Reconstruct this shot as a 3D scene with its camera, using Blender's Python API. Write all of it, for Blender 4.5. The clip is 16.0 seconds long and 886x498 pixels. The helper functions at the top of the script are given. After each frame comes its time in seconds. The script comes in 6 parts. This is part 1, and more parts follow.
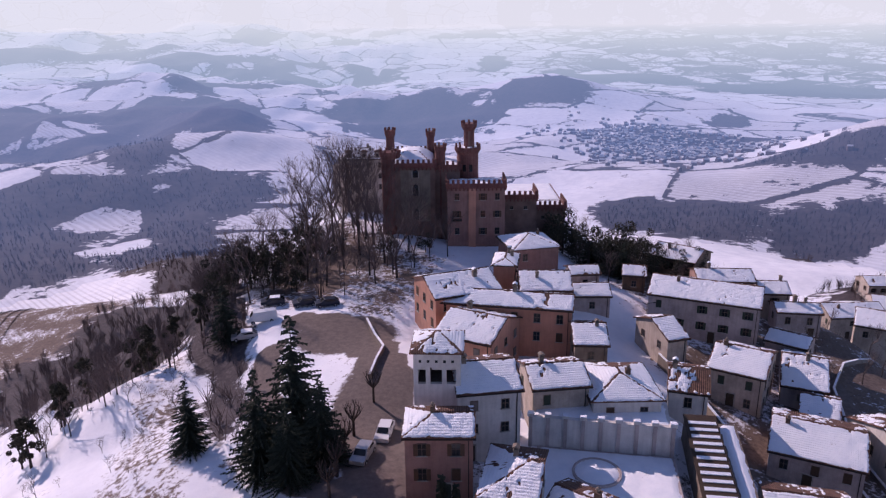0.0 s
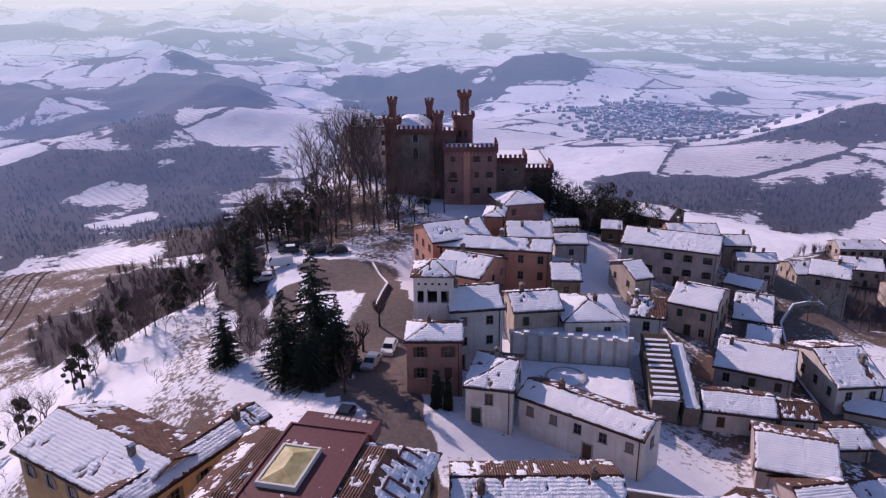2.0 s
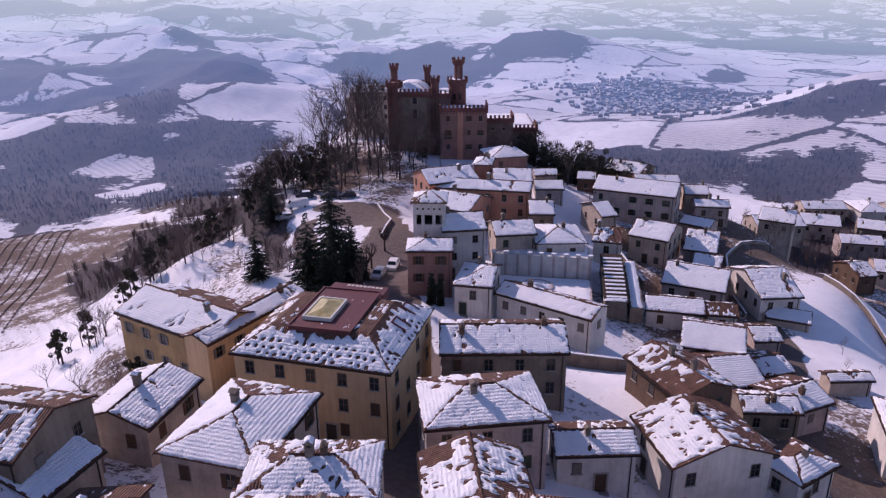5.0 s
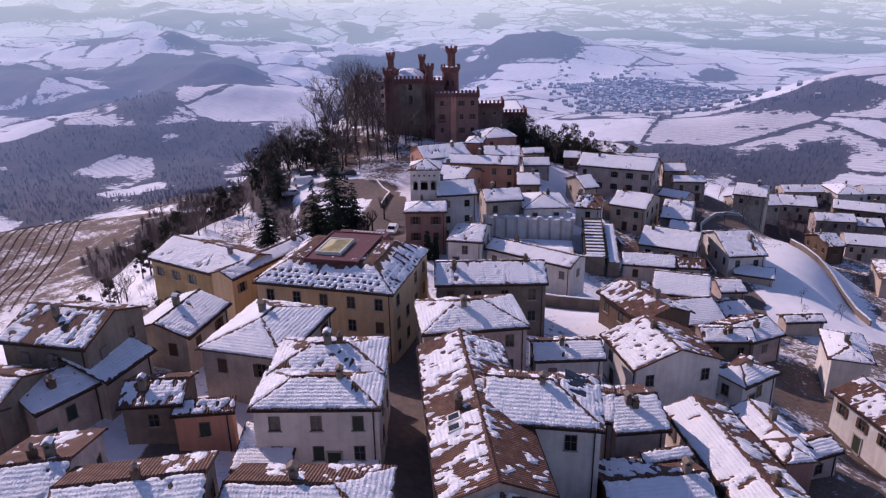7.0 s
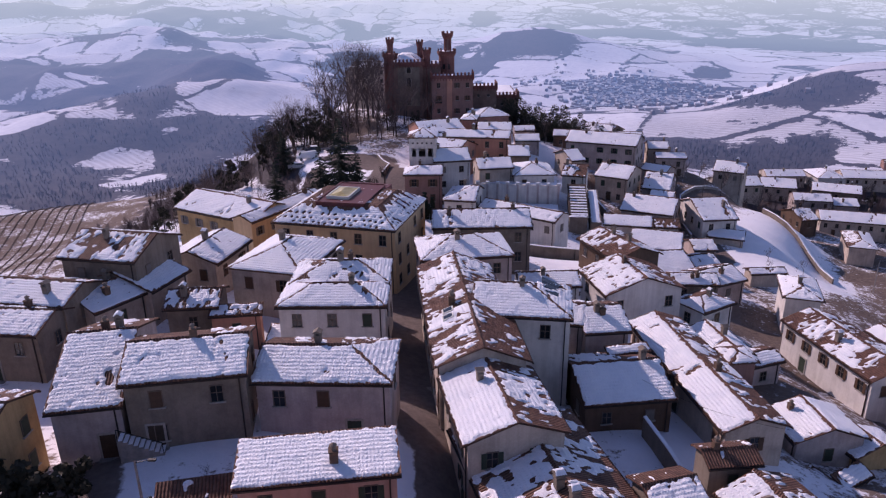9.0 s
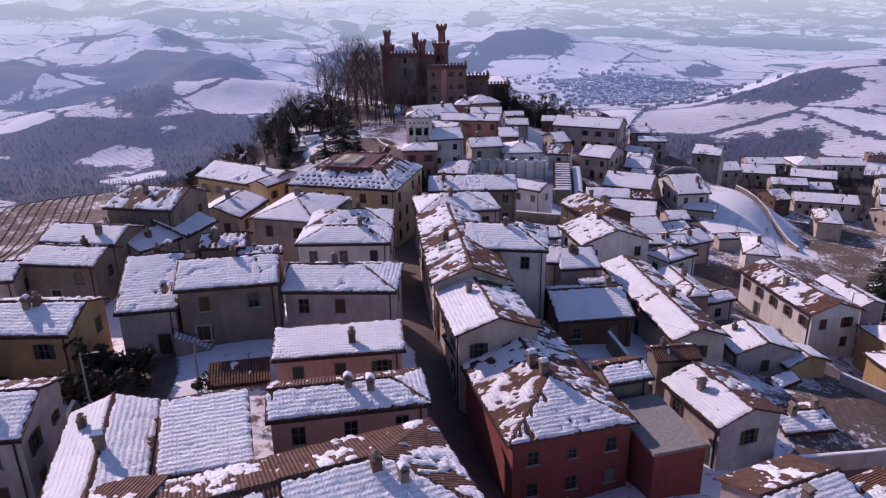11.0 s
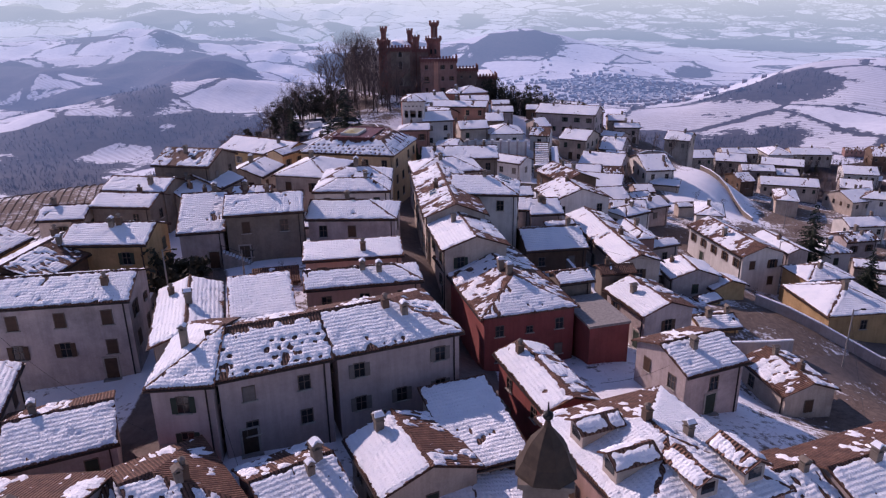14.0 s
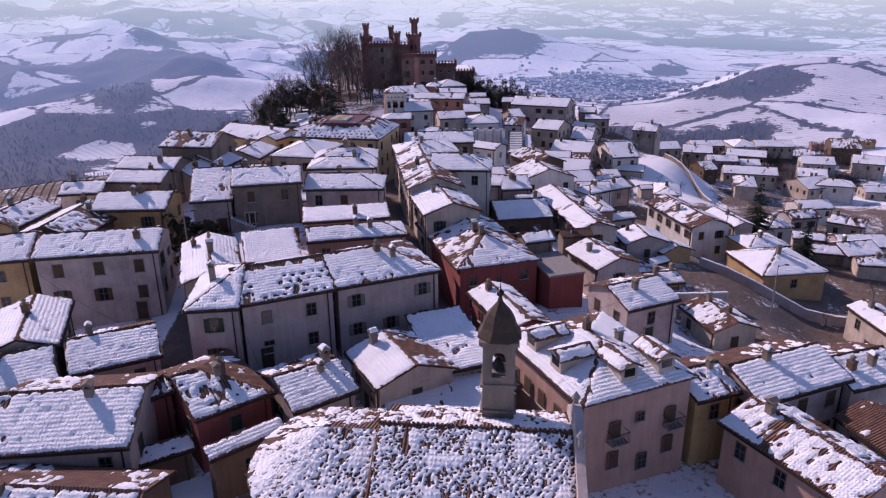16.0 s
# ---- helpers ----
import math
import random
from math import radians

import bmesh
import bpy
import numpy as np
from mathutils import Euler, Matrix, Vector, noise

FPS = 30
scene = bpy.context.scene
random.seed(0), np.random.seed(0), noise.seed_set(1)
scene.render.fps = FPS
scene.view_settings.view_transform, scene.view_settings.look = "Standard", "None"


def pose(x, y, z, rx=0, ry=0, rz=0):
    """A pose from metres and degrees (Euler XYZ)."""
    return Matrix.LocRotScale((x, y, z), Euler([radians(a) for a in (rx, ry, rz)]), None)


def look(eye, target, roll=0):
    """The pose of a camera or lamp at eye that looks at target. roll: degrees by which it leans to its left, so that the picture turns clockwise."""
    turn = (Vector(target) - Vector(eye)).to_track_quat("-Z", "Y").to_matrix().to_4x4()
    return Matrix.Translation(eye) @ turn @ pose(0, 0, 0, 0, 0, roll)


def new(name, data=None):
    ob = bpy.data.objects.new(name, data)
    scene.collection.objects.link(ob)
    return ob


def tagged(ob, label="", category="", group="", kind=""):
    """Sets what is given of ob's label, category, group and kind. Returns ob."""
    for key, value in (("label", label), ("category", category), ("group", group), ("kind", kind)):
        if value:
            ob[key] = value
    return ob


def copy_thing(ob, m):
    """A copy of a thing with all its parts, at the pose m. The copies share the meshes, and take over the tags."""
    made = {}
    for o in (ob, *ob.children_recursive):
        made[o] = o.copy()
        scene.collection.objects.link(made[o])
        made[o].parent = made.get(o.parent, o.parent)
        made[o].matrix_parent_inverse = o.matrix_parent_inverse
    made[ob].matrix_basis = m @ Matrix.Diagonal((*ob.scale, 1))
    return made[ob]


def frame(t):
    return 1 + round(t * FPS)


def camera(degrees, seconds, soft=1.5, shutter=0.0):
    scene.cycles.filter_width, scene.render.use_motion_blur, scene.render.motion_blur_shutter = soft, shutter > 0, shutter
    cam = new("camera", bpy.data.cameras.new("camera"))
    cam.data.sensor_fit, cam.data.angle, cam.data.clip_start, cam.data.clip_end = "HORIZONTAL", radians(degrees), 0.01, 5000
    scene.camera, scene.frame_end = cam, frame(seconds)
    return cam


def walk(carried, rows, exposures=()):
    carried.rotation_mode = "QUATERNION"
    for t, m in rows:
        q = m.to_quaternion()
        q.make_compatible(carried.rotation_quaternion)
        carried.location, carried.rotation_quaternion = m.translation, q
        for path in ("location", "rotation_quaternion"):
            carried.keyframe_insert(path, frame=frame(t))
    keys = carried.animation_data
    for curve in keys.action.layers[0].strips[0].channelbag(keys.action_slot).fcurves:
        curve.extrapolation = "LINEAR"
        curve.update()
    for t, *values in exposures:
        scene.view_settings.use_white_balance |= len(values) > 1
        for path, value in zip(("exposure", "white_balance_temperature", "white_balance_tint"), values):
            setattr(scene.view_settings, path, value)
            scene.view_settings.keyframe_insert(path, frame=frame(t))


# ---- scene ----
cam = camera(63.9, 16.0, soft=1.25)

PATH = [
    (0, (0.014, -0.339, 31.372), (0.008, 1.571, 30.778), -0.7),
    (0.5, (0.157, -4.415, 31.258), (0.151, -2.51, 30.65), -0.6),
    (1, (0.369, -8.63, 31.208), (0.361, -6.729, 30.587), -0.7),
    (1.5, (0.467, -12.797, 31.195), (0.461, -10.9, 30.561), -0.6),
    (2, (0.674, -16.906, 31.341), (0.667, -15.014, 30.691), -0.6),
    (2.5, (0.892, -21.087, 31.334), (0.884, -19.2, 30.672), -0.7),
    (3, (1.067, -25.039, 31.297), (1.059, -23.156, 30.623), -0.6),
    (3.5, (1.098, -28.885, 31.368), (1.094, -27.008, 30.678), -0.6),
    (4, (1.414, -32.899, 31.538), (1.408, -31.027, 30.833), -0.4),
    (6.5, (1.558, -49.873, 29.105), (1.562, -48.0, 28.403), -0.7),
    (7, (1.73, -53.326, 28.331), (1.735, -51.451, 27.635), -0.9),
    (7.5, (1.598, -56.605, 27.658), (1.607, -54.732, 26.959), -0.8),
    (8, (1.667, -59.729, 26.785), (1.677, -57.854, 26.088), -0.8),
    (8.5, (1.573, -62.839, 25.968), (1.59, -60.964, 25.27), -0.9),
    (9, (1.629, -66.23, 25.404), (1.644, -64.356, 24.705), -0.7),
    (9.5, (1.468, -69.573, 24.938), (1.491, -67.699, 24.241), -0.9),
    (10, (1.391, -72.957, 24.58), (1.417, -71.084, 23.88), -0.9),
    (12.5, (1.617, -89.033, 22.781), (1.647, -87.156, 22.09), -0.8),
    (13, (1.596, -92.207, 22.807), (1.629, -90.332, 22.111), -0.7),
    (13.5, (1.609, -95.627, 22.788), (1.643, -93.751, 22.095), -0.8),
    (14, (1.567, -98.989, 22.693), (1.611, -97.112, 22.002), -0.8),
    (14.5, (1.411, -102.202, 22.644), (1.468, -100.325, 21.953), -0.7),
    (15, (1.401, -105.446, 22.624), (1.469, -103.57, 21.934), -0.7),
    (15.5, (1.334, -108.678, 22.61), (1.414, -106.802, 21.92), -0.7),
    (16, (1.159, -111.692, 22.731), (1.256, -109.819, 22.036), -0.6),
]
walk(cam, [(t, look(eye, goal, roll)) for t, eye, goal, roll in PATH], [(0.0, -0.17, 6800, 41), (6.0, -0.17, 6800, 42), (13.0, -0.16, 6800, 42), (16.0, -0.06, 6800, 43)])

# ---------------------------------------------------------------- light
SUN_EL, SUN_AZ = radians(31), radians(-43)  # azimuth from +y, negative to -x
world = bpy.data.worlds.new("World")
scene.world = world
world.use_nodes = True
wt = world.node_tree
sky = wt.nodes.new("ShaderNodeTexSky")
sky.sky_type = "NISHITA"
sky.sun_disc = False
sky.sun_elevation, sky.sun_rotation = SUN_EL, SUN_AZ
sky.air_density, sky.dust_density, sky.altitude = 1.0, 0.0, 400
sky.ozone_density = 4.0
wt.nodes["Background"].inputs["Strength"].default_value = 0.14
wt.links.new(sky.outputs["Color"], wt.nodes["Background"].inputs["Color"])

sun_way = Vector((math.cos(SUN_EL) * math.sin(SUN_AZ), math.cos(SUN_EL) * math.cos(SUN_AZ), math.sin(SUN_EL)))
sun = new("sun", bpy.data.lights.new("sun", "SUN"))
sun.data.energy, sun.data.angle, sun.data.color = 4.3, radians(0.6), (1.0, 0.94, 0.88)
sun.matrix_world = look(sun_way * 300, (0, 0, 0))

# ---------------------------------------------------------------- materials
def mat(name, rough=0.8):
    m = bpy.data.materials.new(name)
    m.use_nodes = True
    b = m.node_tree.nodes["Principled BSDF"]
    b.inputs["Roughness"].default_value = rough
    b.inputs["Specular IOR Level"].default_value = 0.25
    return m, m.node_tree, b


def node(t, kind, **kw):
    n = t.nodes.new(kind)
    for k, v in kw.items():
        n.inputs[k.replace("_", " ")].default_value = v
    return n


def ramp(t, fac, stops):
    r = t.nodes.new("ShaderNodeValToRGB")
    while len(r.color_ramp.elements) < len(stops):
        r.color_ramp.elements.new(0.5)
    for e, (p, c) in zip(r.color_ramp.elements, stops):
        e.position, e.color = p, (*c, 1)
    t.links.new(fac, r.inputs["Fac"])
    return r.outputs["Color"]


def coords(t, kind="Object"):
    return t.nodes.new("ShaderNodeTexCoord").outputs[kind]


def noise_of(t, co, scale, detail=4, rough=0.6):
    n = node(t, "ShaderNodeTexNoise", Scale=scale, Detail=detail, Roughness=rough)
    t.links.new(co, n.inputs["Vector"])
    return n.outputs["Fac"]


def mixed(t, fac, a, b, mode="MIX"):
    n = t.nodes.new("ShaderNodeMix")
    n.data_type, n.blend_type = "RGBA", mode
    for sock, v in ((n.inputs[0], fac), (n.inputs[6], a), (n.inputs[7], b)):
        if isinstance(v, (int, float)):
            sock.default_value = v
        elif isinstance(v, tuple):
            sock.default_value = (*v, 1)
        else:
            t.links.new(v, sock)
    return n.outputs[2]


def maths(t, op, a, b=0.0):
    n = t.nodes.new("ShaderNodeMath")
    n.operation = op
    for sock, v in ((n.inputs[0], a), (n.inputs[1], b)):
        if isinstance(v, (int, float)):
            sock.default_value = v
        else:
            t.links.new(v, sock)
    return n.outputs[0]


def bumped(t, b, height, strength=0.5, distance=0.05):
    n = node(t, "ShaderNodeBump", Strength=strength, Distance=distance)
    t.links.new(height, n.inputs["Height"])
    t.links.new(n.outputs["Normal"], b.inputs["Normal"])


def wave(t, co, scale, axis="X", distortion=0.0):
    w = node(t, "ShaderNodeTexWave", Scale=scale, Distortion=distortion, Detail=1.0)
    w.wave_type, w.bands_direction = "BANDS", axis
    t.links.new(co, w.inputs["Vector"])
    return w.outputs["Fac"]


def plaster(name, base, stain=0.55):
    m, t, b = mat(name, 0.9)
    co = coords(t)
    big = noise_of(t, co, 0.35, 5, 0.65)
    fine = noise_of(t, co, 6.0, 3)
    dark = tuple(c * stain for c in base)
    col = ramp(t, big, [(0.3, dark), (0.55, base), (0.8, tuple(min(1, c * 1.12) for c in base))])
    streak = t.nodes.new("ShaderNodeMapping")
    streak.inputs["Scale"].default_value = (1.6, 1.6, 0.12)
    t.links.new(co, streak.inputs["Vector"])
    drip = ramp(t, noise_of(t, streak.outputs["Vector"], 1.5, 4), [(0.35, (0.72, 0.7, 0.68)), (0.6, (1, 1, 1))])
    col = mixed(t, 0.6, col, drip, "MULTIPLY")
    t.links.new(mixed(t, 0.25, col, ramp(t, fine, [(0.3, dark), (0.7, base)])), b.inputs["Base Color"])
    bumped(t, b, fine, 0.3, 0.02)
    return m


WALLS = {
    "cream": (plaster("plaster_cream", (0.52, 0.43, 0.36)), "cream"),
    "white": (plaster("plaster_white", (0.66, 0.62, 0.58), 0.7), "off-white"),
    "grey": (plaster("plaster_grey", (0.50, 0.41, 0.385)), "weathered grey"),
    "ochre": (plaster("plaster_ochre", (0.46, 0.30, 0.15)), "ochre"),
    "yellow": (plaster("plaster_yellow", (0.60, 0.42, 0.25), 0.8), "warm yellow"),
    "orange": (plaster("plaster_orange", (0.55, 0.27, 0.19), 0.75), "orange-red"),
    "red": (plaster("plaster_red", (0.30, 0.085, 0.075), 0.7), "deep red"),
    "pink": (plaster("plaster_pink", (0.47, 0.29, 0.24), 0.75), "faded pink"),
    "pinkwhite": (plaster("plaster_pale_pink", (0.47, 0.37, 0.35), 0.7), "pale pink"),
    "brown": (plaster("plaster_brown", (0.16, 0.10, 0.07)), "dark brown"),
    "stone": (plaster("rough_stone", (0.25, 0.20, 0.16), 0.5), "bare stone"),
    "brick": (plaster("wall_brick", (0.33, 0.185, 0.155), 0.65), "brick-red"),
}


def make_snow(name, ripple=0.0):
    m, t, b = mat(name, 0.75)
    b.inputs["Specular IOR Level"].default_value = 0.15
    uv = coords(t, "UV")
    co = coords(t)
    n1 = noise_of(t, co, 0.6, 5)
    n2 = noise_of(t, co, 3.6, 5, 0.75)
    t.links.new(ramp(t, n1, [(0.3, (0.76, 0.78, 0.82)), (0.6, (0.86, 0.86, 0.88))]), b.inputs["Base Color"])
    h = maths(t, "MULTIPLY", n2, 1.0)
    if ripple:
        cols = wave(t, uv, 1.25, "X", 1.2)
        rows = wave(t, uv, 0.85, "Y", 1.6)
        h = maths(t, "ADD", h, maths(t, "MULTIPLY", maths(t, "ADD", maths(t, "MULTIPLY", cols, rows), maths(t, "MULTIPLY", rows, 0.5)), ripple))
    bumped(t, b, h, 1.0, 0.11 if ripple else 0.07)
    return m


snow_roof = make_snow("snow_on_tiles", 0.34)
snow_loose = make_snow("snow_loose")

tile_mat, t, b = mat("clay_tiles", 0.85)
uv = coords(t, "UV")
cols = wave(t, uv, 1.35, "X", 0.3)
rows = wave(t, uv, 0.75, "Y", 0.4)
patch = noise_of(t, uv, 1.1, 5, 0.75)
fleck = noise_of(t, uv, 9.0, 2)
c = ramp(t, patch, [(0.25, (0.065, 0.04, 0.034)), (0.42, (0.15, 0.075, 0.055)), (0.6, (0.24, 0.125, 0.085)), (0.8, (0.36, 0.22, 0.155))])
c = mixed(t, 0.5, c, ramp(t, fleck, [(0.35, (0.45, 0.4, 0.38)), (0.65, (1, 1, 1))]), "MULTIPLY")
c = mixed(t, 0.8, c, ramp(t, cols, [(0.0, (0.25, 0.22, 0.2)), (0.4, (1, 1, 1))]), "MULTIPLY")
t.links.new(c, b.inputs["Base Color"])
bumped(t, b, maths(t, "ADD", cols, maths(t, "MULTIPLY", rows, 0.25)), 1.0, 0.09)

brick_mat, t, b = mat("old_brick", 0.9)
co = coords(t)
br = node(t, "ShaderNodeTexBrick", Scale=4.0, Mortar_Size=0.02)
t.links.new(co, br.inputs["Vector"])
br.inputs["Color1"].default_value = (0.215, 0.085, 0.075, 1)
br.inputs["Color2"].default_value = (0.15, 0.058, 0.055, 1)
br.inputs["Mortar"].default_value = (0.2, 0.13, 0.11, 1)
c = mixed(t, 0.8, br.outputs["Color"], ramp(t, noise_of(t, co, 0.5, 5), [(0.3, (0.55, 0.5, 0.5)), (0.65, (1.1, 1.05, 1.0))]), "MULTIPLY")
t.links.new(c, b.inputs["Base Color"])
bumped(t, b, noise_of(t, co, 5), 0.4, 0.04)


def plain(name, color, rough=0.7, metal=0.0, spread=0.35, scale=3.0):
    m, t, b = mat(name, rough)
    b.inputs["Metallic"].default_value = metal
    n = noise_of(t, coords(t), scale, 4)
    t.links.new(ramp(t, n, [(0.3, tuple(c * (1 - spread) for c in color)), (0.7, color)]), b.inputs["Base Color"])
    return m


wood_dark = plain("dark_wood", (0.07, 0.045, 0.03))
shutter_brown = plain("brown_shutters", (0.10, 0.055, 0.035))
shutter_green = plain("dark_green_shutters", (0.04, 0.055, 0.04))
shutter_grey = plain("grey_shutters", (0.2, 0.17, 0.15))
frame_dark = plain("window_frames", (0.17, 0.125, 0.1))
trim_stone = plain("stone_trim", (0.4, 0.36, 0.32))
gutter_mat = plain("gutter_copper", (0.06, 0.04, 0.035), 0.5, 0.3)
iron = plain("dark_iron", (0.03, 0.03, 0.03), 0.5, 0.6)
asphalt = plain("asphalt", (0.16, 0.125, 0.11), 0.9)
red_sheet = plain("dark_red_sheet_metal", (0.15, 0.045, 0.045), 0.55)
white_metal = plain("white_frame", (0.6, 0.58, 0.52), 0.5, 0, 0.1)
bark = plain("bark", (0.07, 0.053, 0.048), 0.95)
twig_mat = plain("bare_twigs", (0.14, 0.102, 0.094), 0.95)
vine_mat = plain("vine_stems", (0.2, 0.15, 0.13), 0.95)
needle_mat = plain("conifer_needles", (0.036, 0.047, 0.031), 0.9, 0, 0.45, 1.5)
ivy_mat = plain("ivy_leaves", (0.055, 0.05, 0.032), 0.9, 0, 0.5, 1.5)
stone_mat = plain("grey_stone", (0.3, 0.27, 0.25), 0.9)
solar_mat = plain("solar_panel", (0.02, 0.022, 0.03), 0.2, 0, 0.2)

glass_mat, t, b = mat("window_glass", 0.12)
b.inputs["Base Color"].default_value = (0.015, 0.017, 0.02, 1)
b.inputs["Specular IOR Level"].default_value = 0.5
gold_mat, t, b = mat("gold_skylight", 0.35)
n = noise_of(t, coords(t), 0.8, 3)
t.links.new(ramp(t, n, [(0.3, (0.32, 0.25, 0.1)), (0.7, (0.6, 0.52, 0.25))]), b.inputs["Base Color"])
car_white, t, b = mat("car_paint_white", 0.3)
b.inputs["Base Color"].default_value = (0.7, 0.7, 0.7, 1)
car_silver, t, b = mat("car_paint_silver", 0.3)
b.inputs["Base Color"].default_value = (0.35, 0.35, 0.36, 1)
b.inputs["Metallic"].default_value = 0.4
car_dark, t, b = mat("car_paint_dark", 0.3)
b.inputs["Base Color"].default_value = (0.02, 0.025, 0.04, 1)
tyre_mat = plain("tyre_rubber", (0.015, 0.015, 0.015), 0.9)


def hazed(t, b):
    # the distance is a backdrop: haze painted as emission grows away from the village
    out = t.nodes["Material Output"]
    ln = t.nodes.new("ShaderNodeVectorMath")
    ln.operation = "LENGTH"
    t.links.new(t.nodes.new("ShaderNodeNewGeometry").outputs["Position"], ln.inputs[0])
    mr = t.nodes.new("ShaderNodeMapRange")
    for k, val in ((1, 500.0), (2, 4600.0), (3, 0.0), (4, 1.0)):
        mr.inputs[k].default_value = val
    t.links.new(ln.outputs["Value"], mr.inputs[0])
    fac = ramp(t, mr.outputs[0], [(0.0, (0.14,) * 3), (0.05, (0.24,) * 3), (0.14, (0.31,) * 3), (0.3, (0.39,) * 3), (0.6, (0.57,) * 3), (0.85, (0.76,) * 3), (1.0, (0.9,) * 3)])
    haze_glow = node(t, "ShaderNodeEmission", Strength=1.0)
    t.links.new(ramp(t, mr.outputs[0], [(0.0, (0.14, 0.27, 0.56)), (0.2, (0.25, 0.47, 0.90)), (0.5, (0.46, 0.74, 1.0)), (0.85, (0.70, 0.94, 1.0)), (1.0, (0.79, 0.97, 1.0))]), haze_glow.inputs["Color"])
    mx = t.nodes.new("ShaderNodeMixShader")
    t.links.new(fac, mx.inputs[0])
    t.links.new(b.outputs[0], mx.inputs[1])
    t.links.new(haze_glow.outputs[0], mx.inputs[2])
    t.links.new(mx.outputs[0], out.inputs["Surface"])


def land_material(name, haze):
    """Snow fields, bare woods, vineyards and paving, mixed by the land-cover attributes of the sheet."""
    m, t, b = mat(name, 0.9)
    b.inputs["Specular IOR Level"].default_value = 0.1
    co = coords(t)

    def attr(key):
        a = t.nodes.new("ShaderNodeAttribute")
        a.attribute_name = key
        return a.outputs["Fac"]

    n_far = noise_of(t, co, 0.012, 6, 0.65)
    cell = node(t, "ShaderNodeTexVoronoi", Scale=0.0075, Randomness=0.9)
    t.links.new(co, cell.inputs["Vector"])
    hedge = node(t, "ShaderNodeTexVoronoi", Scale=0.0075, Randomness=0.9)
    hedge.feature = "DISTANCE_TO_EDGE"
    t.links.new(co, hedge.inputs["Vector"])
    n_mid = noise_of(t, co, 0.09, 6, 0.7)
    n_fine = noise_of(t, co, 1.3, 5, 0.7)
    snow = ramp(t, n_mid, [(0.35, (0.70, 0.70, 0.74)), (0.6, (0.83, 0.82, 0.84))])
    grass = ramp(t, n_fine, [(0.3, (0.09, 0.064, 0.053)), (0.7, (0.205, 0.152, 0.125))])
    wood = ramp(t, n_fine, [(0.3, (0.028, 0.024, 0.03)), (0.55, (0.075, 0.06, 0.062)), (0.8, (0.19, 0.17, 0.17))])
    wood = mixed(t, 0.35, wood, ramp(t, n_mid, [(0.35, (0.03, 0.028, 0.034)), (0.7, (0.13, 0.11, 0.115))]))
    if haze:  # parcels: clean snow, stubble and thin rows
        snow = mixed(t, 0.45, snow, mixed(t, ramp(t, cell.outputs["Color"], [(0.3, (0, 0, 0)), (0.62, (1, 1, 1))]), snow, ramp(t, wave(t, co, 0.06, "DIAGONAL", 3.0), [(0.3, (0.36, 0.33, 0.34)), (0.8, (0.66, 0.64, 0.66))])))
    # thin grass shows where the snow has gone
    bare = maths(t, "ADD", attr("bare"), maths(t, "MULTIPLY", maths(t, "SUBTRACT", n_mid, 0.5), 1.1))
    bare = maths(t, "ADD", bare, maths(t, "MULTIPLY", maths(t, "SUBTRACT", n_fine, 0.5), 0.9))
    bare_f = ramp(t, bare, [(0.48, (0, 0, 0)), (0.6, (1, 1, 1))])
    c = mixed(t, bare_f, snow, grass)
    # vineyard rows
    v = maths(t, "MULTIPLY", attr("rows"), ramp(t, wave(t, co, 0.13, "DIAGONAL", 0.6), [(0.55, (0, 0, 0)), (0.85, (0.5, 0.5, 0.5))]))
    c = mixed(t, v, c, grass)
    w = maths(t, "ADD", attr("woods"), maths(t, "MULTIPLY", maths(t, "SUBTRACT", n_far, 0.5), 0.8))
    w = maths(t, "ADD", w, maths(t, "MULTIPLY", maths(t, "SUBTRACT", n_mid, 0.5), 1.3))
    if haze:  # fields of the plain: some ploughed or wooded, with hedges between
        w = maths(t, "ADD", w, maths(t, "MULTIPLY", ramp(t, hedge.outputs["Distance"], [(0.02, (1, 1, 1)), (0.07, (0, 0, 0))]), 0.42))
        w = maths(t, "ADD", w, maths(t, "MULTIPLY", ramp(t, cell.outputs["Color"], [(0.5, (0, 0, 0)), (0.6, (1, 1, 1))]), 0.22))
        copse = noise_of(t, co, 0.03, 8, 0.72)
        w = maths(t, "ADD", w, maths(t, "MULTIPLY", ramp(t, copse, [(0.55, (0, 0, 0)), (0.68, (1, 1, 1))]), 0.5))
    c = mixed(t, ramp(t, w, [(0.46, (0, 0, 0)), (0.54, (1, 1, 1))]), c, wood)
    p = maths(t, "ADD", attr("paved"), maths(t, "MULTIPLY", maths(t, "SUBTRACT", n_fine, 0.5), 0.35))
    road = ramp(t, n_fine, [(0.3, (0.12, 0.095, 0.085)), (0.7, (0.19, 0.15, 0.135))])
    c = mixed(t, ramp(t, p, [(0.45, (0, 0, 0)), (0.55, (1, 1, 1))]), c, road)
    t.links.new(c, b.inputs["Base Color"])
    bumped(t, b, maths(t, "ADD", maths(t, "MULTIPLY", n_fine, 0.6), n_mid), 0.6, 0.25)
    # only the far sheet gets the painted emission haze
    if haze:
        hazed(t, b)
    return m


land_near = land_material("winter_land", False)
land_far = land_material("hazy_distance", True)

# ---------------------------------------------------------------- the land
def lattice(ix, iy, seed):
    n = (ix * 374761393 + iy * 668265263 + seed * 1442695041) & 0x7FFFFFFF
    n = ((n ^ (n >> 13)) * 1274126177) & 0x7FFFFFFF
    return ((n ^ (n >> 16)) & 0xFFFF) / 65535.0


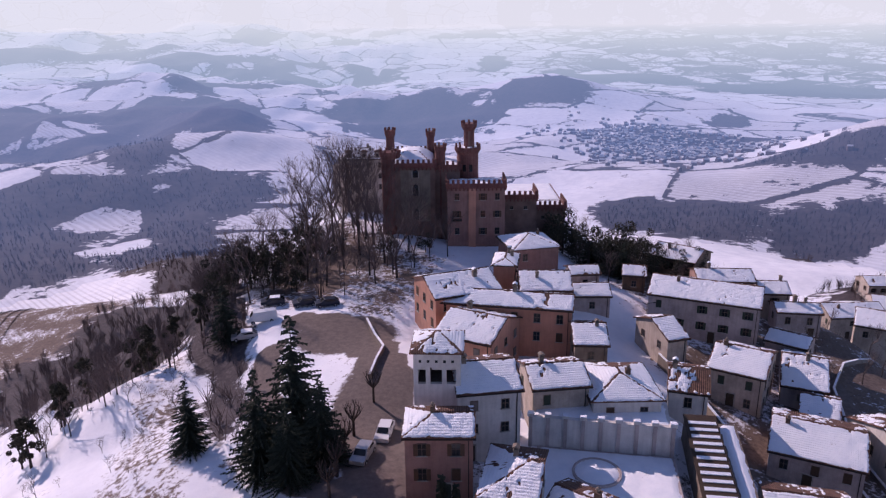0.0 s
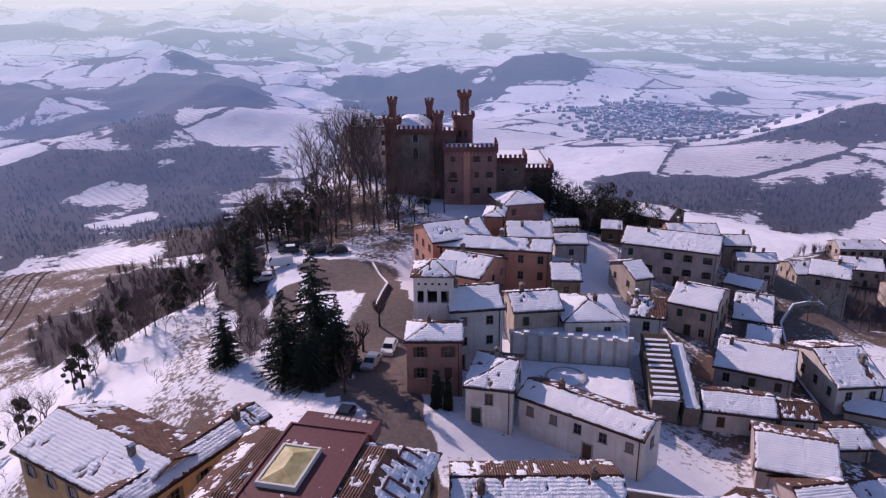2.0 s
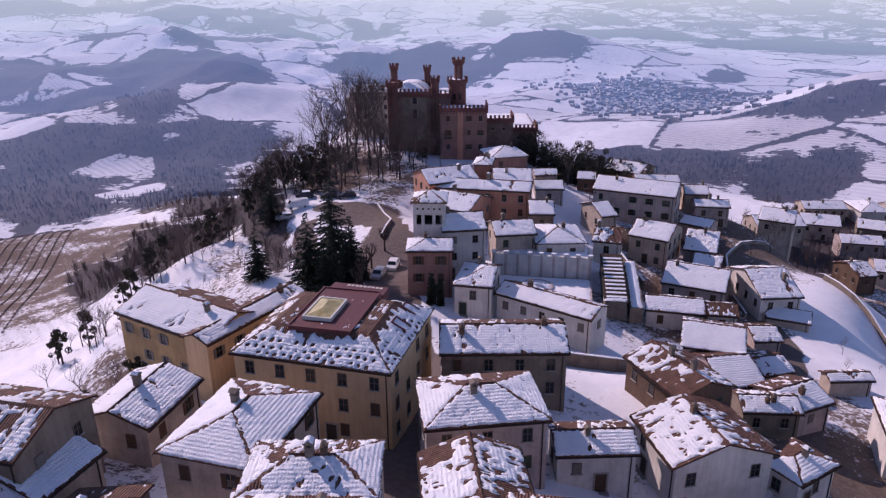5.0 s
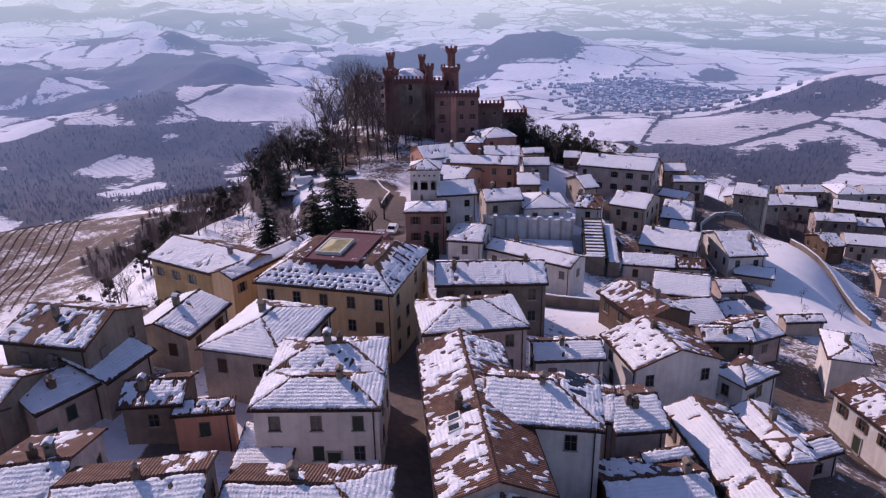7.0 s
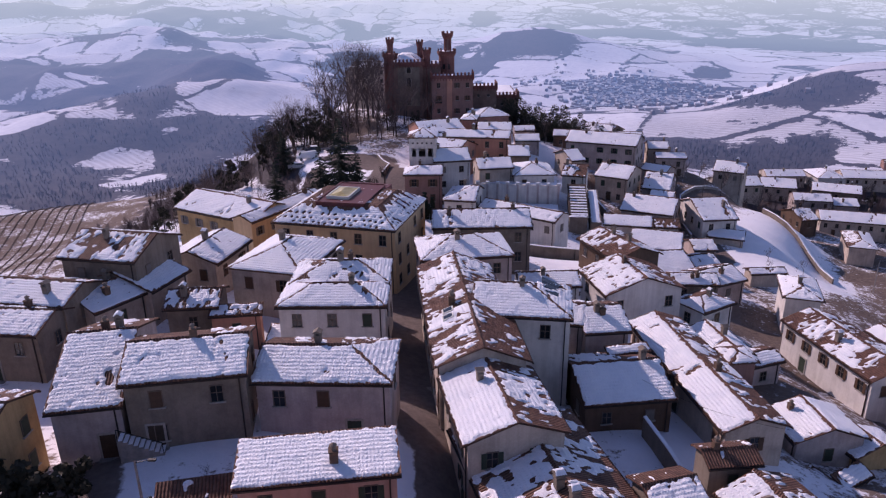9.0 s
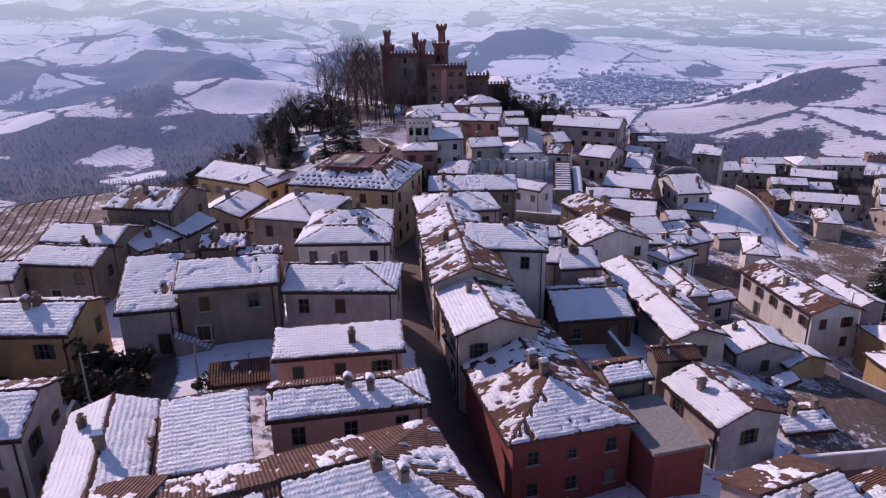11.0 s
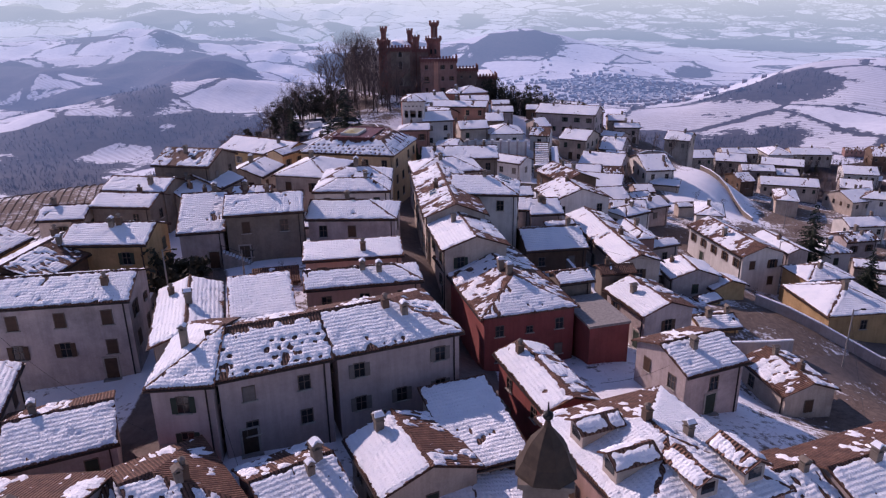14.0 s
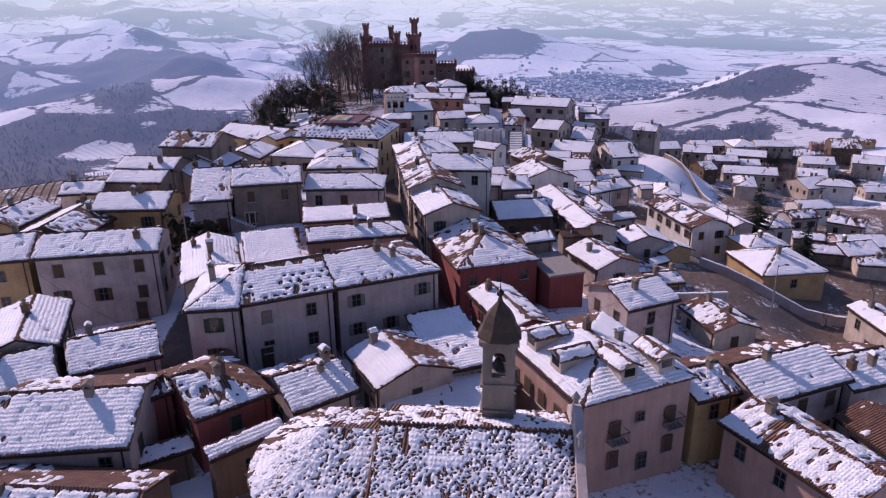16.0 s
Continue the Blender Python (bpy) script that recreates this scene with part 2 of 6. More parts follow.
def vnoise(x, y, seed=0):
    x, y = np.asarray(x, float), np.asarray(y, float)
    ix, iy = np.floor(x).astype(np.int64), np.floor(y).astype(np.int64)
    fx, fy = x - ix, y - iy
    fx, fy = fx * fx * (3 - 2 * fx), fy * fy * (3 - 2 * fy)
    a, b_ = lattice(ix, iy, seed), lattice(ix + 1, iy, seed)
    c_, d = lattice(ix, iy + 1, seed), lattice(ix + 1, iy + 1, seed)
    return (a * (1 - fx) + b_ * fx) * (1 - fy) + (c_ * (1 - fx) + d * fx) * fy


def fbm(x, y, seed=0, octaves=4):
    s, amp, tot = 0.0, 1.0, 0.0
    for o in range(octaves):
        s = s + amp * vnoise(np.asarray(x) * 2 ** o, np.asarray(y) * 2 ** o, seed + o)
        tot, amp = tot + amp, amp * 0.5
    return s / tot


def ease(v, a, b_):
    u = np.clip((v - a) / (b_ - a), 0, 1)
    return u * u * (3 - 2 * u)


# ground heights: x, y, z
VILLAGE_SOUTH = [
    (-31, -38, -10.7), (-32, -54, -11.0), (-23, -66, -10.9), (-11, -68, -11.4), (2, -59, -11.2), (16, -60, -14.9),
    (32, -60, -14.9), (26, -41, -15.2), (39, -35, -19.5), (10, -28, -17.0), (6, -2, -12.0), (-33, -24, -8.2),
    (-25, -15, -9.5), (-7, -16, -8.0), (-6, -27, -7.6), (-13, -41, -8.2), (-2, -47, -10.3), (-9, -1, -10.0),
    (28, -4, -15.8), (27, -26, -15.8), (11, -49, -13.8), (63, -31, -24.0), (38, -9, -18.5), (-39, -5, -8.5),
    (-49, -23, -9.0), (-18, -23, -6.4), (-13.4, -22, -6.1), (-22, -27, -6.6), (-15, -26, -6.4), (19.7, -10.6, -12.6), (28.4, -12, -14.0),
    (-12, -57, -9.0), (31, -17.4, -15.0), (21, -43, -12.6), (23, -47.5, -12.8), (20, -38, -13.0),
]
VILLAGE_NORTH = [
    (-10, 28, -13.8), (-29, 37, -12.8), (-16, 11, -8.8), (-27, 18, -10.5), (-33, 8, -6.2), (5, 17, -12.2),
    (8, 32, -13.5), (28, 31, -14.6), (41, 54, -21.3), (27, 19, -16.5), (19, 3, -13.4), (53, 12, -23.5),
    (62, 1, -26.3), (57, 33, -24.6), (46, 39, -23.2), (60, 80, -25.9), (9, 101, -16), (45, 116, -19.8),
    (22, 81, -15.6), (45, 97, -22.7), (48, 80, -24.8), (-1, 65, -15.6), (34, 103, -19.2), (20, 94, -15.8),
    (16, 133, -12.6), (17, 55, -18.1), (53, 64, -26), (60, 50, -26), (77, 24, -29), (87, 33, -29),
    (76, 10, -25), (39, 7, -19), (16, 110, -14.5), (25, 122, -14), (37, 130, -17), (52, 150, -20.5),
    (54, 130, -20), (65, 123, -24), (55, 100, -24), (-23, 2, -8.8), (42.7, 61, -20.5), (70, 88, -25),
    (109, 103, -41.7), (128, 139, -47.8), (105, 125, -42.2), (130, 168, -49.9), (142, 168, -51.9), (130, 191, -51.3),
    (151, 190, -53.2), (162, 218, -54.8), (176, 215, -54.8), (146, 220, -55.1), (105, 173, -45.2), (207, 209, -54.5),
    (155, 143, -50.5), (115, 75, -41.3), (144, 125, -49.3), (171, 169, -52.1), (192, 166, -51.9), (90, 66, -33.5),
]
VILLAGE = VILLAGE_SOUTH + VILLAGE_NORTH
CASTLE_HILL = [
    (-8, 62, -14.2), (-8, 92, -14.0), (-22, 108, -14.5), (-30, 118, -15), (-24, 76, -15.5), (-31, 74, -18),
    (-46, 68, -24), (-44, 100, -21), (-40, 140, -18), (-5, 120, -13), (2, 138, -12.3), (15, 146, -12.4),
    (-12, 146, -11), (-25, 160, -11), (0, 185, -12), (25, 172, -14), (40, 150, -20), (60, 140, -26),
    (22, 120, -13.5), (-34, 128, -16), (-15, 130, -13), (-60, 120, -30), (-25, 195, -13), (45, 185, -30),
]
AROUND = [
    (-75, 60, -40), (-80, 0, -40), (-75, -60, -35), (-110, 110, -52), (-150, 190, -62), (-200, 120, -75),
    (-90, 200, -50), (-120, 330, -105), (-260, 330, -130), (100, 180, -55), (150, 60, -45), (160, -60, -45),
    (60, 240, -60), (20, 300, -80), (170, 300, -95), (300, 200, -80), (260, 420, -112), (0, -200, -30),
    (-200, -200, -60), (250, -250, -60), (420, 300, -85), (-30, 260, -55),
]
FAR = [
    (-307, 656, -144), (-255, 828, -107), (-489, 1004, -113), (310, 994, -153), (236, 619, -117), (350, 651, -91),
    (303, 531, -107), (520, 720, -60), (289, 761, -130), (-292, 813, -118), (-445, 739, -120), (-60, 640, -140),
    (60, 760, -135), (-500, 480, -135), (0, 1300, -160), (700, 1300, -165), (-700, 1500, -120), (900, 500, -80),
    (-900, 700, -120), (0, -900, -120), (1300, 2000, -170), (0, 2300, -165), (-1300, 2300, -120), (420, 640, -75),
]


KNOLLS = [(-907, 2000, 200, 45), (-726, 2150, 190, 40), (-424, 2300, 220, 55), (-51, 1800, 230, 40), (-400, 1250, 130, 35), (-547, 1150, 80, 18), (-260, 900, 110, 22), (-1735, 3313, 700, 60), (640, 1569, 90, 15), (80, 1500, 110, 25), (420, 730, 120, 18)]


def height(x, y):
    x, y = np.asarray(x, float), np.asarray(y, float)
    num, den = 0.0, 0.0
    for pts, s in ((VILLAGE, 7.0), (CASTLE_HILL, 9.0), (AROUND, 45.0), (FAR, 110.0)):
        for px, py, pz in pts:
            w = s ** 2.2 / ((x - px) ** 2 + (y - py) ** 2 + s * s) ** 2.0
            num, den = num + w * pz, den + w
    z = num / den
    r = np.hypot(x, y)
    left = 1 - ease(x + 0.12 * y, -100, 500)
    roll = fbm(x / 330 + 3.1, y / 330 + 7.7, 5, 5) - 0.5
    z = z + roll * (150 * left + 14) * ease(r, 500, 1300)
    z = z + (fbm(x / 90, y / 90, 9, 3) - 0.5) * 14 * ease(r, 160, 420)
    z = z + (fbm(x / 14, y / 14, 12, 3) - 0.5) * 0.7
    for kx, ky, kr, kh in KNOLLS:
        z = z + 0.5 * kh * np.exp(-(((x - kx) / kr) ** 2 + ((y - ky) / (kr * 0.75)) ** 2))
    # a wooded knoll in the middle distance
    z = z + 70 * np.exp(-(((x - 260) / 230) ** 2 + ((y - 1750) / 200) ** 2))
    # the far plain climbs to the horizon, then to a sky-pale rim with snowy mountains
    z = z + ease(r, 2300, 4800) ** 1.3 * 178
    # the 200 m rim covers the low sky; its painted haze stands in for it
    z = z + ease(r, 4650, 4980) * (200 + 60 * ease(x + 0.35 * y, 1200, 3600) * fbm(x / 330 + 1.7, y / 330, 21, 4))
    return z

def segment_distance(x, y, pts):
    best = np.full(np.shape(x), 1e9)
    for (ax, ay), (bx, by) in zip(pts, pts[1:]):
        dx, dy = bx - ax, by - ay
        k = np.clip(((x - ax) * dx + (y - ay) * dy) / (dx * dx + dy * dy), 0, 1)
        best = np.minimum(best, np.hypot(x - ax - k * dx, y - ay - k * dy))
    return best


STREET = [(12, -78), (8, -58), (5.4, -42), (3.2, -22), (-1.2, -4), (-2.4, 8), (-2.8, 22), (-2, 40), (-5, 56), (-8, 70), (-8, 90), (-14, 106), (-24, 110)]
LANES = [[(10, -74), (18, -71), (28, -75)], [(-20, -76), (-9, -72), (-8, -66)], [(30, 20), (45, 30), (57, 62), (60, 92), (62, 112)], [(45, -30), (60, -20), (75, 5), (80, 40)], [(-22, -70), (-21, -40), (-24, -20), (-22, 0)],
         [(-8, 60), (-16, 66), (-24, 82), (-28, 100)], [(80, -30), (110, 20), (130, 60), (150, 90)]]


def ell(x, y, cx, cy, rx, ry, turn=0.0):
    c_, s = math.cos(radians(turn)), math.sin(radians(turn))
    u, v = (x - cx) * c_ + (y - cy) * s, -(x - cx) * s + (y - cy) * c_
    return np.clip(1.5 - np.sqrt((u / rx) ** 2 + (v / ry) ** 2), 0, 1)


WOODS_NEAR = [
    (-846, 1848, 90, 170, 25),
    (-681, 1954, 45, 170, 19),
    (-462, 2541, 139, 170, 10),
    (-59, 1667, 60, 44, 2),
    (-368, 1216, 61, 170, 17),
    (-616, 1398, 38, 61, 24),
    (-762, 1286, 40, 67, 31),
    (-395, 915, 35, 170, 23),
    (-1520, 2942, 445, 170, 27),
    (-367, 673, 93, 57, 29),
    (-261, 701, 92, 69, 20),
    (-322, 530, 61, 112, 31),
    (-211, 519, 43, 116, 22),
    (-183, 1602, 98, 80, 7),
    (232, 1649, 104, 80, -8),
]
WOODS_WIDE = [
    (100, 1501, 36, 31, -4),
    (343, 1120, 54, 170, -17),
    (1116, 2254, 269, 163, -26),
    (587, 1475, 38, 67, -22),
    (377, 689, 69, 43, -29),
    (413, 688, 26, 37, -31),
    (198, 518, 50, 66, -21),
    (151, 551, 28, 58, -15),
    (257, 476, 35, 64, -28),
    (299, 495, 19, 67, -31),
    (-74, 213, 7, 170, 19),
    (-86, 177, 18, 49, 26),
    (-96, 150, 11, 35, 33),
    (647, 2642, 246, 139, -14),
    (173, 782, 26, 12, -12),
    (-136, 359, 20, 120, 21),
]
WOODS = WOODS_NEAR + WOODS_WIDE
HILLSIDE = [(95, 168, 40, 34, 0), (150, 165, 42, 36, 0), (62, 178, 26, 26, 0), (190, 230, 60, 40, 0), (-70, 150, 26, 46, 20)]
CLEAR = [
    (-312, 634, 44, 38, 26),
    (-267, 546, 30, 35, 26),
    (-290, 719, 16, 13, 22),
    (270, 649, 96, 55, -23),
    (339, 586, 49, 50, -30),
    (763, 1892, 241, 170, -22),
    (158, 922, 113, 163, -10),
]
ROWS = [
    (275, 623, 100, 50, -24),
    (341, 627, 35, 38, -29),
    (-169, 270, 45, 142, 32),
    (-197, 518, 24, 99, 21),
    (-240, 869, 44, 13, 15),
    (-606, 1042, 63, 170, 30),
    (-143, 1082, 38, 132, 8),
]


def cover(x, y):
    """Land cover: woods, bare ground, vineyard rows, paving, each 0 to 1."""
    r = np.hypot(x, y)
    woods = ease(fbm(x / 240 + 9.1, y / 240 + 2.2, 31, 5), 0.57, 0.66) * ease(r, 800, 1100) * 0.8
    for e in WOODS + HILLSIDE:
        woods = np.maximum(woods, ell(x, y, *e))
    for e in CLEAR:
        woods = np.minimum(woods, 1 - ell(x, y, *e))
    woods = woods * ease(np.hypot((x - 15) / 1.0, y + 0), 55, 95)
    woods = np.maximum(woods, 0.45 * ease(r, 2300, 3000) * ease(x, 100, 900))
    rows = np.zeros(np.shape(x))
    for e in ROWS:
        rows = np.maximum(rows, ell(x, y, *e))
    paved = 1 - ease(segment_distance(x, y, STREET), 2.6, 4.2)
    for lane in LANES:
        paved = np.maximum(paved, 0.9 * (1 - ease(segment_distance(x, y, lane), 1.4, 3.4)))
    paved = np.maximum(paved, ell(x, y, -10.5, 80, 5, 14, 0) * 0.9)
    paved = np.maximum(paved, ell(x, y, -16, 104, 9, 7, 0) * 0.9)
    bare = 0.4 * (1 - ease(r, 70, 170))
    bare = np.maximum(bare, 0.64 * ease(x, 22, 40) * (1 - ease(r, 170, 230)))
    bare = np.maximum(bare, 0.74 * ell(x, y, -52, 28, 17, 46, 0))
    bare = np.maximum(bare, 0.68 * ell(x, y, -25, 138, 17, 26, 0))
    bare = np.maximum(bare, 0.52 * ell(x, y, -38, 84, 8, 40, 18))
    bare = np.maximum(bare, 0.62 * ell(x, y, -9, 126, 13, 20, 0))
    bare = np.maximum(bare, 0.64 * ell(x, y, -140, 190, 75, 110, 20))
    bare = np.maximum(bare, 0.62 * ell(x, y, -36, 62, 9, 26, 10))
    bare = np.maximum(bare, 0.75 * ell(x, y, 45, 150, 24, 20, 0))
    bare = np.minimum(bare, 1 - 0.9 * ell(x, y, 72, 70, 14, 30, -20))
    return woods, bare, rows, paved


def build_land():
    n, k, s = 430, 5.0, 74.0
    u = np.linspace(-1, 1, n)
    xs, ys = 10 + s * np.sinh(k * u), 35 + s * np.sinh(k * u)
    gx, gy = np.meshgrid(xs, ys)
    gz = height(gx, gy)
    covers = cover(gx, gy)
    idx = np.arange(n * n).reshape(n, n)
    quads = np.stack([idx[:-1, :-1], idx[:-1, 1:], idx[1:, 1:], idx[1:, :-1]], -1).reshape(-1, 4)
    cx, cy = gx.ravel()[quads].mean(1), gy.ravel()[quads].mean(1)
    far = np.hypot(cx, cy) > 480
    co = np.stack([gx, gy, gz], -1).reshape(-1, 3)
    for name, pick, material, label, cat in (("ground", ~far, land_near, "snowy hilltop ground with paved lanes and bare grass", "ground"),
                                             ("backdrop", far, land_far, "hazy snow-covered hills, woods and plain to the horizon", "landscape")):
        q = quads[pick]
        used = np.unique(q)
        remap = np.zeros(n * n, np.int64)
        remap[used] = np.arange(len(used))
        me = bpy.data.meshes.new(name)
        me.from_pydata(co[used].tolist(), [], remap[q].tolist())
        for key, values in zip(("woods", "bare", "rows", "paved"), covers):
            a = me.attributes.new(key, "FLOAT", "POINT")
            a.data.foreach_set("value", values.ravel()[used].astype(np.float32))
        me.polygons.foreach_set("use_smooth", [True] * len(me.polygons))
        me.materials.append(material)
        tagged(new(name, me), label, cat, kind="structure")


build_land()

# ---------------------------------------------------------------- building blocks
def mesh_of(name, verts, faces, materials, smooth=False, uvs=None):
    me = bpy.data.meshes.new(name)
    me.from_pydata([tuple(v) for v in verts], [], [tuple(f) for f in faces])
    for m in (materials if isinstance(materials, (list, tuple)) else [materials]):
        me.materials.append(m)
    if uvs is not None:
        layer = me.uv_layers.new(name="UVMap")
        loops = np.empty(len(me.loops), np.int32)
        me.loops.foreach_get("vertex_index", loops)
        layer.data.foreach_set("uv", np.asarray(uvs, np.float32)[loops].ravel())
    if smooth:
        me.polygons.foreach_set("use_smooth", [True] * len(me.polygons))
    return me


class Shape:
    """Collects boxes, prisms and tubes into one mesh."""

    def __init__(self):
        self.v, self.f, self.uv = [], [], []

    def add(self, verts, faces, uvs=None):
        o = len(self.v)
        self.v += [tuple(p) for p in verts]
        self.f += [tuple(i + o for i in f) for f in faces]
        self.uv += list(uvs) if uvs is not None else [(p[0], p[1]) for p in verts]
        return self

    def box(self, x0, y0, z0, x1, y1, z1):
        v = [(x0, y0, z0), (x1, y0, z0), (x1, y1, z0), (x0, y1, z0), (x0, y0, z1), (x1, y0, z1), (x1, y1, z1), (x0, y1, z1)]
        return self.add(v, [(0, 3, 2, 1), (4, 5, 6, 7), (0, 1, 5, 4), (1, 2, 6, 5), (2, 3, 7, 6), (3, 0, 4, 7)])

    def ring(self, cx, cy, levels, n=12, cap=True, a0=0.0, a1=360.0):
        """A turned body: levels of (z, radius)."""
        v, f = [], []
        for z, r in levels:
            v += [(cx + r * math.cos(radians(a0 + (a1 - a0) * i / n)), cy + r * math.sin(radians(a0 + (a1 - a0) * i / n)), z) for i in range(n)]
        for j in range(len(levels) - 1):
            f += [(j * n + i, j * n + (i + 1) % n, (j + 1) * n + (i + 1) % n, (j + 1) * n + i) for i in range(n)]
        if cap:
            f += [tuple(range((len(levels) - 1) * n, len(levels) * n)), tuple(reversed(range(n)))]
        return self.add(v, f)

    def slab(self, poly, thick):
        """A plate under a polygon, with its edges."""
        n = len(poly)
        v = list(poly) + [(x, y, z - thick) for x, y, z in poly]
        f = [tuple(range(n)), tuple(reversed(range(n, 2 * n)))] + [(i, i + n, (i + 1) % n + n, (i + 1) % n) for i in range(n)]
        return self.add(v, f)

    def tube(self, a, b_, ra, rb, n=4):
        a, b_ = Vector(a), Vector(b_)
        d = b_ - a
        if d.length < 1e-6:
            return self
        q = d.to_track_quat("Z", "Y").to_matrix()
        v = []
        for p, r in ((a, ra), (b_, rb)):
            v += [p + q @ Vector((r * math.cos(6.2832 * i / n), r * math.sin(6.2832 * i / n), 0)) for i in range(n)]
        return self.add(v, [(i, (i + 1) % n, (i + 1) % n + n, i + n) for i in range(n)])

    def mesh(self, name, material, smooth=False):
        return mesh_of(name, self.v, self.f, material, smooth, self.uv)


def part(name, shape, material, parent, label="", m=None, smooth=False):
    ob = new(name, shape.mesh(name, material, smooth) if isinstance(shape, Shape) else shape)
    ob.parent = parent
    if m is not None:
        ob.matrix_basis = m
    return tagged(ob, label)


def thing(name, m, label, category, group=""):
    ob = new(name)
    ob.empty_display_size = 0.5
    ob.matrix_basis = m
    return tagged(ob, label, category, group)


# windows: shared meshes, face towards -y, origin at the middle of the sill
def window_meshes(w, h, shutter, arched=False):
    fr = Shape()
    t = 0.07
    fr.box(-w / 2 - t, -0.06, 0, -w / 2, 0.05, h + t).box(w / 2, -0.06, 0, w / 2 + t, 0.05, h + t).box(-w / 2, -0.06, h, w / 2, 0.05, h + t)
    fr.box(-0.03, -0.02, 0, 0.03, 0.04, h).box(-w / 2, -0.02, h * 0.55, w / 2, 0.04, h * 0.55 + 0.05)
    sill = Shape().box(-w / 2 - 0.18, -0.16, -0.08, w / 2 + 0.18, 0.05, 0)
    pane = Shape().box(-w / 2, 0.0, 0, w / 2, 0.03, h)
    leaf = Shape().box(0, -0.05, 0, w / 2, -0.01, h)
    return (fr.mesh("window", frame_dark), sill.mesh("sill", trim_stone), pane.mesh("pane", glass_mat), leaf.mesh("shutter", shutter), w)


WINDOWS = [window_meshes(0.85, 1.35, shutter_brown), window_meshes(0.8, 1.3, shutter_green), window_meshes(0.8, 1.15, shutter_grey), window_meshes(0.6, 0.7, shutter_brown)]


def put_window(parent, kind, x, y, z, turn, shutters):
    fr, sill, pane, leaf, w = WINDOWS[kind]
    ob = part("window", fr, None, parent, m=pose(x, y, z, 0, 0, turn))
    part("sill", sill, None, ob)
    part("pane", pane, None, ob)
    if shutters == 2:  # folded back against the wall
        part("shutter", leaf, None, ob, m=pose(w / 2 + 0.02, -0.03, 0))
        part("shutter", leaf, None, ob, m=pose(-w - 0.02, -0.03, 0))
    elif shutters == 1:  # closed
        part("shutter", leaf, None, ob, m=pose(0.0, -0.02, 0))
        part("shutter", leaf, None, ob, m=pose(-w / 2, -0.02, 0))
    return ob


def snow_slope(shape, poly, cover_share, seed, res=0.3, dots=False, deep=0.1, bare_top=0.0, pitch=0.9, seams=1.0):
    """Snow as a height field on one roof slope. poly: eave left, eave right, then upper corners, in the roof's frame."""
    p0, p1 = Vector(poly[0]), Vector(poly[1])
    ex = (p1 - p0).normalized()
    nrm = Vector((0, 0, 0))
    for i in range(1, len(poly) - 1):
        nrm += (Vector(poly[i]) - p0).cross(Vector(poly[i + 1]) - p0)
    nrm.normalize()
    if nrm.z < 0:
        nrm = -nrm
    ey = nrm.cross(ex)
    if ey.z < 0:
        ey = -ey
    flat = np.array([((Vector(p) - p0).dot(ex), (Vector(p) - p0).dot(ey)) for p in poly])
    lo, hi = flat.min(0), flat.max(0)
    nu, nv = max(3, int((hi[0] - lo[0]) / res) + 1), max(3, int((hi[1] - lo[1]) / res) + 1)
    U, V = np.meshgrid(np.linspace(lo[0], hi[0], nu), np.linspace(lo[1], hi[1], nv))
    area = sum(flat[i - 1][0] * flat[i][1] - flat[i][0] * flat[i - 1][1] for i in range(len(flat)))
    sgn = 1 if area > 0 else -1
    dist = np.full(U.shape, 1e9)
    for i in range(len(flat)):
        a, b_ = flat[i], flat[(i + 1) % len(flat)]
        d = b_ - a
        ln = np.hypot(*d)
        if ln < 1e-6:
            continue
        dd = sgn * (d[0] * (V - a[1]) - d[1] * (U - a[0])) / ln
        margin = 0.02 if i == 0 else (0.16 if i == 2 else 0.1) * seams
        dist = np.minimum(dist, dd - margin)
    ox, oy = seed * 13.7, seed * 7.3
    lump = fbm(U * 1.6 + ox, V * 1.6 + oy, 3, 3) - 0.5
    melt = fbm(U * 0.5 + ox, V * 0.28 + oy, 17, 4) + 0.7 * (fbm(U * 2.6 + ox, V * 0.9, 23, 3) - 0.5) + 0.25 * (vnoise(U * 4.7, V * 2.0 + ox, 27) - 0.5)
    edge_wobble = 0.4 * (fbm(U * 3.6 + oy, V * 3.6, 29, 2) - 0.5)
    tile_lump = np.sin(U * 6.283 / 0.42 + 2.2 * lump) * np.sin(V * 6.283 / 0.5 + 3.0 * lump)
    fleck = vnoise(U * 4.3 + oy, V * 2.9 + ox, 61) - 0.5
    th = deep * np.clip((dist + edge_wobble) / 0.16, -2, 1) + 0.1 * lump + 0.014 * tile_lump + 0.09 * (1.12 - cover_share) * fleck
    if bare_top:
        th = th - 1.2 * np.clip(V / hi[1] - bare_top + 0.5 * (melt - 0.5), 0, 1)
    th = th - 1.0 * np.clip(melt - (0.29 + 0.53 * cover_share), 0, 1)
    th = th - 0.9 * (1.25 - cover_share) * np.clip(fbm(U * 2.1 + oy, V * 1.5 + ox, 51, 2) - 0.6, 0, 1)
    if dots:
        jit = (0.5 if pitch > 0.7 else 1.1) * (fbm(U * 0.63 / pitch ** 2 + oy, V * 0.63 / pitch ** 2, 43, 2) - 0.5)
        du, dv = (U + jit + pitch / 2 * (np.floor((V + jit) / (pitch * 0.9)) % 2)) % pitch - pitch / 2, (V + jit) % (pitch * 0.9) - pitch * 0.45
        strength = ease(vnoise(U * 0.8 + ox, V * 0.8, 41), 0.15, 0.5)
        if pitch > 0.7:
            strength = strength * (1 - ease(V, hi[1] * 0.45, hi[1] * 0.75))
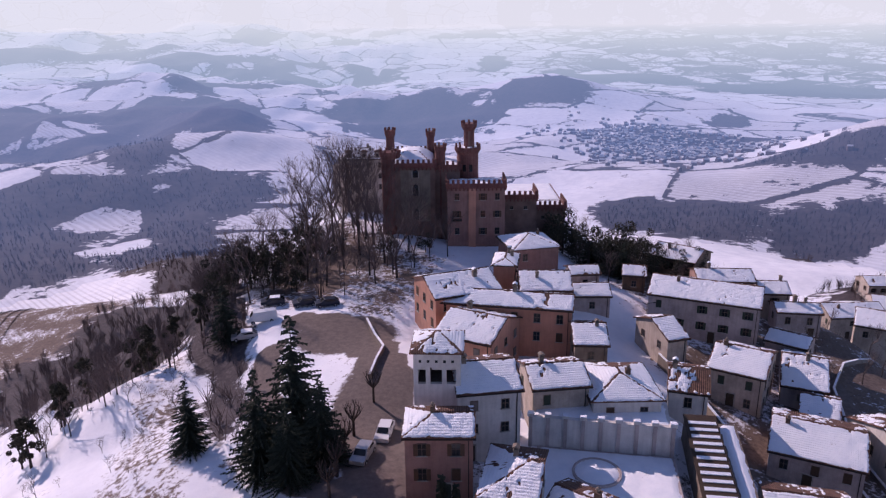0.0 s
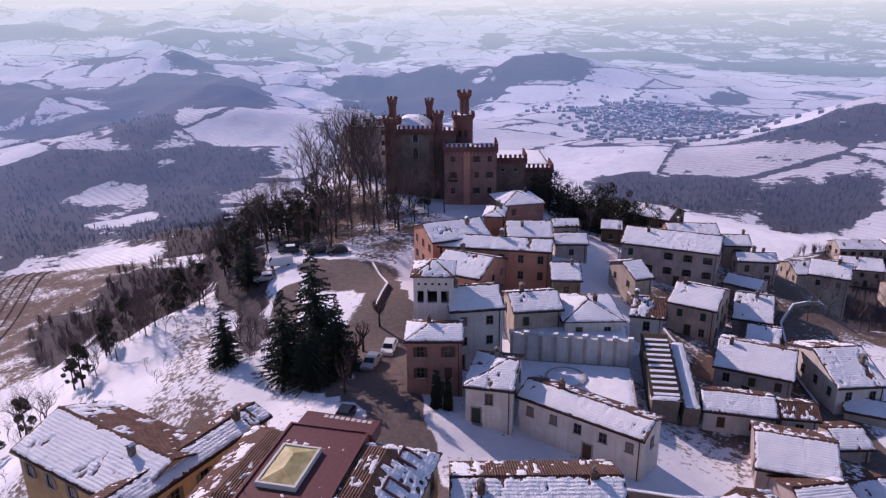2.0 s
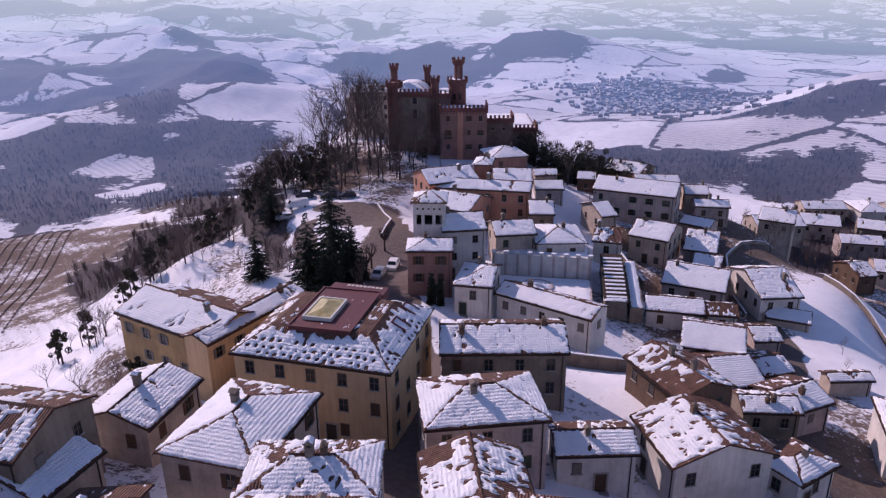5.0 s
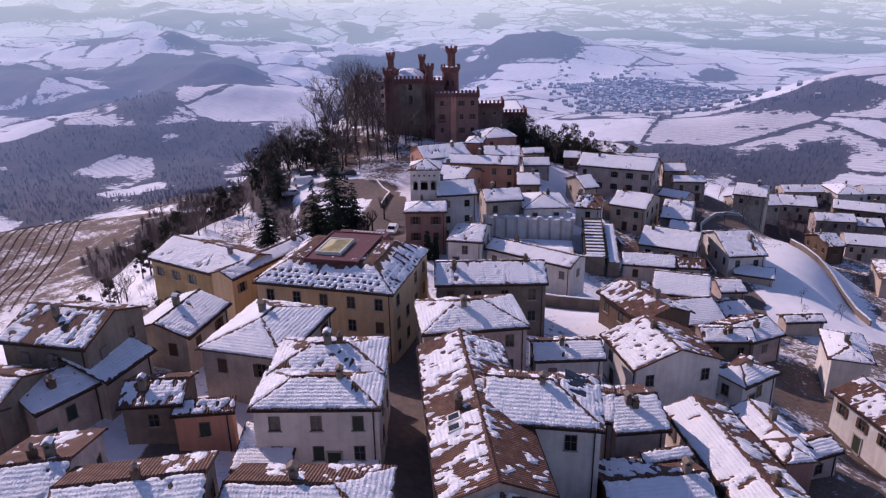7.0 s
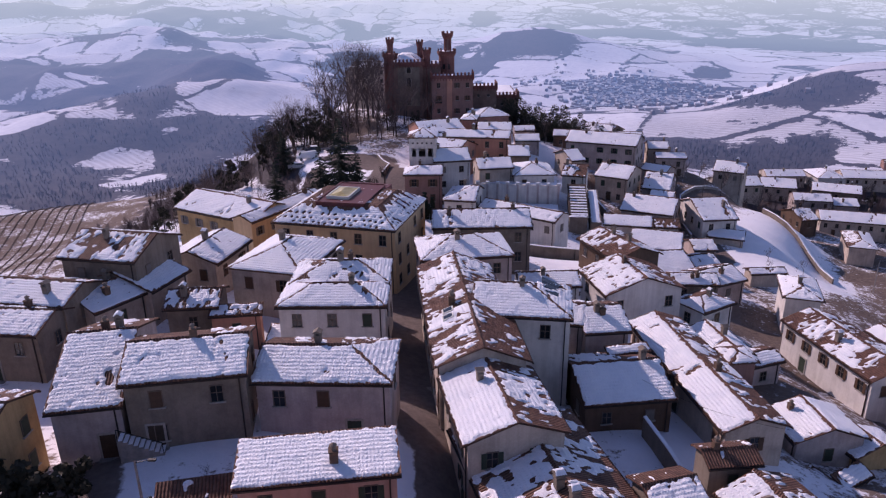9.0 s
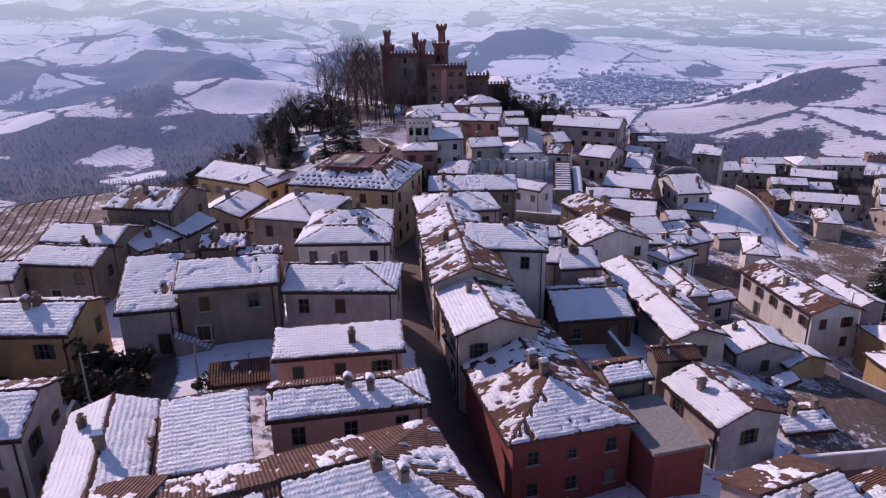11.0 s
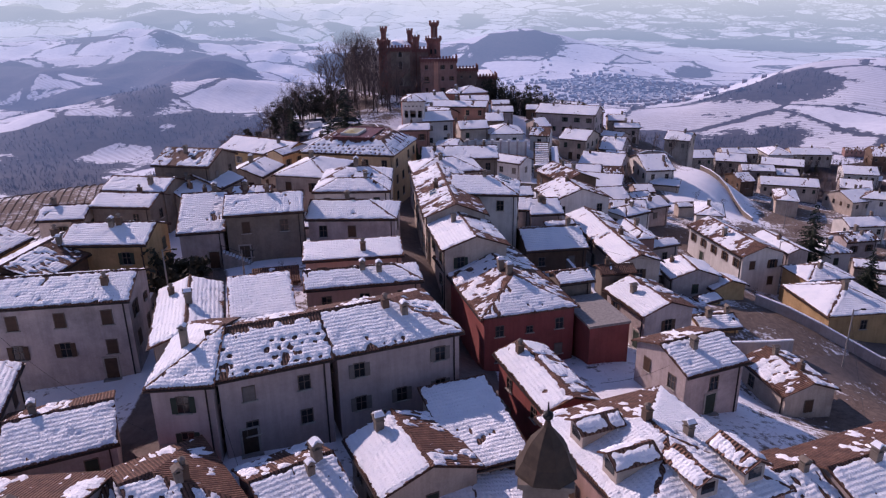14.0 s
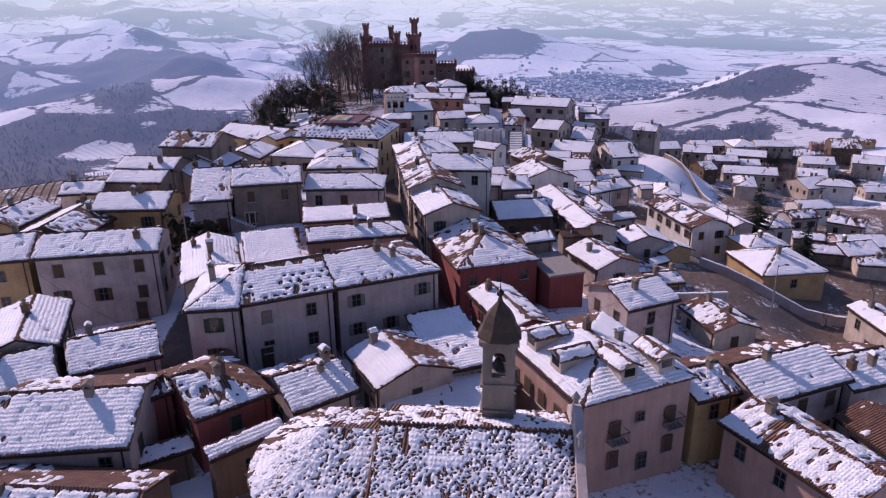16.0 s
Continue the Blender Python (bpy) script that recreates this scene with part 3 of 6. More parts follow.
        th = th - 0.4 * strength * np.exp(-(du ** 2 + dv ** 2 * 1.2) / (0.043 * pitch * pitch))
    P = np.array(p0)[None, None] + U[..., None] * np.array(ex) + V[..., None] * np.array(ey) + (np.clip(th, -0.12, 0.3) + 0.004)[..., None] * np.array(nrm)
    idx = np.arange(nu * nv).reshape(nv, nu)
    q = np.stack([idx[:-1, :-1], idx[:-1, 1:], idx[1:, 1:], idx[1:, :-1]], -1).reshape(-1, 4)
    keep = (th.ravel()[q] > -0.03).any(1) & (dist.ravel()[q] > -0.35).all(1)
    q = q[keep]
    if len(q):
        used = np.unique(q)
        remap = np.zeros(nu * nv, np.int64)
        remap[used] = np.arange(len(used))
        shape.add(P.reshape(-1, 3)[used].tolist(), remap[q].tolist(), np.stack([U, V], -1).reshape(-1, 2)[used].tolist())


def slope_uv(poly):
    p0, p1 = Vector(poly[0]), Vector(poly[1])
    ex = (p1 - p0).normalized()
    n = (p1 - p0).cross(Vector(poly[2]) - p0).normalized()
    ey = n.cross(ex)
    return [((Vector(p) - p0).dot(ex), (Vector(p) - p0).dot(ey)) for p in poly]


def chimney_meshes(kind):
    body = Shape().box(-0.32, -0.32, -1.2, 0.32, 0.32, 0.9).box(-0.38, -0.38, 0.82, 0.38, 0.38, 0.92)
    cap = Shape()
    if kind == 0:
        for x in (-0.24, 0.24):
            cap.box(x - 0.08, -0.32, 0.92, x + 0.08, 0.32, 1.2)
        cap.box(-0.45, -0.45, 1.2, 0.45, 0.45, 1.28)
        cap.add([(-0.42, -0.45, 1.28), (0.42, -0.45, 1.28), (0.42, 0.45, 1.28), (-0.42, 0.45, 1.28), (0, -0.45, 1.52), (0, 0.45, 1.52)], [(0, 1, 4), (1, 2, 5, 4), (2, 3, 5), (3, 0, 4, 5)])
    else:
        cap.ring(0, 0, [(0.92, 0.2), (1.25, 0.18), (1.27, 0.3), (1.33, 0.3), (1.5, 0.05)], 8)
    snow = Shape().add([(-0.4, -0.42, 1.33), (0.4, -0.42, 1.33), (0.4, 0.42, 1.33), (-0.4, 0.42, 1.33), (-0.1, -0.3, 1.62), (0.1, -0.3, 1.62), (0.1, 0.3, 1.62), (-0.1, 0.3, 1.62)],
                       [(0, 1, 5, 4), (1, 2, 6, 5), (2, 3, 7, 6), (3, 0, 4, 7), (4, 5, 6, 7)])
    return body.mesh("chimney", WALLS["brown"][0] if kind else WALLS["stone"][0]), cap.mesh("chimney_cap", WALLS["stone"][0]), snow.mesh("snow_cap", snow_loose)


CHIMNEYS = [chimney_meshes(0), chimney_meshes(1)]


def put_chimney(parent, x, y, z, kind=0, s=1.0):
    body, cap, snow = CHIMNEYS[kind]
    ob = part("chimney", body, None, parent, m=pose(x, y, z) @ Matrix.Diagonal((s, s, s, 1)))
    part("chimney_cap", cap, None, ob)
    if kind == 0 and int(abs(x * 37)) % 5 < 2:
        part("snow_cap", snow, None, ob)
    return ob


def house(cx, cy, z, L, D, ang, tan=0.36, hip="", wall="cream", h=6.5, snow=0.9, shed=False, dots=False, chimneys=None, windows=True, name="house", label="", back=0.04, cut=0.0, shares=None, bare_top=0.0):
    """A plastered house: eave rectangle L x D at height z about (cx, cy); local -y is the side that AB faces."""
    rng = random.Random(int(cx * 31 + cy * 17 + L * 7))
    if hip == "lr" and D > L:
        L, D, ang = D, L, ang + 90
    mtl, colour = WALLS[wall]
    state = "snow-covered" if snow > 0.85 else "half snow-covered" if snow > 0.5 else "mostly bare"
    form = "lean-to" if shed else "hipped" if hip == "lr" else "pitched"
    what = "shed" if shed or h < 3.5 else "house"
    if not label:
        label = f"{colour} {what} with {state} {form} clay-tile roof"
    home = thing(name, pose(cx, cy, z, 0, 0, ang), label, what)
    m = home.matrix_basis
    corners = [m @ Vector((sx * L / 2, sy * D / 2, 0)) for sx in (-1, 1) for sy in (-1, 1)]
    ground = min(float(height(c_.x, c_.y)) for c_ in corners) - 0.6
    base = min(ground - z, -h * 0.5)
    l, d = L / 2, D / 2
    oh, og = min(0.45, d * 0.2), min(0.3, l * 0.15)
    wl, wd = l - og, d - oh
    rise = tan * (D if shed else d)
    t = 0.16
    # roof slopes
    hl, hr = ("l" in hip), ("r" in hip)
    if shed:
        slopes = [[(-l, -d, 0), (l, -d, 0), (l, d, rise), (-l, d, rise)]]
    else:
        il, ir = (d if hl else 0.0), (d if hr else 0.0)
        if il + ir > L - 0.2:
            k = (L - 0.2) / (il + ir)
            il, ir = il * k, ir * k
        a, b_ = (-l + il, 0, rise), (l - ir, 0, rise)
        slopes = [[(-l, -d, 0), (l, -d, 0), b_, a], [(l, d, 0), (-l, d, 0), a, b_]]
        if cut:  # a hipped roof cut off flat
            rc = tan * cut
            q = [(-l + cut, -d + cut, rc), (l - cut, -d + cut, rc), (l - cut, d - cut, rc), (-l + cut, d - cut, rc)]
            e = [(-l, -d, 0), (l, -d, 0), (l, d, 0), (-l, d, 0)]
            slopes = [[e[i], e[(i + 1) % 4], q[(i + 1) % 4], q[i]] for i in range(4)] + [q]
        elif hl:
            slopes.append([(-l, d, 0), (-l, -d, 0), a])
        if hr and not cut:
            slopes.append([(l, -d, 0), (l, d, 0), b_])
    # walls, carried up to the underside of the roof
    w = Shape()
    top = t + 0.02
    if shed:
        zf, zb = tan * oh - top, rise - tan * oh - top
        w.add([(-wl, -wd, base), (wl, -wd, base), (wl, wd, base), (-wl, wd, base), (-wl, -wd, zf), (wl, -wd, zf), (wl, wd, zb), (-wl, wd, zb)],
              [(0, 3, 2, 1), (4, 5, 6, 7), (0, 1, 5, 4), (1, 2, 6, 5), (2, 3, 7, 6), (3, 0, 4, 7)])
    else:
        ze = tan * oh - top
        v = [(-wl, -wd, base), (wl, -wd, base), (wl, wd, base), (-wl, wd, base), (-wl, -wd, ze), (wl, -wd, ze), (wl, wd, ze), (-wl, wd, ze)]
        f = [(0, 3, 2, 1), (0, 1, 5, 4), (2, 3, 7, 6), (4, 5, 6, 7)]
        f += [(1, 2, 6, 5), (3, 0, 4, 7)]
        if not hr:
            v.append((wl, 0, rise - top))
            f.append((5, 6, len(v) - 1))
        if not hl:
            v.append((-wl, 0, rise - top))
            f.append((7, 4, len(v) - 1))
        w.add(v, f)
    part("wall", w, mtl, home)
    # roof and its snow
    covers_, roof = [], None
    for i, poly in enumerate(slopes):
        sn = Shape()
        r = Shape().slab(poly, t)
        uv = slope_uv(poly)
        r.uv = uv + uv
        if roof is None:
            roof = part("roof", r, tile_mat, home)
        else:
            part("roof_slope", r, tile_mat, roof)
        nrm = (Vector(poly[1]) - Vector(poly[0])).cross(Vector(poly[2]) - Vector(poly[0]))
        face = (m.to_3x3() @ nrm).normalized()
        share = shares[i] if shares else snow * (1.0 if face.y < 0.12 else back)
        snow_slope(sn, poly, share, rng.random() * 9, 0.15, dots and (i == 0 or hip == "lr"), bare_top=bare_top)
        covers_.append(sn)
    for sn in covers_:
        if sn.f:
            part("snow_cover", sn, snow_roof, roof, smooth=True)
    if not shed and not cut:
        rt = Shape()
        x0, x1 = -l + (il if hl else 0), l - (ir if hr else 0)
        n = max(1, int((x1 - x0) / 0.4))
        for i in range(n):
            xa = x0 + (x1 - x0) * i / n
            xb = x0 + (x1 - x0) * (i + 1) / n
            rt.add([(xa, -0.17, rise - 0.04), (xa, 0, rise + 0.1), (xa, 0.17, rise - 0.04), (xb + 0.03, -0.14, rise - 0.04), (xb + 0.03, 0, rise + 0.075), (xb + 0.03, 0.14, rise - 0.04)],
                   [(0, 3, 4, 1), (1, 4, 5, 2), (0, 1, 2), (5, 4, 3)])
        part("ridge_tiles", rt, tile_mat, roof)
    et = Shape()  # the scalloped ends of the tile rows along the eave
    n = int(L / 0.26)
    for i in range(n):
        x = -l + (i + 0.5) * L / n
        et.add([(x - 0.1, -d - 0.06, -0.05), (x, -d - 0.06, 0.035), (x + 0.1, -d - 0.06, -0.05), (x - 0.1, -d + 0.1, 0.0), (x, -d + 0.1, 0.04 + tan * 0.1), (x + 0.1, -d + 0.1, 0.0)],
               [(0, 1, 2), (0, 3, 4, 1), (1, 4, 5, 2)])
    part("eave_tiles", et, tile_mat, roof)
    for sy in ((-1,) if shed else (-1, 1)):
        part("gutter", Shape().box(-l, sy * (d + 0.06) - 0.07, -t - 0.1, l, sy * (d + 0.06) + 0.07, -t + 0.02), gutter_mat, home)
    dp = Shape()
    dp.box(wl - 0.5, -wd - 0.1, base, wl - 0.4, -wd - 0.01, -t)
    part("downpipe", dp, gutter_mat, home)
    # chimneys
    k = chimneys if chimneys is not None else (0 if what == "shed" or L < 4.5 else rng.choice((1, 1, 1, 2)))
    for i in range(k):
        x = rng.uniform(-0.7, 0.7) * (l - (d * 0.6 if hip else 0))
        y = rng.uniform(-0.55, 0.25) * d
        put_chimney(home, x, y, rise * (1 - abs(y) / d), rng.choice((0, 0, 1)), rng.uniform(0.7, 0.95))
    # a door where the front meets the ground
    if windows and h >= 4.5 and 2 * wl > 4 and (m.to_3x3() @ Vector((0, -1, 0))).y < 0.3:
        u = rng.uniform(-0.35, 0.35) * 2 * wl
        c_ = m @ Vector((u, -wd, 0))
        zd = float(height(c_.x, c_.y)) - z
        if zd < -3.6:
            dr = part("door", Shape().box(u - 0.55, -wd - 0.05, zd - 0.1, u + 0.55, -wd + 0.05, zd + 2.1), (shutter_brown, wood_dark, shutter_green)[rng.randrange(3)], home)
            part("door_frame", Shape().box(u - 0.72, -wd - 0.08, zd - 0.1, u - 0.55, -wd + 0.04, zd + 2.25).box(u + 0.55, -wd - 0.08, zd - 0.1, u + 0.72, -wd + 0.04, zd + 2.25).box(u - 0.55, -wd - 0.08, zd + 2.1, u + 0.55, -wd + 0.04, zd + 2.25), trim_stone, dr)
            part("door_step", Shape().box(u - 0.8, -wd - 0.5, zd - 0.3, u + 0.8, -wd, zd + 0.08), stone_mat, dr)
    # windows on the sides that can be seen
    if windows:
        kind, close = rng.randrange(3), rng.random()
        storeys = max(1, int(h / 2.9))
        for nx, ny, ln, turn in ((0, -1, 2 * wl, 0), (1, 0, 2 * wd, 90), (-1, 0, 2 * wd, -90)):
            out = m.to_3x3() @ Vector((nx, ny, 0))
            if out.y > 0.35:
                continue
            n = int((ln - 0.8) / 2.9)
            for s in range(storeys):
                zz = -1.35 - (1.55 if storeys > 0 else 0) + 0.55 - s * 2.9
                if z + zz < ground + 1.2 + z - z and s > 0:
                    break
                for i in range(n):
                    if rng.random() < 0.14:
                        continue
                    u = (i + 0.5) / n * ln - ln / 2
                    px, py = (u, -wd - 0.01) if ny else (nx * (wl + 0.01), u)
                    c_ = m @ Vector((px, py, 0))
                    if z + zz - 0.5 < float(height(c_.x, c_.y)):
                        continue
                    shut = 1 if rng.random() < 0.3 else (2 if close < 0.25 else 0)
                    put_window(home, 3 if (s == 0 and h > 7.5 and rng.random() < 0.15) else kind, px, py, zz, turn, shut)
    return home


# ---------------------------------------------------------------- the village
house(-31.2, -38.4, -2.6, 12.4, 7.7, 7, 0.36, "", "grey", 8.0, 0.90)  # WA
house(-41.3, -38.2, -3.0, 6.2, 8.8, 10, 0.36, "", "ochre", 8.0, 0.90)  # WA2
house(-32.4, -53.5, -5.0, 10.0, 6.1, 107, 0.36, "", "cream", 6.0, 0.90)  # WB
house(-24.7, -55.2, -6.3, 7.3, 7.7, 24, 0.36, "", "grey", 5.0, 0.90)  # WC
house(-31.1, -59.3, -6.5, 6.3, 10.8, 27, 0.36, "", "grey", 5.0, 0.90)  # WC2
house(-23.2, -66.0, -5.9, 10.3, 10.0, 3, 0.36, "", "grey", 5.0, 0.90)  # WD
house(-14.4, -62.1, -6.2, 6.3, 8.8, 35, 0.36, "r", "red", 5.5, 0.55)  # WE
house(-19.5, -63.2, -6.0, 3.9, 3.5, 35, 0.36, "", "red", 5.0, 0.30)  # WE2
house(-16.8, -67.6, -8.6, 3.9, 1.4, 28, 0.36, "", "brown", 3.0, 0.90, shed=True)  # S1
house(-10.8, -68.3, -7.4, 5.9, 1.2, 37, 0.36, "", "brown", 4.0, 0.90, shed=True)  # S2
house(-7.3, -61.3, -6.9, 5.7, 7.4, 32, 0.36, "", "grey", 5.0, 0.90)  # WF
house(0.2, -58.4, -6.9, 7.2, 7.4, -66, 0.36, "", "cream", 5.0, 0.90, shares=(0.97, 0.1))  # WG
house(4.6, -55.0, -7.4, 5.6, 9.0, 18, 0.16, "", "cream", 4.0, 0.97, shed=True)  # WH
house(3.9, -62.4, -8.9, 10.4, 7.6, 2, 0.08, "", "cream", 3.0, 1.00, shed=True, windows=False)  # WH2
pink_house = house(16.2, -60.1, -6.0, 10.8, 13.0, 20, 0.34, "lr", "pink", 9.0, 1.00, chimneys=2, windows=False)  # PINK
house(24.8, -60.8, -8.3, 4.5, 6.3, 17, 0.36, "", "ochre", 7.0, 0.75)  # WI
house(32.0, -59.6, -8.4, 10.1, 8.1, 19, 0.36, "", "grey", 6.5, 0.90)  # WJ
house(39.9, -58.4, -9.0, 6.7, 7.0, 15, 0.36, "", "grey", 6.0, 0.90)  # WK
house(30.0, -69.9, -9.0, 11.3, 6.8, -67, 0.36, "", "pink", 5.0, 0.60, shares=(0.6, 0.1))  # WL
house(38.4, -67.7, -10.0, 7.7, 5.5, -78, 0.36, "", "cream", 4.0, 0.08)  # WM
house(25.7, -40.9, -9.2, 7.1, 7.8, 21, 0.36, "", "grey", 6.0, 0.85)  # DBL
house(38.8, -35.0, -15.5, 8.0, 6.3, -81, 0.36, "", "cream", 4.0, 0.35)  # RTL
house(9.6, -25.6, -8.0, 10.6, 18.6, 14, 0.40, "lr", "red", 9.0, 0.50, shares=(0.12, 0.28, 0.9, 0.03), chimneys=2)  # RED
house(4.3, -3.6, -4.0, 22.4, 8.2, -85, 0.40, "", "cream", 8.0, 0.15, shares=(0.26, 0.04))  # R1
house(9.9, -2.9, -3.5, 9.6, 8.2, -9, 0.42, "r", "white", 8.0, 0.85, shares=(0.98, 0.05, 0.4), chimneys=1)  # R1b
house(6.3, -18.9, -5.0, 9.8, 8.1, -80, 0.36, "", "cream", 7.0, 0.75, shares=(0.92, 0.2))  # R0
house(-32.5, -24.2, -2.2, 9.3, 7.5, -1, 0.36, "", "ochre", 6.0, 0.90)  # D3
house(-25.4, -14.7, -3.0, 5.4, 14.9, 10, 0.36, "", "grey", 6.5, 0.90)  # D45
house(-17.6, -17.2, -1.2, 9.2, 8.0, 9, 0.36, "", "stone", 6.0, 0.90)  # D6
house(-7.1, -16.1, -2.5, 10.8, 7.3, -3, 0.36, "r", "grey", 5.5, 0.90)  # D7
house(-6.4, -27.4, -3.6, 10.6, 4.6, 7, 0.12, "", "pink", 4.0, 1.00, shed=True, chimneys=1, shares=(1.1,))  # D8
house(-4.6, -36.9, -2.6, 11.0, 4.9, 9, 0.36, "r", "pink", 5.0, 0.90)  # D9
house(-13.2, -41.1, -3.2, 5.7, 6.6, 15, 0.22, "", "grey", 5.0, 1.00, shed=True)  # D10
house(-19.1, -42.7, -3.3, 12.2, 5.8, -75, 0.36, "", "cream", 7.0, 0.95)  # D11
house(-16.1, -50.6, -2.8, 4.8, 10.9, 4, 0.36, "l", "pinkwhite", 7.5, 0.95)  # M1
house(-11.1, -49.6, -2.75, 8.6, 9.4, 20.5, 0.36, "", "pinkwhite", 7.5, 0.80, dots=True, chimneys=0, shares=(0.93, 0.06), bare_top=0.82)  # M2
house(-2.2, -46.15, -2.75, 10.5, 9.4, 20.5, 0.36, "r", "pinkwhite", 7.5, 0.85, shares=(0.96, 0.06, 0.12), chimneys=2)  # M3
house(-10.1, 28.4, -3.8, 17.4, 15.0, -15, 0.60, "lr", "yellow", 10.0, 0.90, dots=True, chimneys=0, cut=3.5, shares=(0.97, 0.97, 0.1, 0.14, 0.0), bare_top=0.72)  # YEL
long_house = house(-28.9, 37.3, -5.8, 16.2, 9.9, -31, 0.36, "", "ochre", 7.0, 0.90)  # LH
house(-21.9, 35.8, -5.3, 16.3, 4.3, 60, 0.36, "", "yellow", 7.0, 0.80)  # LH2
house(-15.8, 11.5, -3.8, 9.3, 11.8, -16, 0.36, "lr", "cream", 5.0, 0.95)  # F5
house(-27.3, 17.8, -5.5, 9.1, 7.7, 77, 0.36, "", "cream", 5.0, 0.80)  # F6
house(-8.7, -0.9, -3.5, 10.9, 6.4, -1, 0.36, "lr", "white", 6.5, 0.95)  # F7
house(-8.5, 4.3, -3.2, 10.4, 7.0, -0, 0.36, "lr", "white", 7.0, 0.70)  # F7b
house(-33.3, 7.9, -1.2, 9.3, 9.3, -12, 0.36, "", "stone", 5.0, 0.30)  # F8
house(-31.8, 6.5, -4.3, 6.7, 9.8, 72, 0.36, "", "cream", 5.0, 0.90)  # F9
house(-33.4, 1.8, -4.5, 6.5, 7.0, 58, 0.36, "", "cream", 5.0, 0.90)  # F10
house(4.7, 16.9, -5.2, 11.5, 8.7, 7, 0.36, "lr", "grey", 7.0, 0.90)  # G1
house(7.9, 31.8, -6.5, 14.2, 8.4, -0, 0.36, "", "stone", 7.0, 0.85)  # G2
house(28.0, 30.8, -10.6, 10.4, 7.8, -70, 0.36, "", "brown", 4.0, 0.20)  # G4
house(41.2, 54.1, -18.3, 9.0, 10.3, -19, 0.36, "", "grey", 3.0, 1.00)  # G5
house(40.5, 46.8, -19.5, 6.6, 10.6, 8, 0.36, "", "grey", 3.0, 1.00)  # G5b
house(26.8, 19.3, -11.0, 9.1, 10.9, -79, 0.36, "", "white", 5.5, 0.40, shares=(0.45, 0.08))  # G6
house(15.5, 17.4, -10.0, 8.0, 5.5, 2, 0.36, "", "white", 5.0, 0.95)  # G7
house(37.0, 19.6, -14.5, 5.4, 6.6, -59, 0.36, "lr", "white", 5.0, 0.90)  # G8
house(18.8, 2.9, -8.4, 5.1, 7.7, 5, 0.36, "", "grey", 5.0, 0.95)  # G10
house(18.3, -7.0, -9.9, 8.7, 9.3, 6, 0.36, "", "brown", 4.5, 0.95)  # E5
house(27.6, -4.0, -10.8, 21.8, 6.4, -83, 0.36, "", "cream", 5.0, 0.70, shares=(0.93, 0.12))  # E6
house(17.5, -25.7, -7.8, 4.3, 4.0, 14, 0.36, "", "stone", 4.0, 0.80)  # E7
house(26.7, -25.6, -10.8, 8.3, 7.0, -73, 0.36, "", "grey", 5.0, 0.80, shares=(0.85, 0.1))  # E8
house(10.8, -48.9, -6.8, 9.9, 4.9, -73, 0.36, "", "red", 7.0, 0.60)  # E9
house(53.2, 12.3, -17.5, 16.6, 8.0, -80, 0.36, "", "white", 6.0, 0.40, shares=(0.3, 0.04))  # E10
house(61.8, 1.3, -19.3, 8.0, 7.0, 8, 0.36, "lr", "ochre", 7.0, 0.90)  # E11
house(35.9, -22.1, -15.6, 5.4, 4.7, 7, 0.36, "", "ochre", 4.0, 0.80)  # E12
house(56.8, 32.6, -18.6, 5.6, 9.3, -19, 0.36, "lr", "white", 6.0, 0.80)  # G11
house(46.3, 39.5, -19.2, 6.9, 7.6, 23, 0.36, "", "grey", 4.0, 0.95)  # G12
house(59.8, 80.1, -20.9, 7.8, 15.0, 4, 0.36, "", "white", 5.0, 0.80)  # G13
house(9.2, 100.8, -8.0, 20.6, 7.0, -12, 0.36, "", "orange", 8.0, 0.97)  # OR
house(45.4, 115.6, -12.8, 18.4, 11.1, -25, 0.36, "", "grey", 7.0, 0.85)  # GR
house(21.7, 80.7, -11.6, 9.1, 10.4, 1, 0.36, "lr", "white", 4.0, 0.95)  # I4
house(44.7, 96.8, -16.7, 8.3, 11.1, -33, 0.36, "", "cream", 6.0, 0.90)  # I5
house(47.9, 80.2, -19.8, 11.2, 11.9, -27, 0.36, "", "grey", 5.0, 0.95)  # I6
house(-0.8, 64.8, -7.6, 7.5, 6.3, -1, 0.36, "l", "brick", 8.0, 0.80)  # I8
house(13.5, 80.6, -10.3, 7.6, 8.2, 7, 0.36, "", "cream", 4.0, 1.00)  # I10
house(34.1, 103.4, -14.2, 4.0, 10.1, 16, 0.36, "", "cream", 5.0, 0.95)  # I11
house(20.5, 94.0, -10.8, 5.1, 8.9, -4, 0.36, "", "stone", 5.0, 1.00)  # I12
house(16.2, 132.8, -8.6, 9.8, 10.5, 13, 0.36, "lr", "brick", 4.0, 0.95)  # KO
house(6.6, 60.7, -11.0, 6.2, 9.5, -13, 0.36, "l", "white", 5.0, 0.90)  # J1
house(17.0, 54.8, -12.6, 16.1, 5.9, -37, 0.36, "", "white", 5.5, 0.95)  # J2
house(60.0, -8.4, -19.3, 11.2, 11.3, 5, 0.36, "lr", "ochre", 6.0, 0.90)  # N10
house(63.4, -30.9, -19.0, 10.0, 4.9, -89, 0.36, "", "cream", 5.0, 0.80)  # N11
house(61.2, 71.4, -24.0, 7.4, 3.1, -25, 0.36, "", "cream", 3.0, 0.90, shed=True)  # P1
house(53.1, 64.0, -23.0, 4.8, 6.7, 1, 0.36, "", "grey", 3.0, 0.90)  # P2
house(47.9, 50.5, -21.0, 5.2, 6.6, 13, 0.36, "", "stone", 3.0, 0.60)  # P3
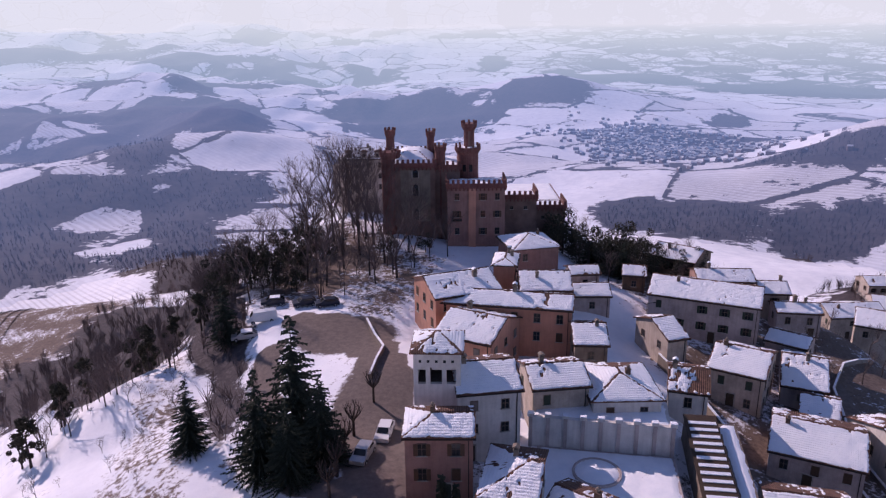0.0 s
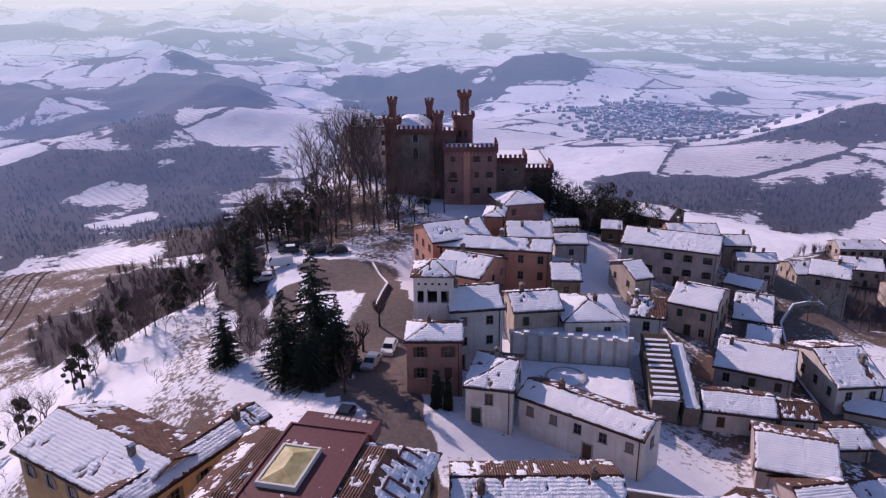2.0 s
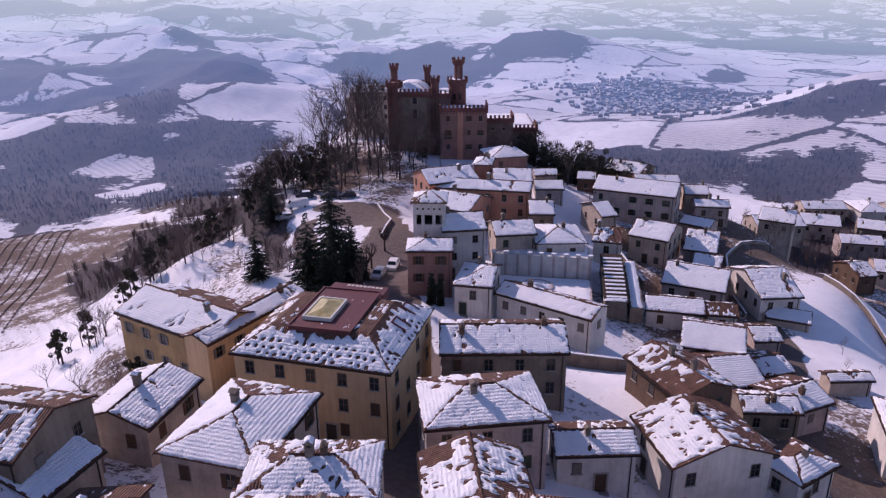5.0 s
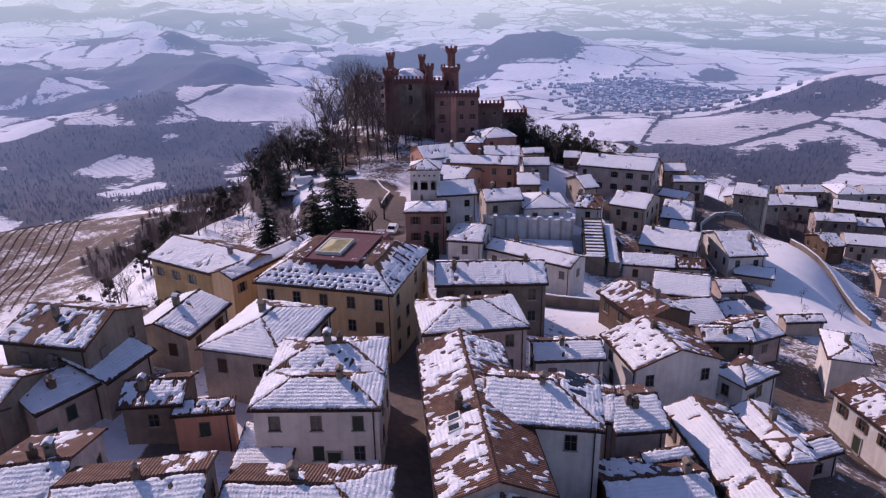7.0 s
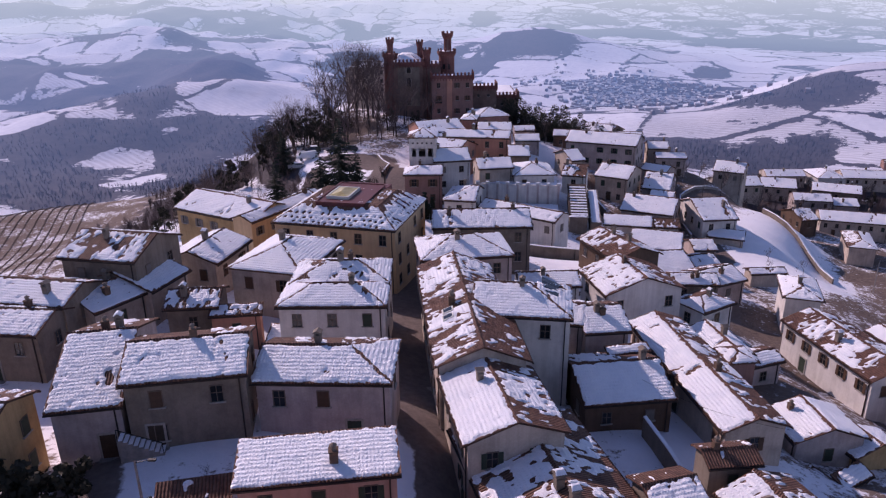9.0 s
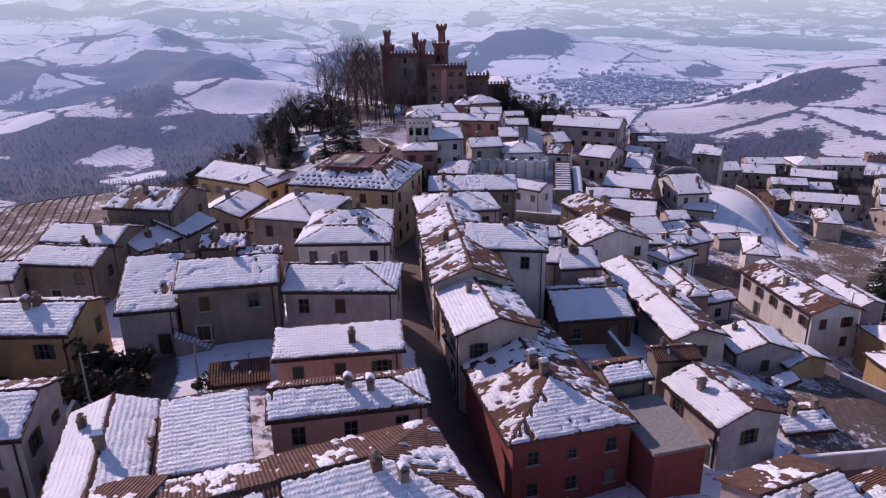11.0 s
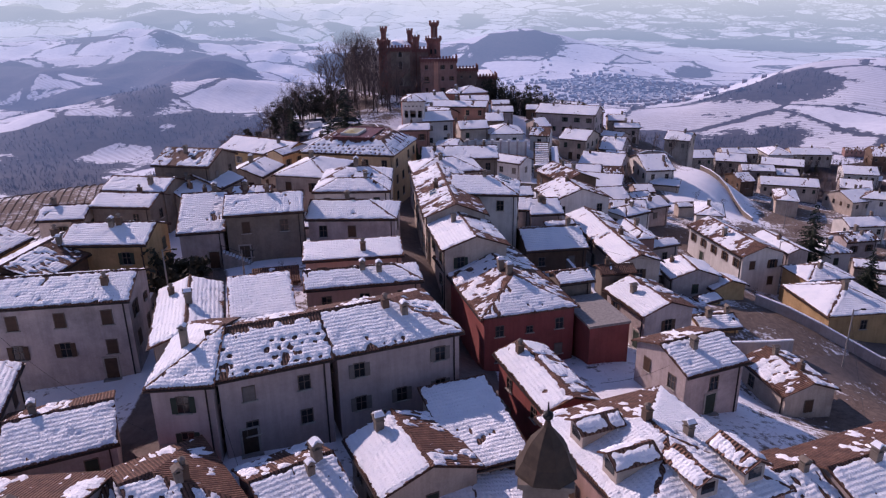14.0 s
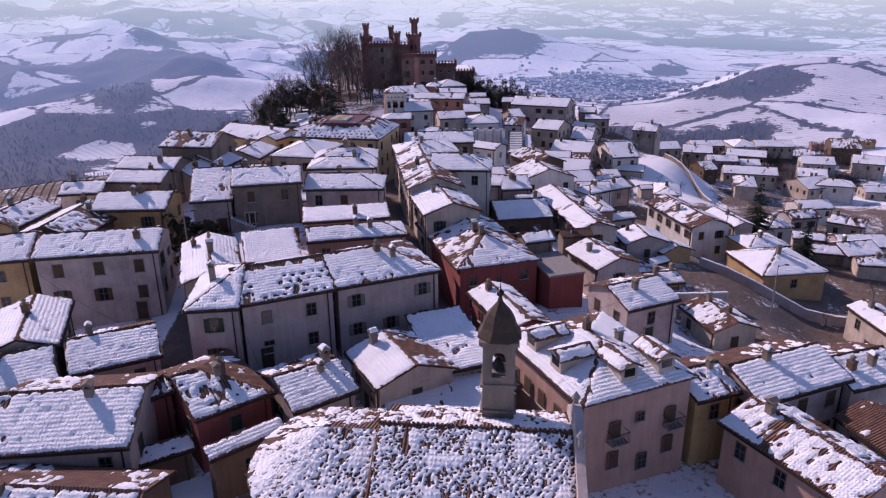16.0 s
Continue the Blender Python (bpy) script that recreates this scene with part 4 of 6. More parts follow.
house(59.9, 50.2, -23.0, 6.7, 3.3, 2, 0.36, "", "cream", 3.0, 0.90)  # P5
house(108.7, 102.5, -36.7, 6.8, 13.3, -21, 0.36, "lr", "cream", 6.0, 0.90)  # P7
house(128.2, 138.8, -42.8, 19.0, 10.5, -19, 0.36, "", "cream", 5.0, 0.90)  # P8
house(104.7, 125.4, -37.2, 5.5, 10.6, 7, 0.36, "", "brown", 4.0, 0.60)  # P9
house(130.3, 167.7, -44.9, 12.4, 9.1, -13, 0.36, "", "grey", 4.0, 0.90)  # P10
house(142.0, 167.9, -46.9, 8.3, 9.4, -13, 0.36, "", "grey", 4.0, 0.90)  # P11
house(129.8, 191.4, -46.3, 12.5, 12.6, -19, 0.36, "", "cream", 4.5, 0.90)  # P12
house(151.5, 189.6, -48.2, 16.7, 11.0, -26, 0.36, "", "stone", 4.5, 0.90)  # P13
house(161.7, 217.6, -49.8, 11.6, 15.4, -4, 0.36, "lr", "white", 4.5, 0.90)  # P14
house(175.8, 214.9, -49.8, 17.6, 11.6, -10, 0.36, "", "cream", 4.5, 0.90)  # P15
house(145.6, 220.4, -50.1, 15.9, 10.2, -4, 0.36, "", "cream", 4.5, 0.90)  # P16
house(105.4, 172.5, -40.2, 15.4, 11.5, 1, 0.36, "", "cream", 4.5, 0.90)  # P17
house(207.4, 208.7, -49.5, 13.1, 16.3, -20, 0.36, "", "brown", 4.5, 0.40)  # P18
house(76.7, 24.4, -24.0, 6.1, 7.2, 2, 0.36, "lr", "white", 5.0, 0.90)  # P19
house(86.6, 32.6, -25.0, 7.5, 6.1, 9, 0.36, "", "grey", 4.0, 0.60)  # P21
house(76.2, 10.4, -22.0, 5.7, 4.5, -24, 0.36, "", "cream", 3.0, 0.90)  # P22
house(63.4, 16.3, -20.0, 10.4, 4.5, -81, 0.36, "", "grey", 3.5, 0.95)  # P20
house(38.7, 7.0, -16.0, 5.4, 3.9, 19, 0.36, "", "grey", 3.0, 0.95)  # P23
house(154.8, 143.1, -45.5, 10.5, 11.9, -25, 0.36, "", "cream", 4.0, 0.90)  # P24
house(114.8, 75.0, -36.3, 10.1, 8.4, 1, 0.36, "", "white", 4.0, 0.90)  # P25
house(143.7, 125.5, -44.3, 12.1, 13.7, 13, 0.36, "", "cream", 4.0, 0.90)  # P26
house(82.1, 5.9, -23.0, 7.6, 7.8, 6, 0.36, "", "grey", 4.0, 0.90)  # P27
house(171.5, 168.8, -47.1, 12.8, 12.1, -19, 0.36, "", "white", 4.0, 0.90)  # P28
house(192.0, 166.3, -46.9, 12.1, 12.8, -30, 0.36, "", "cream", 4.0, 0.90)  # P29
house(37.6, -8.6, -14.5, 5.9, 7.4, -86, 0.36, "", "grey", 4.0, 0.90)  # Q1
house(42.2, -9.8, -16.0, 3.6, 5.8, -75, 0.36, "", "ochre", 3.5, 0.90)  # Q2
house(38.5, -14.1, -16.5, 4.2, 1.6, 28, 0.36, "", "ochre", 3.0, 0.90, shed=True)  # Q3
house(36.0, -15.3, -17.0, 6.0, 1.7, -68, 0.36, "", "grey", 2.5, 0.90, shed=True)  # Q4
house(34.2, 2.3, -13.0, 3.4, 3.9, 5, 0.36, "lr", "brick", 4.5, 0.80)  # Q5
house(32.6, -7.8, -15.0, 3.3, 1.7, -18, 0.36, "", "grey", 3.0, 0.90, shed=True)  # Q6
house(24.2, -19.7, -9.5, 4.5, 3.1, 5, 0.36, "", "stone", 4.0, 0.05)  # Q7
house(20.4, -3.6, -9.0, 4.6, 1.2, 11, 0.36, "", "stone", 3.5, 0.90, shed=True)  # Q9
house(16.2, 3.2, -8.0, 2.6, 6.2, -13, 0.36, "", "grey", 4.5, 0.90)  # Q10
house(34.6, 7.6, -14.0, 7.9, 4.3, -82, 0.36, "", "cream", 4.0, 0.75)  # Q11
house(38.6, 64.5, -18.0, 9.2, 6.8, -14, 0.36, "", "white", 3.0, 0.90)  # S2
house(45.4, 62.5, -18.0, 4.9, 5.3, -11, 0.36, "", "white", 3.0, 0.20)  # S2b
house(41.7, 36.6, -18.5, 7.4, 5.3, -4, 0.36, "", "stone", 3.5, 0.90)  # S3
house(4.2, 74.3, -7.0, 7.7, 9.4, 8, 0.36, "", "white", 7.0, 0.90)  # T1
house(1.7, 105.6, -7.2, 11.3, 10.9, 21, 0.36, "", "orange", 7.0, 0.90)  # T2
house(4.7, 94.1, -9.5, 9.1, 11.2, -28, 0.36, "", "orange", 6.0, 0.90)  # T3
house(16.2, 109.9, -8.5, 8.5, 9.9, -2, 0.36, "", "cream", 6.0, 0.90)  # T4
house(10.4, 115.3, -6.5, 4.4, 7.6, -10, 0.36, "lr", "orange", 7.0, 0.90)  # T5
house(25.0, 122.3, -11.0, 5.7, 5.4, 4, 0.36, "", "grey", 3.0, 0.90)  # T6
house(24.9, 114.8, -12.0, 6.6, 7.0, -2, 0.36, "", "grey", 3.0, 0.90)  # T6b
house(36.7, 130.2, -14.0, 4.7, 6.6, -14, 0.36, "", "brown", 3.0, 0.90)  # T7
house(52.3, 150.1, -17.0, 10.8, 10.4, -40, 0.36, "", "stone", 3.5, 0.90)  # T8
house(53.6, 129.7, -15.0, 10.9, 7.8, -5, 0.36, "", "pink", 5.0, 0.80)  # T9
house(63.8, 130.7, -18.0, 6.0, 7.7, -8, 0.36, "", "cream", 4.0, 0.90)  # T10
house(65.1, 122.6, -19.0, 8.2, 6.0, -9, 0.36, "", "grey", 5.0, 0.90)  # T11
house(55.5, 99.6, -20.0, 6.7, 13.7, -24, 0.36, "", "grey", 4.0, 0.90)  # T12
house(53.5, 90.4, -21.0, 5.4, 8.5, -26, 0.36, "", "grey", 3.0, 0.90)  # T13
house(84.6, 128.2, -24.0, 8.3, 10.7, -30, 0.36, "", "cream", 4.0, 0.90)  # T14
house(31.9, 84.1, -13.0, 5.3, 8.6, -17, 0.36, "", "white", 4.0, 0.15)  # T15
house(57.8, 109.0, -19.0, 7.0, 6.4, -40, 0.36, "", "grey", 3.0, 0.90)  # T16
house(-38.2, -0.2, -3.0, 9.7, 6.8, -11, 0.36, "", "stone", 4.5, 0.90)  # U1
house(-38.7, -4.6, -4.0, 8.7, 6.4, -8, 0.36, "", "stone", 4.5, 0.90)  # U1b
house(-46.4, -6.6, -5.0, 6.3, 6.4, 5, 0.36, "", "cream", 4.0, 0.90)  # U2
house(-38.5, -29.3, -3.2, 11.2, 8.2, 82, 0.36, "", "brown", 5.0, 0.45)  # U4
house(-48.6, -23.3, -4.0, 9.0, 7.4, 81, 0.36, "", "ochre", 5.0, 0.50)  # U5
house(-14.8, -27.6, -6.5, 5.0, 2.4, 11, 0.36, "", "stone", 3.0, 0.00, shed=True)  # U6
house(-18.9, -0.6, -5.5, 5.4, 1.6, 6, 0.36, "", "orange", 3.5, 0.35, shed=True)  # U7
house(-23.5, 1.6, -4.8, 5.6, 5.5, 4, 0.36, "", "stone", 4.0, 0.35)  # U7b
house(-13.1, -3.2, -8.0, 5.0, 5.3, -2, 0.20, "", "grey", 3.0, 1.00, shed=True)  # U9
house(-5.4, -3.2, -9.0, 3.5, 2.5, -5, 0.25, "", "grey", 3.0, 1.00, shed=True)  # U9b
house(150.4, 121.7, -43.4, 12.9, 9.0, -22, 0.36, "lr", "white", 4, 0.95)
house(335.3, 433.3, -99.0, 19.7, 9.0, -15, 0.36, "", "brick", 4, 0.10)
house(359.8, 424.6, -95.0, 20.3, 9.0, -20, 0.36, "", "ochre", 4, 0.30)
house(216.3, 200.2, -55.4, 10.4, 8.3, -20, 0.36, "", "pink", 4, 0.35)
house(96.3, 29.6, -25.9, 7.5, 6.0, -40, 0.36, "", "cream", 3.5, 0.75)
house(89.8, 15.8, -25.3, 9.8, 7.9, -5, 0.36, "", "grey", 3, 0.95)
house(77.7, 5.5, -23.0, 6.5, 5.2, -20, 0.36, "", "stone", 3, 0.70)
house(169.0, 125.5, -47.3, 10.0, 8.0, -10, 0.36, "", "cream", 4, 0.90)
house(176.4, 168.9, -50.0, 9.3, 7.5, -35, 0.36, "", "grey", 3.5, 0.90)
house(81.5, -1.0, -22.9, 5.8, 4.6, -15, 0.36, "", "cream", 4, 0.80)
house(-21.5, -74.8, -7.0, 13.0, 7.5, -8, 0.36, "", "brown", 4.0, 0.25, shares=(0.3, 0.1))

# ---------------------------------------------------------------- the castle
def merlons(shape, x0, y0, x1, y1, z, w=0.55, gap=0.5, hgt=0.8, t=0.35):
    n = max(2, int(math.hypot(x1 - x0, y1 - y0) / (w + gap)))
    for i in range(n):
        k = (i + 0.5) / n
        x, y = x0 + (x1 - x0) * k, y0 + (y1 - y0) * k
        dx, dy = (w / 2, t / 2) if abs(x1 - x0) > abs(y1 - y0) else (t / 2, w / 2)
        shape.box(x - dx, y - dy, z, x + dx, y + dy, z + hgt)


def battlement(x0, y0, x1, y1, z, sides="fblr"):
    """A corbelled parapet with merlons round a rectangle."""
    s = Shape()
    o = 0.35
    for k, (a, b_, c_, d) in dict(f=(x0 - o, y0 - o, x1 + o, y0), b=(x0 - o, y1, x1 + o, y1 + o), l=(x0 - o, y0, x0, y1), r=(x1, y0, x1 + o, y1)).items():
        if k in sides:
            s.box(a, b_, z - 0.5, c_, d, z + 0.5)
            merlons(s, *((a, (b_ + d) / 2, c_, (b_ + d) / 2) if k in "fb" else ((a + c_) / 2, b_, (a + c_) / 2, d)), z + 0.5)
            n = int(max(c_ - a, d - b_) / 0.8)
            for i in range(n):  # corbels
                u = (i + 0.5) / n
                px, py = (a + (c_ - a) * u, (b_ + d) / 2) if k in "fb" else ((a + c_) / 2, b_ + (d - b_) * u)
                s.box(px - 0.15, py - 0.15, z - 1.0, px + 0.15, py + 0.15, z - 0.5)
    return s


def turret(parent, name, x, y, z0, z1, r, crown=1.35, n=12):
    t = part(name, Shape().ring(x, y, [(z0, r), (z1 - 2.2, r), (z1 - 1.3, r * crown), (z1 - 0.6, r * crown)], n), brick_mat, parent)
    for i in range(n // 2 + 1):
        a = 6.2832 * i / (n // 2 + 1)
        px, py = x + r * crown * 0.9 * math.cos(a), y + r * crown * 0.9 * math.sin(a)
        part("merlon", Shape().box(px - 0.22, py - 0.22, z1 - 0.6, px + 0.22, py + 0.22, z1), brick_mat, t)
    return t


def flat_snow(parent, x0, y0, x1, y1, z, seed, slope=0.0, name="snow_cover"):
    s = Shape()
    snow_slope(s, [(x0, y0, z), (x1, y0, z), (x1, y1, z + slope), (x0, y1, z + slope)], 1.0, seed, 0.5, deep=0.16)
    return part(name, s, snow_loose, parent, smooth=True)


castle = thing("castle", pose(0, 0, 0), "red brick neo-gothic castle with battlements and round towers", "castle")
B = Shape().box(-12.3, 150, -14, -2, 168, 3.2)
keep = part("main_block", B, brick_mat, castle)
part("battlement", battlement(-12.3, 150, -2, 168, 3.4), brick_mat, keep)
# low pyramid roof inside the parapet
R = Shape()
for poly in ([(-11.9, 150.4, 3.4), (-2.4, 150.4, 3.4), (-5.5, 156, 5.6), (-8.7, 156, 5.6)], [(-2.4, 150.4, 3.4), (-2.4, 167.6, 3.4), (-5.5, 162, 5.6), (-5.5, 156, 5.6)],
             [(-11.9, 167.6, 3.4), (-11.9, 150.4, 3.4), (-8.7, 156, 5.6), (-8.7, 162, 5.6)], [(-8.7, 156, 5.6), (-5.5, 156, 5.6), (-5.5, 162, 5.6), (-8.7, 162, 5.6)]):
    snow_slope(R, poly, 0.97, poly[0][0], 0.5)
part("roof_snow", R, snow_loose, keep, smooth=True)
part("grey_panel", Shape().box(-9.4, 149.9, -9, -3.0, 150.02, 2.4), WALLS["stone"][0], keep, "grey rendered wall panel")
for x, z, k in ((-6.2, -3.2, 1.9), (-6.2, 0.8, 1.1), (-6.2, -8.6, 1.9)):
    arch = Shape().box(x - 0.6, 149.82, z, x + 0.6, 149.95, z + k)
    arch.ring(x, 149.88, [(z + k, 0.6), (z + k + 0.35, 0.45), (z + k + 0.6, 0.05)], 8)
    wn = part("arched_window", arch, glass_mat, keep)
    part("window_surround", Shape().box(x - 0.8, 149.84, z - 0.15, x - 0.6, 149.98, z + k + 0.2).box(x + 0.6, 149.84, z - 0.15, x + 0.8, 149.98, z + k + 0.2), trim_stone, wn)
P = Shape().box(-2, 151, -14, 3.4, 166, 2.6)
link = part("link_block", P, brick_mat, castle)
part("battlement", battlement(-2, 151, 3.4, 166, 2.8, "f"), brick_mat, link)
flat_snow(link, -1.6, 151.4, 3, 165.6, 2.65, 4)
turret(castle, "turret", -12.0, 150.4, -14, 7.0, 1.5, 1.25)
turret(castle, "turret", -12.0, 158.5, 2, 10.4, 0.95, 1.3)
turret(castle, "turret", -3.1, 165, 2, 9.2, 0.85, 1.3)
turret(castle, "turret", -0.8, 152, -14, 7.8, 1.05, 1.25)
turret(castle, "turret", -10.2, 153.5, 3, 6.2, 0.5, 1.3, 8)
# the tall tower, in two stages
big = turret(castle, "round_tower", 5.2, 155, -14, 7.2, 2.35, 1.22, 20)
turret(castle, "tower_lantern", 5.5, 155, 5.6, 12.2, 1.15, 1.5, 14)
flat = Shape().ring(5.2, 155, [(6.5, 2.6), (6.62, 2.5), (6.66, 0.1)], 20)
part("snow_cover", flat, snow_loose, big)
for a in (-110, -75, -140):
    x, y = 5.2 + 2.36 * math.cos(radians(a)), 155 + 2.36 * math.sin(radians(a))
    part("slit_window", Shape().box(-0.35, -0.08, 0, 0.35, 0.06, 1.5), glass_mat, big, m=pose(x, y, 1.4, 0, 0, a + 90))
# the front wing
W = Shape().box(0.6, 144, -14, 12.6, 152, -0.1)
wing = part("wing", W, WALLS["brick"][0], castle)
part("battlement", battlement(0.6, 144, 12.6, 152, 0.1, "flr"), brick_mat, wing)
flat_snow(wing, 0.8, 144.2, 12.4, 151.8, 0.0, 7)
part("pilaster", Shape().box(5.0, 143.7, -14, 6.5, 144, -0.2), WALLS["orange"][0], wing, "pale red rendered strip")
for i, x in enumerate((2.6, 8.0, 11.0)):
    for s in range(3):
        ob = put_window(wing, 0, x, 143.98, -2.9 - 3.7 * s, 0, 2 if (i + s) % 2 else 0)
for y in (146.5, 149.5):
    for s in range(3):
        put_window(wing, 0, 12.61, y, -2.9 - 3.7 * s, 90, 0)
part("balcony", Shape().box(1.6, 142.9, -7.2, 3.6, 144, -7.0).box(1.6, 142.9, -7.0, 1.68, 143, -6.1).box(3.52, 142.9, -7.0, 3.6, 143, -6.1).box(1.6, 142.9, -6.15, 3.6, 142.97, -6.1), iron, wing)
# the lower range to the right, with its terrace
for (x0, y0, x1, y1, z, sd) in ((12.6, 150, 20, 158, -3.9, 3), (20, 154, 27, 162, -7.2, 5)):
    rg = part("outer_range", Shape().box(x0, y0, -20, x1, y1, z), brick_mat, castle)
    part("battlement", battlement(x0, y0, x1, y1, z + 0.2, "fr"), brick_mat, rg)
    flat_snow(rg, x0 + 0.1, y0 + 0.1, x1 - 0.1, y1 - 0.1, z + 0.05, sd)
    for i in range(2):
        put_window(rg, 3, x0 + 2 + i * 3, y0 - 0.02, z - 2.6, 0, 0)
tr = part("terrace", Shape().box(9, 160, -20, 27, 178, -6.9), brick_mat, castle)
flat_snow(tr, 9.1, 160.1, 26.9, 177.9, -6.9, 9)
tagged(tr, "snow-covered castle terrace behind low brick walls")

# the cream wing behind, with small dormers
old = house(-21.5, 189, -1.2, 13, 9, 0, 0.5, "lr", "cream", 9, 0.75, name="palace_wing", label="cream palace wing with dormers and a mansard roof", chimneys=2)
for x in (-3.5, 0.5, 4):
    dm = part("dormer", Shape().box(x - 0.7, -4.2, 0.2, x + 0.7, -2.2, 1.7), WALLS["cream"][0], old)
    part("dormer_roof", Shape().ring(x, -3.4, [(1.7, 1.0), (2.0, 0.9), (2.25, 0.4)], 10), tile_mat, dm)
    part("pane", Shape().box(x - 0.35, -4.25, 0.5, x + 0.35, -4.18, 1.4), glass_mat, dm)
part("side_tower", Shape().box(-7.5, -6.5, -12, -4.5, -4, -1.2), WALLS["cream"][0], old)

# ---------------------------------------------------------------- church and bell tower
CH = pose(4.9, -76.2, -1.7, 0, 0, -9)
church = thing("church", CH, "small church with patchy snow on its tiled roof", "church")
cm = CH
cg = float(height(4.9, -76)) - 1 + 1.7
part("wall", Shape().add([(-5.6, -6.2, cg), (5.6, -6.2, cg), (5.6, 4.6, cg), (-5.6, 4.6, cg), (-5.6, -6.2, -2.6), (5.6, -6.2, -2.6), (5.6, 4.6, -2.0), (-5.6, 4.6, -2.0), (-5.6, 0, -0.3), (5.6, 0, -0.3)],
                       [(0, 1, 5, 4), (2, 3, 7, 6), (1, 2, 6, 9, 5), (3, 0, 4, 8, 7)]), WALLS["cream"][0], church)
r, sn = Shape(), Shape()
for poly, sh, dt in (([(-5.9, -6.8, -2.6), (5.6, -6.8, -2.6), (5.6, 0, 0), (-5.9, 0, 0)], 0.97, True), ([(5.6, 5, -1.9), (-5.9, 5, -1.9), (-5.9, 0, 0), (5.6, 0, 0)], 0.55, False)):
    o = len(r.v)
    r.slab(poly, 0.18)
    uvp = slope_uv(poly)
    r.uv[o:] = uvp + uvp
    snow_slope(sn, poly, sh, 5.1 + sh, 0.09, dt, 0.06, pitch=0.4)
roof = part("roof", r, tile_mat, church)
part("snow_cover", sn, snow_roof, roof, smooth=True)
rt = Shape()
for i in range(40):
    x = -5.9 + i * 0.2875
    rt.ring(x + 0.1, 0, [(0.0, 0.13), (0.12, 0.1)], 5)
part("ridge_tiles", rt, tile_mat, roof)
# curved gable of the facade, standing above the roof
fc = Shape()
steps = [(-6.6, -2.4), (-5.2, -1.9), (-4.6, -0.9), (-2.6, -0.2), (-1.6, 0.9), (0, 1.3), (1.6, 0.9), (2.6, -0.2), (4.4, -0.9), (4.9, -2.2)]
n = len(steps)
fc.add([(5.6, y, zz) for y, zz in steps] + [(6.1, y, zz) for y, zz in steps] + [(5.6, -6.6, cg), (5.6, 4.9, cg), (6.1, -6.6, cg), (6.1, 4.9, cg)],
       [tuple(range(n)) + (2 * n + 1, 2 * n), tuple(reversed(range(n, 2 * n))) + (2 * n + 2, 2 * n + 3)] + [(i, i + n, i + n + 1, i + 1) for i in range(n - 1)])
facade = part("facade", fc, WALLS["grey"][0], church, "weathered curved facade gable")
for y in (-5.9, -2.0, 2.0):
    part("finial", Shape().ring(5.85, y, [(-1.4 if abs(y) > 3 else 0.4, 0.22), (-0.9 if abs(y) > 3 else 0.9, 0.16), (-0.7 if abs(y) > 3 else 1.1, 0.28), (-0.3 if abs(y) > 3 else 1.5, 0.05)], 8), stone_mat, facade)
# apse: a straight bay, then a half-cone roof over a half-round wall
AX, AZ = -9.3, -0.55
pts = [(AX - 4.6 * math.sin(radians(q)), -5.6 * math.cos(radians(q))) for q in range(0, 181, 15)]
ap, o = Shape(), Shape()
polys = [([(AX, -5.6, -2.75), (-5.9, -5.6, -2.75), (-5.9, 0, AZ), (AX, 0, AZ)], 0.95), ([(-5.9, 5.6, -2.75), (AX, 5.6, -2.75), (AX, 0, AZ), (-5.9, 0, AZ)], 0.2)]
polys += [([(xb, yb, -2.75), (xa, ya, -2.75), (AX, 0, AZ)], 0.97 if ya < -1 else 0.2) for (xa, ya), (xb, yb) in zip(pts, pts[1:])]
for i, (poly, sh) in enumerate(polys):
    k = len(ap.v)
    ap.slab(poly, 0.16)
    uvp = slope_uv(poly)
    ap.uv[k:] = uvp + uvp
    snow_slope(o, poly, sh, 2.2 + 0.3 * i, 0.11, i < 9, 0.08, pitch=0.42, seams=-2.5)
apse_roof = part("apse_roof", ap, tile_mat, church)
part("snow_cover", o, snow_roof, apse_roof, smooth=True)
ring_ = [(-5.7, -5.2)] + [(AX + (x - AX) * 0.93, y * 0.93) for x, y in pts] + [(-5.7, 5.2)]
part("apse_wall", Shape().add([(x, y, zz) for zz in (cg, -2.85) for x, y in ring_], [(i, i + 1, i + 1 + len(ring_), i + len(ring_)) for i in range(len(ring_) - 1)]), WALLS["cream"][0], church)

TW = pose(6.55, -73.2, -0.8, 0, 0, -9) @ Matrix.Diagonal((0.93, 0.93, 1, 1))
tower = thing("bell_tower", TW, "slender grey bell tower with a dark bell-shaped dome", "bell tower")
tg = float(height(6.1, -75)) - 1
part("shaft", Shape().box(-1.05, -1.05, tg, 1.05, 1.05, 0.6).box(-1.2, -1.2, -1.3, 1.2, 1.2, -1.1).box(-1.2, -1.2, 0.5, 1.2, 1.2, 0.7), WALLS["stone"][0], tower)
belfry = part("belfry", Shape().box(-1.3, -1.3, 3.4, 1.3, 1.3, 3.62), WALLS["stone"][0], tower)
part("cornice", Shape().box(-1.18, -1.18, 3.25, 1.18, 1.18, 3.4), WALLS["stone"][0], belfry)
for sx in (-1, 1):
    for sy in (-1, 1):
        part("corner_pier", Shape().box(sx * 0.75 - 0.3, sy * 0.75 - 0.3, 0.7, sx * 0.75 + 0.3, sy * 0.75 + 0.3, 3.25), WALLS["stone"][0], belfry)
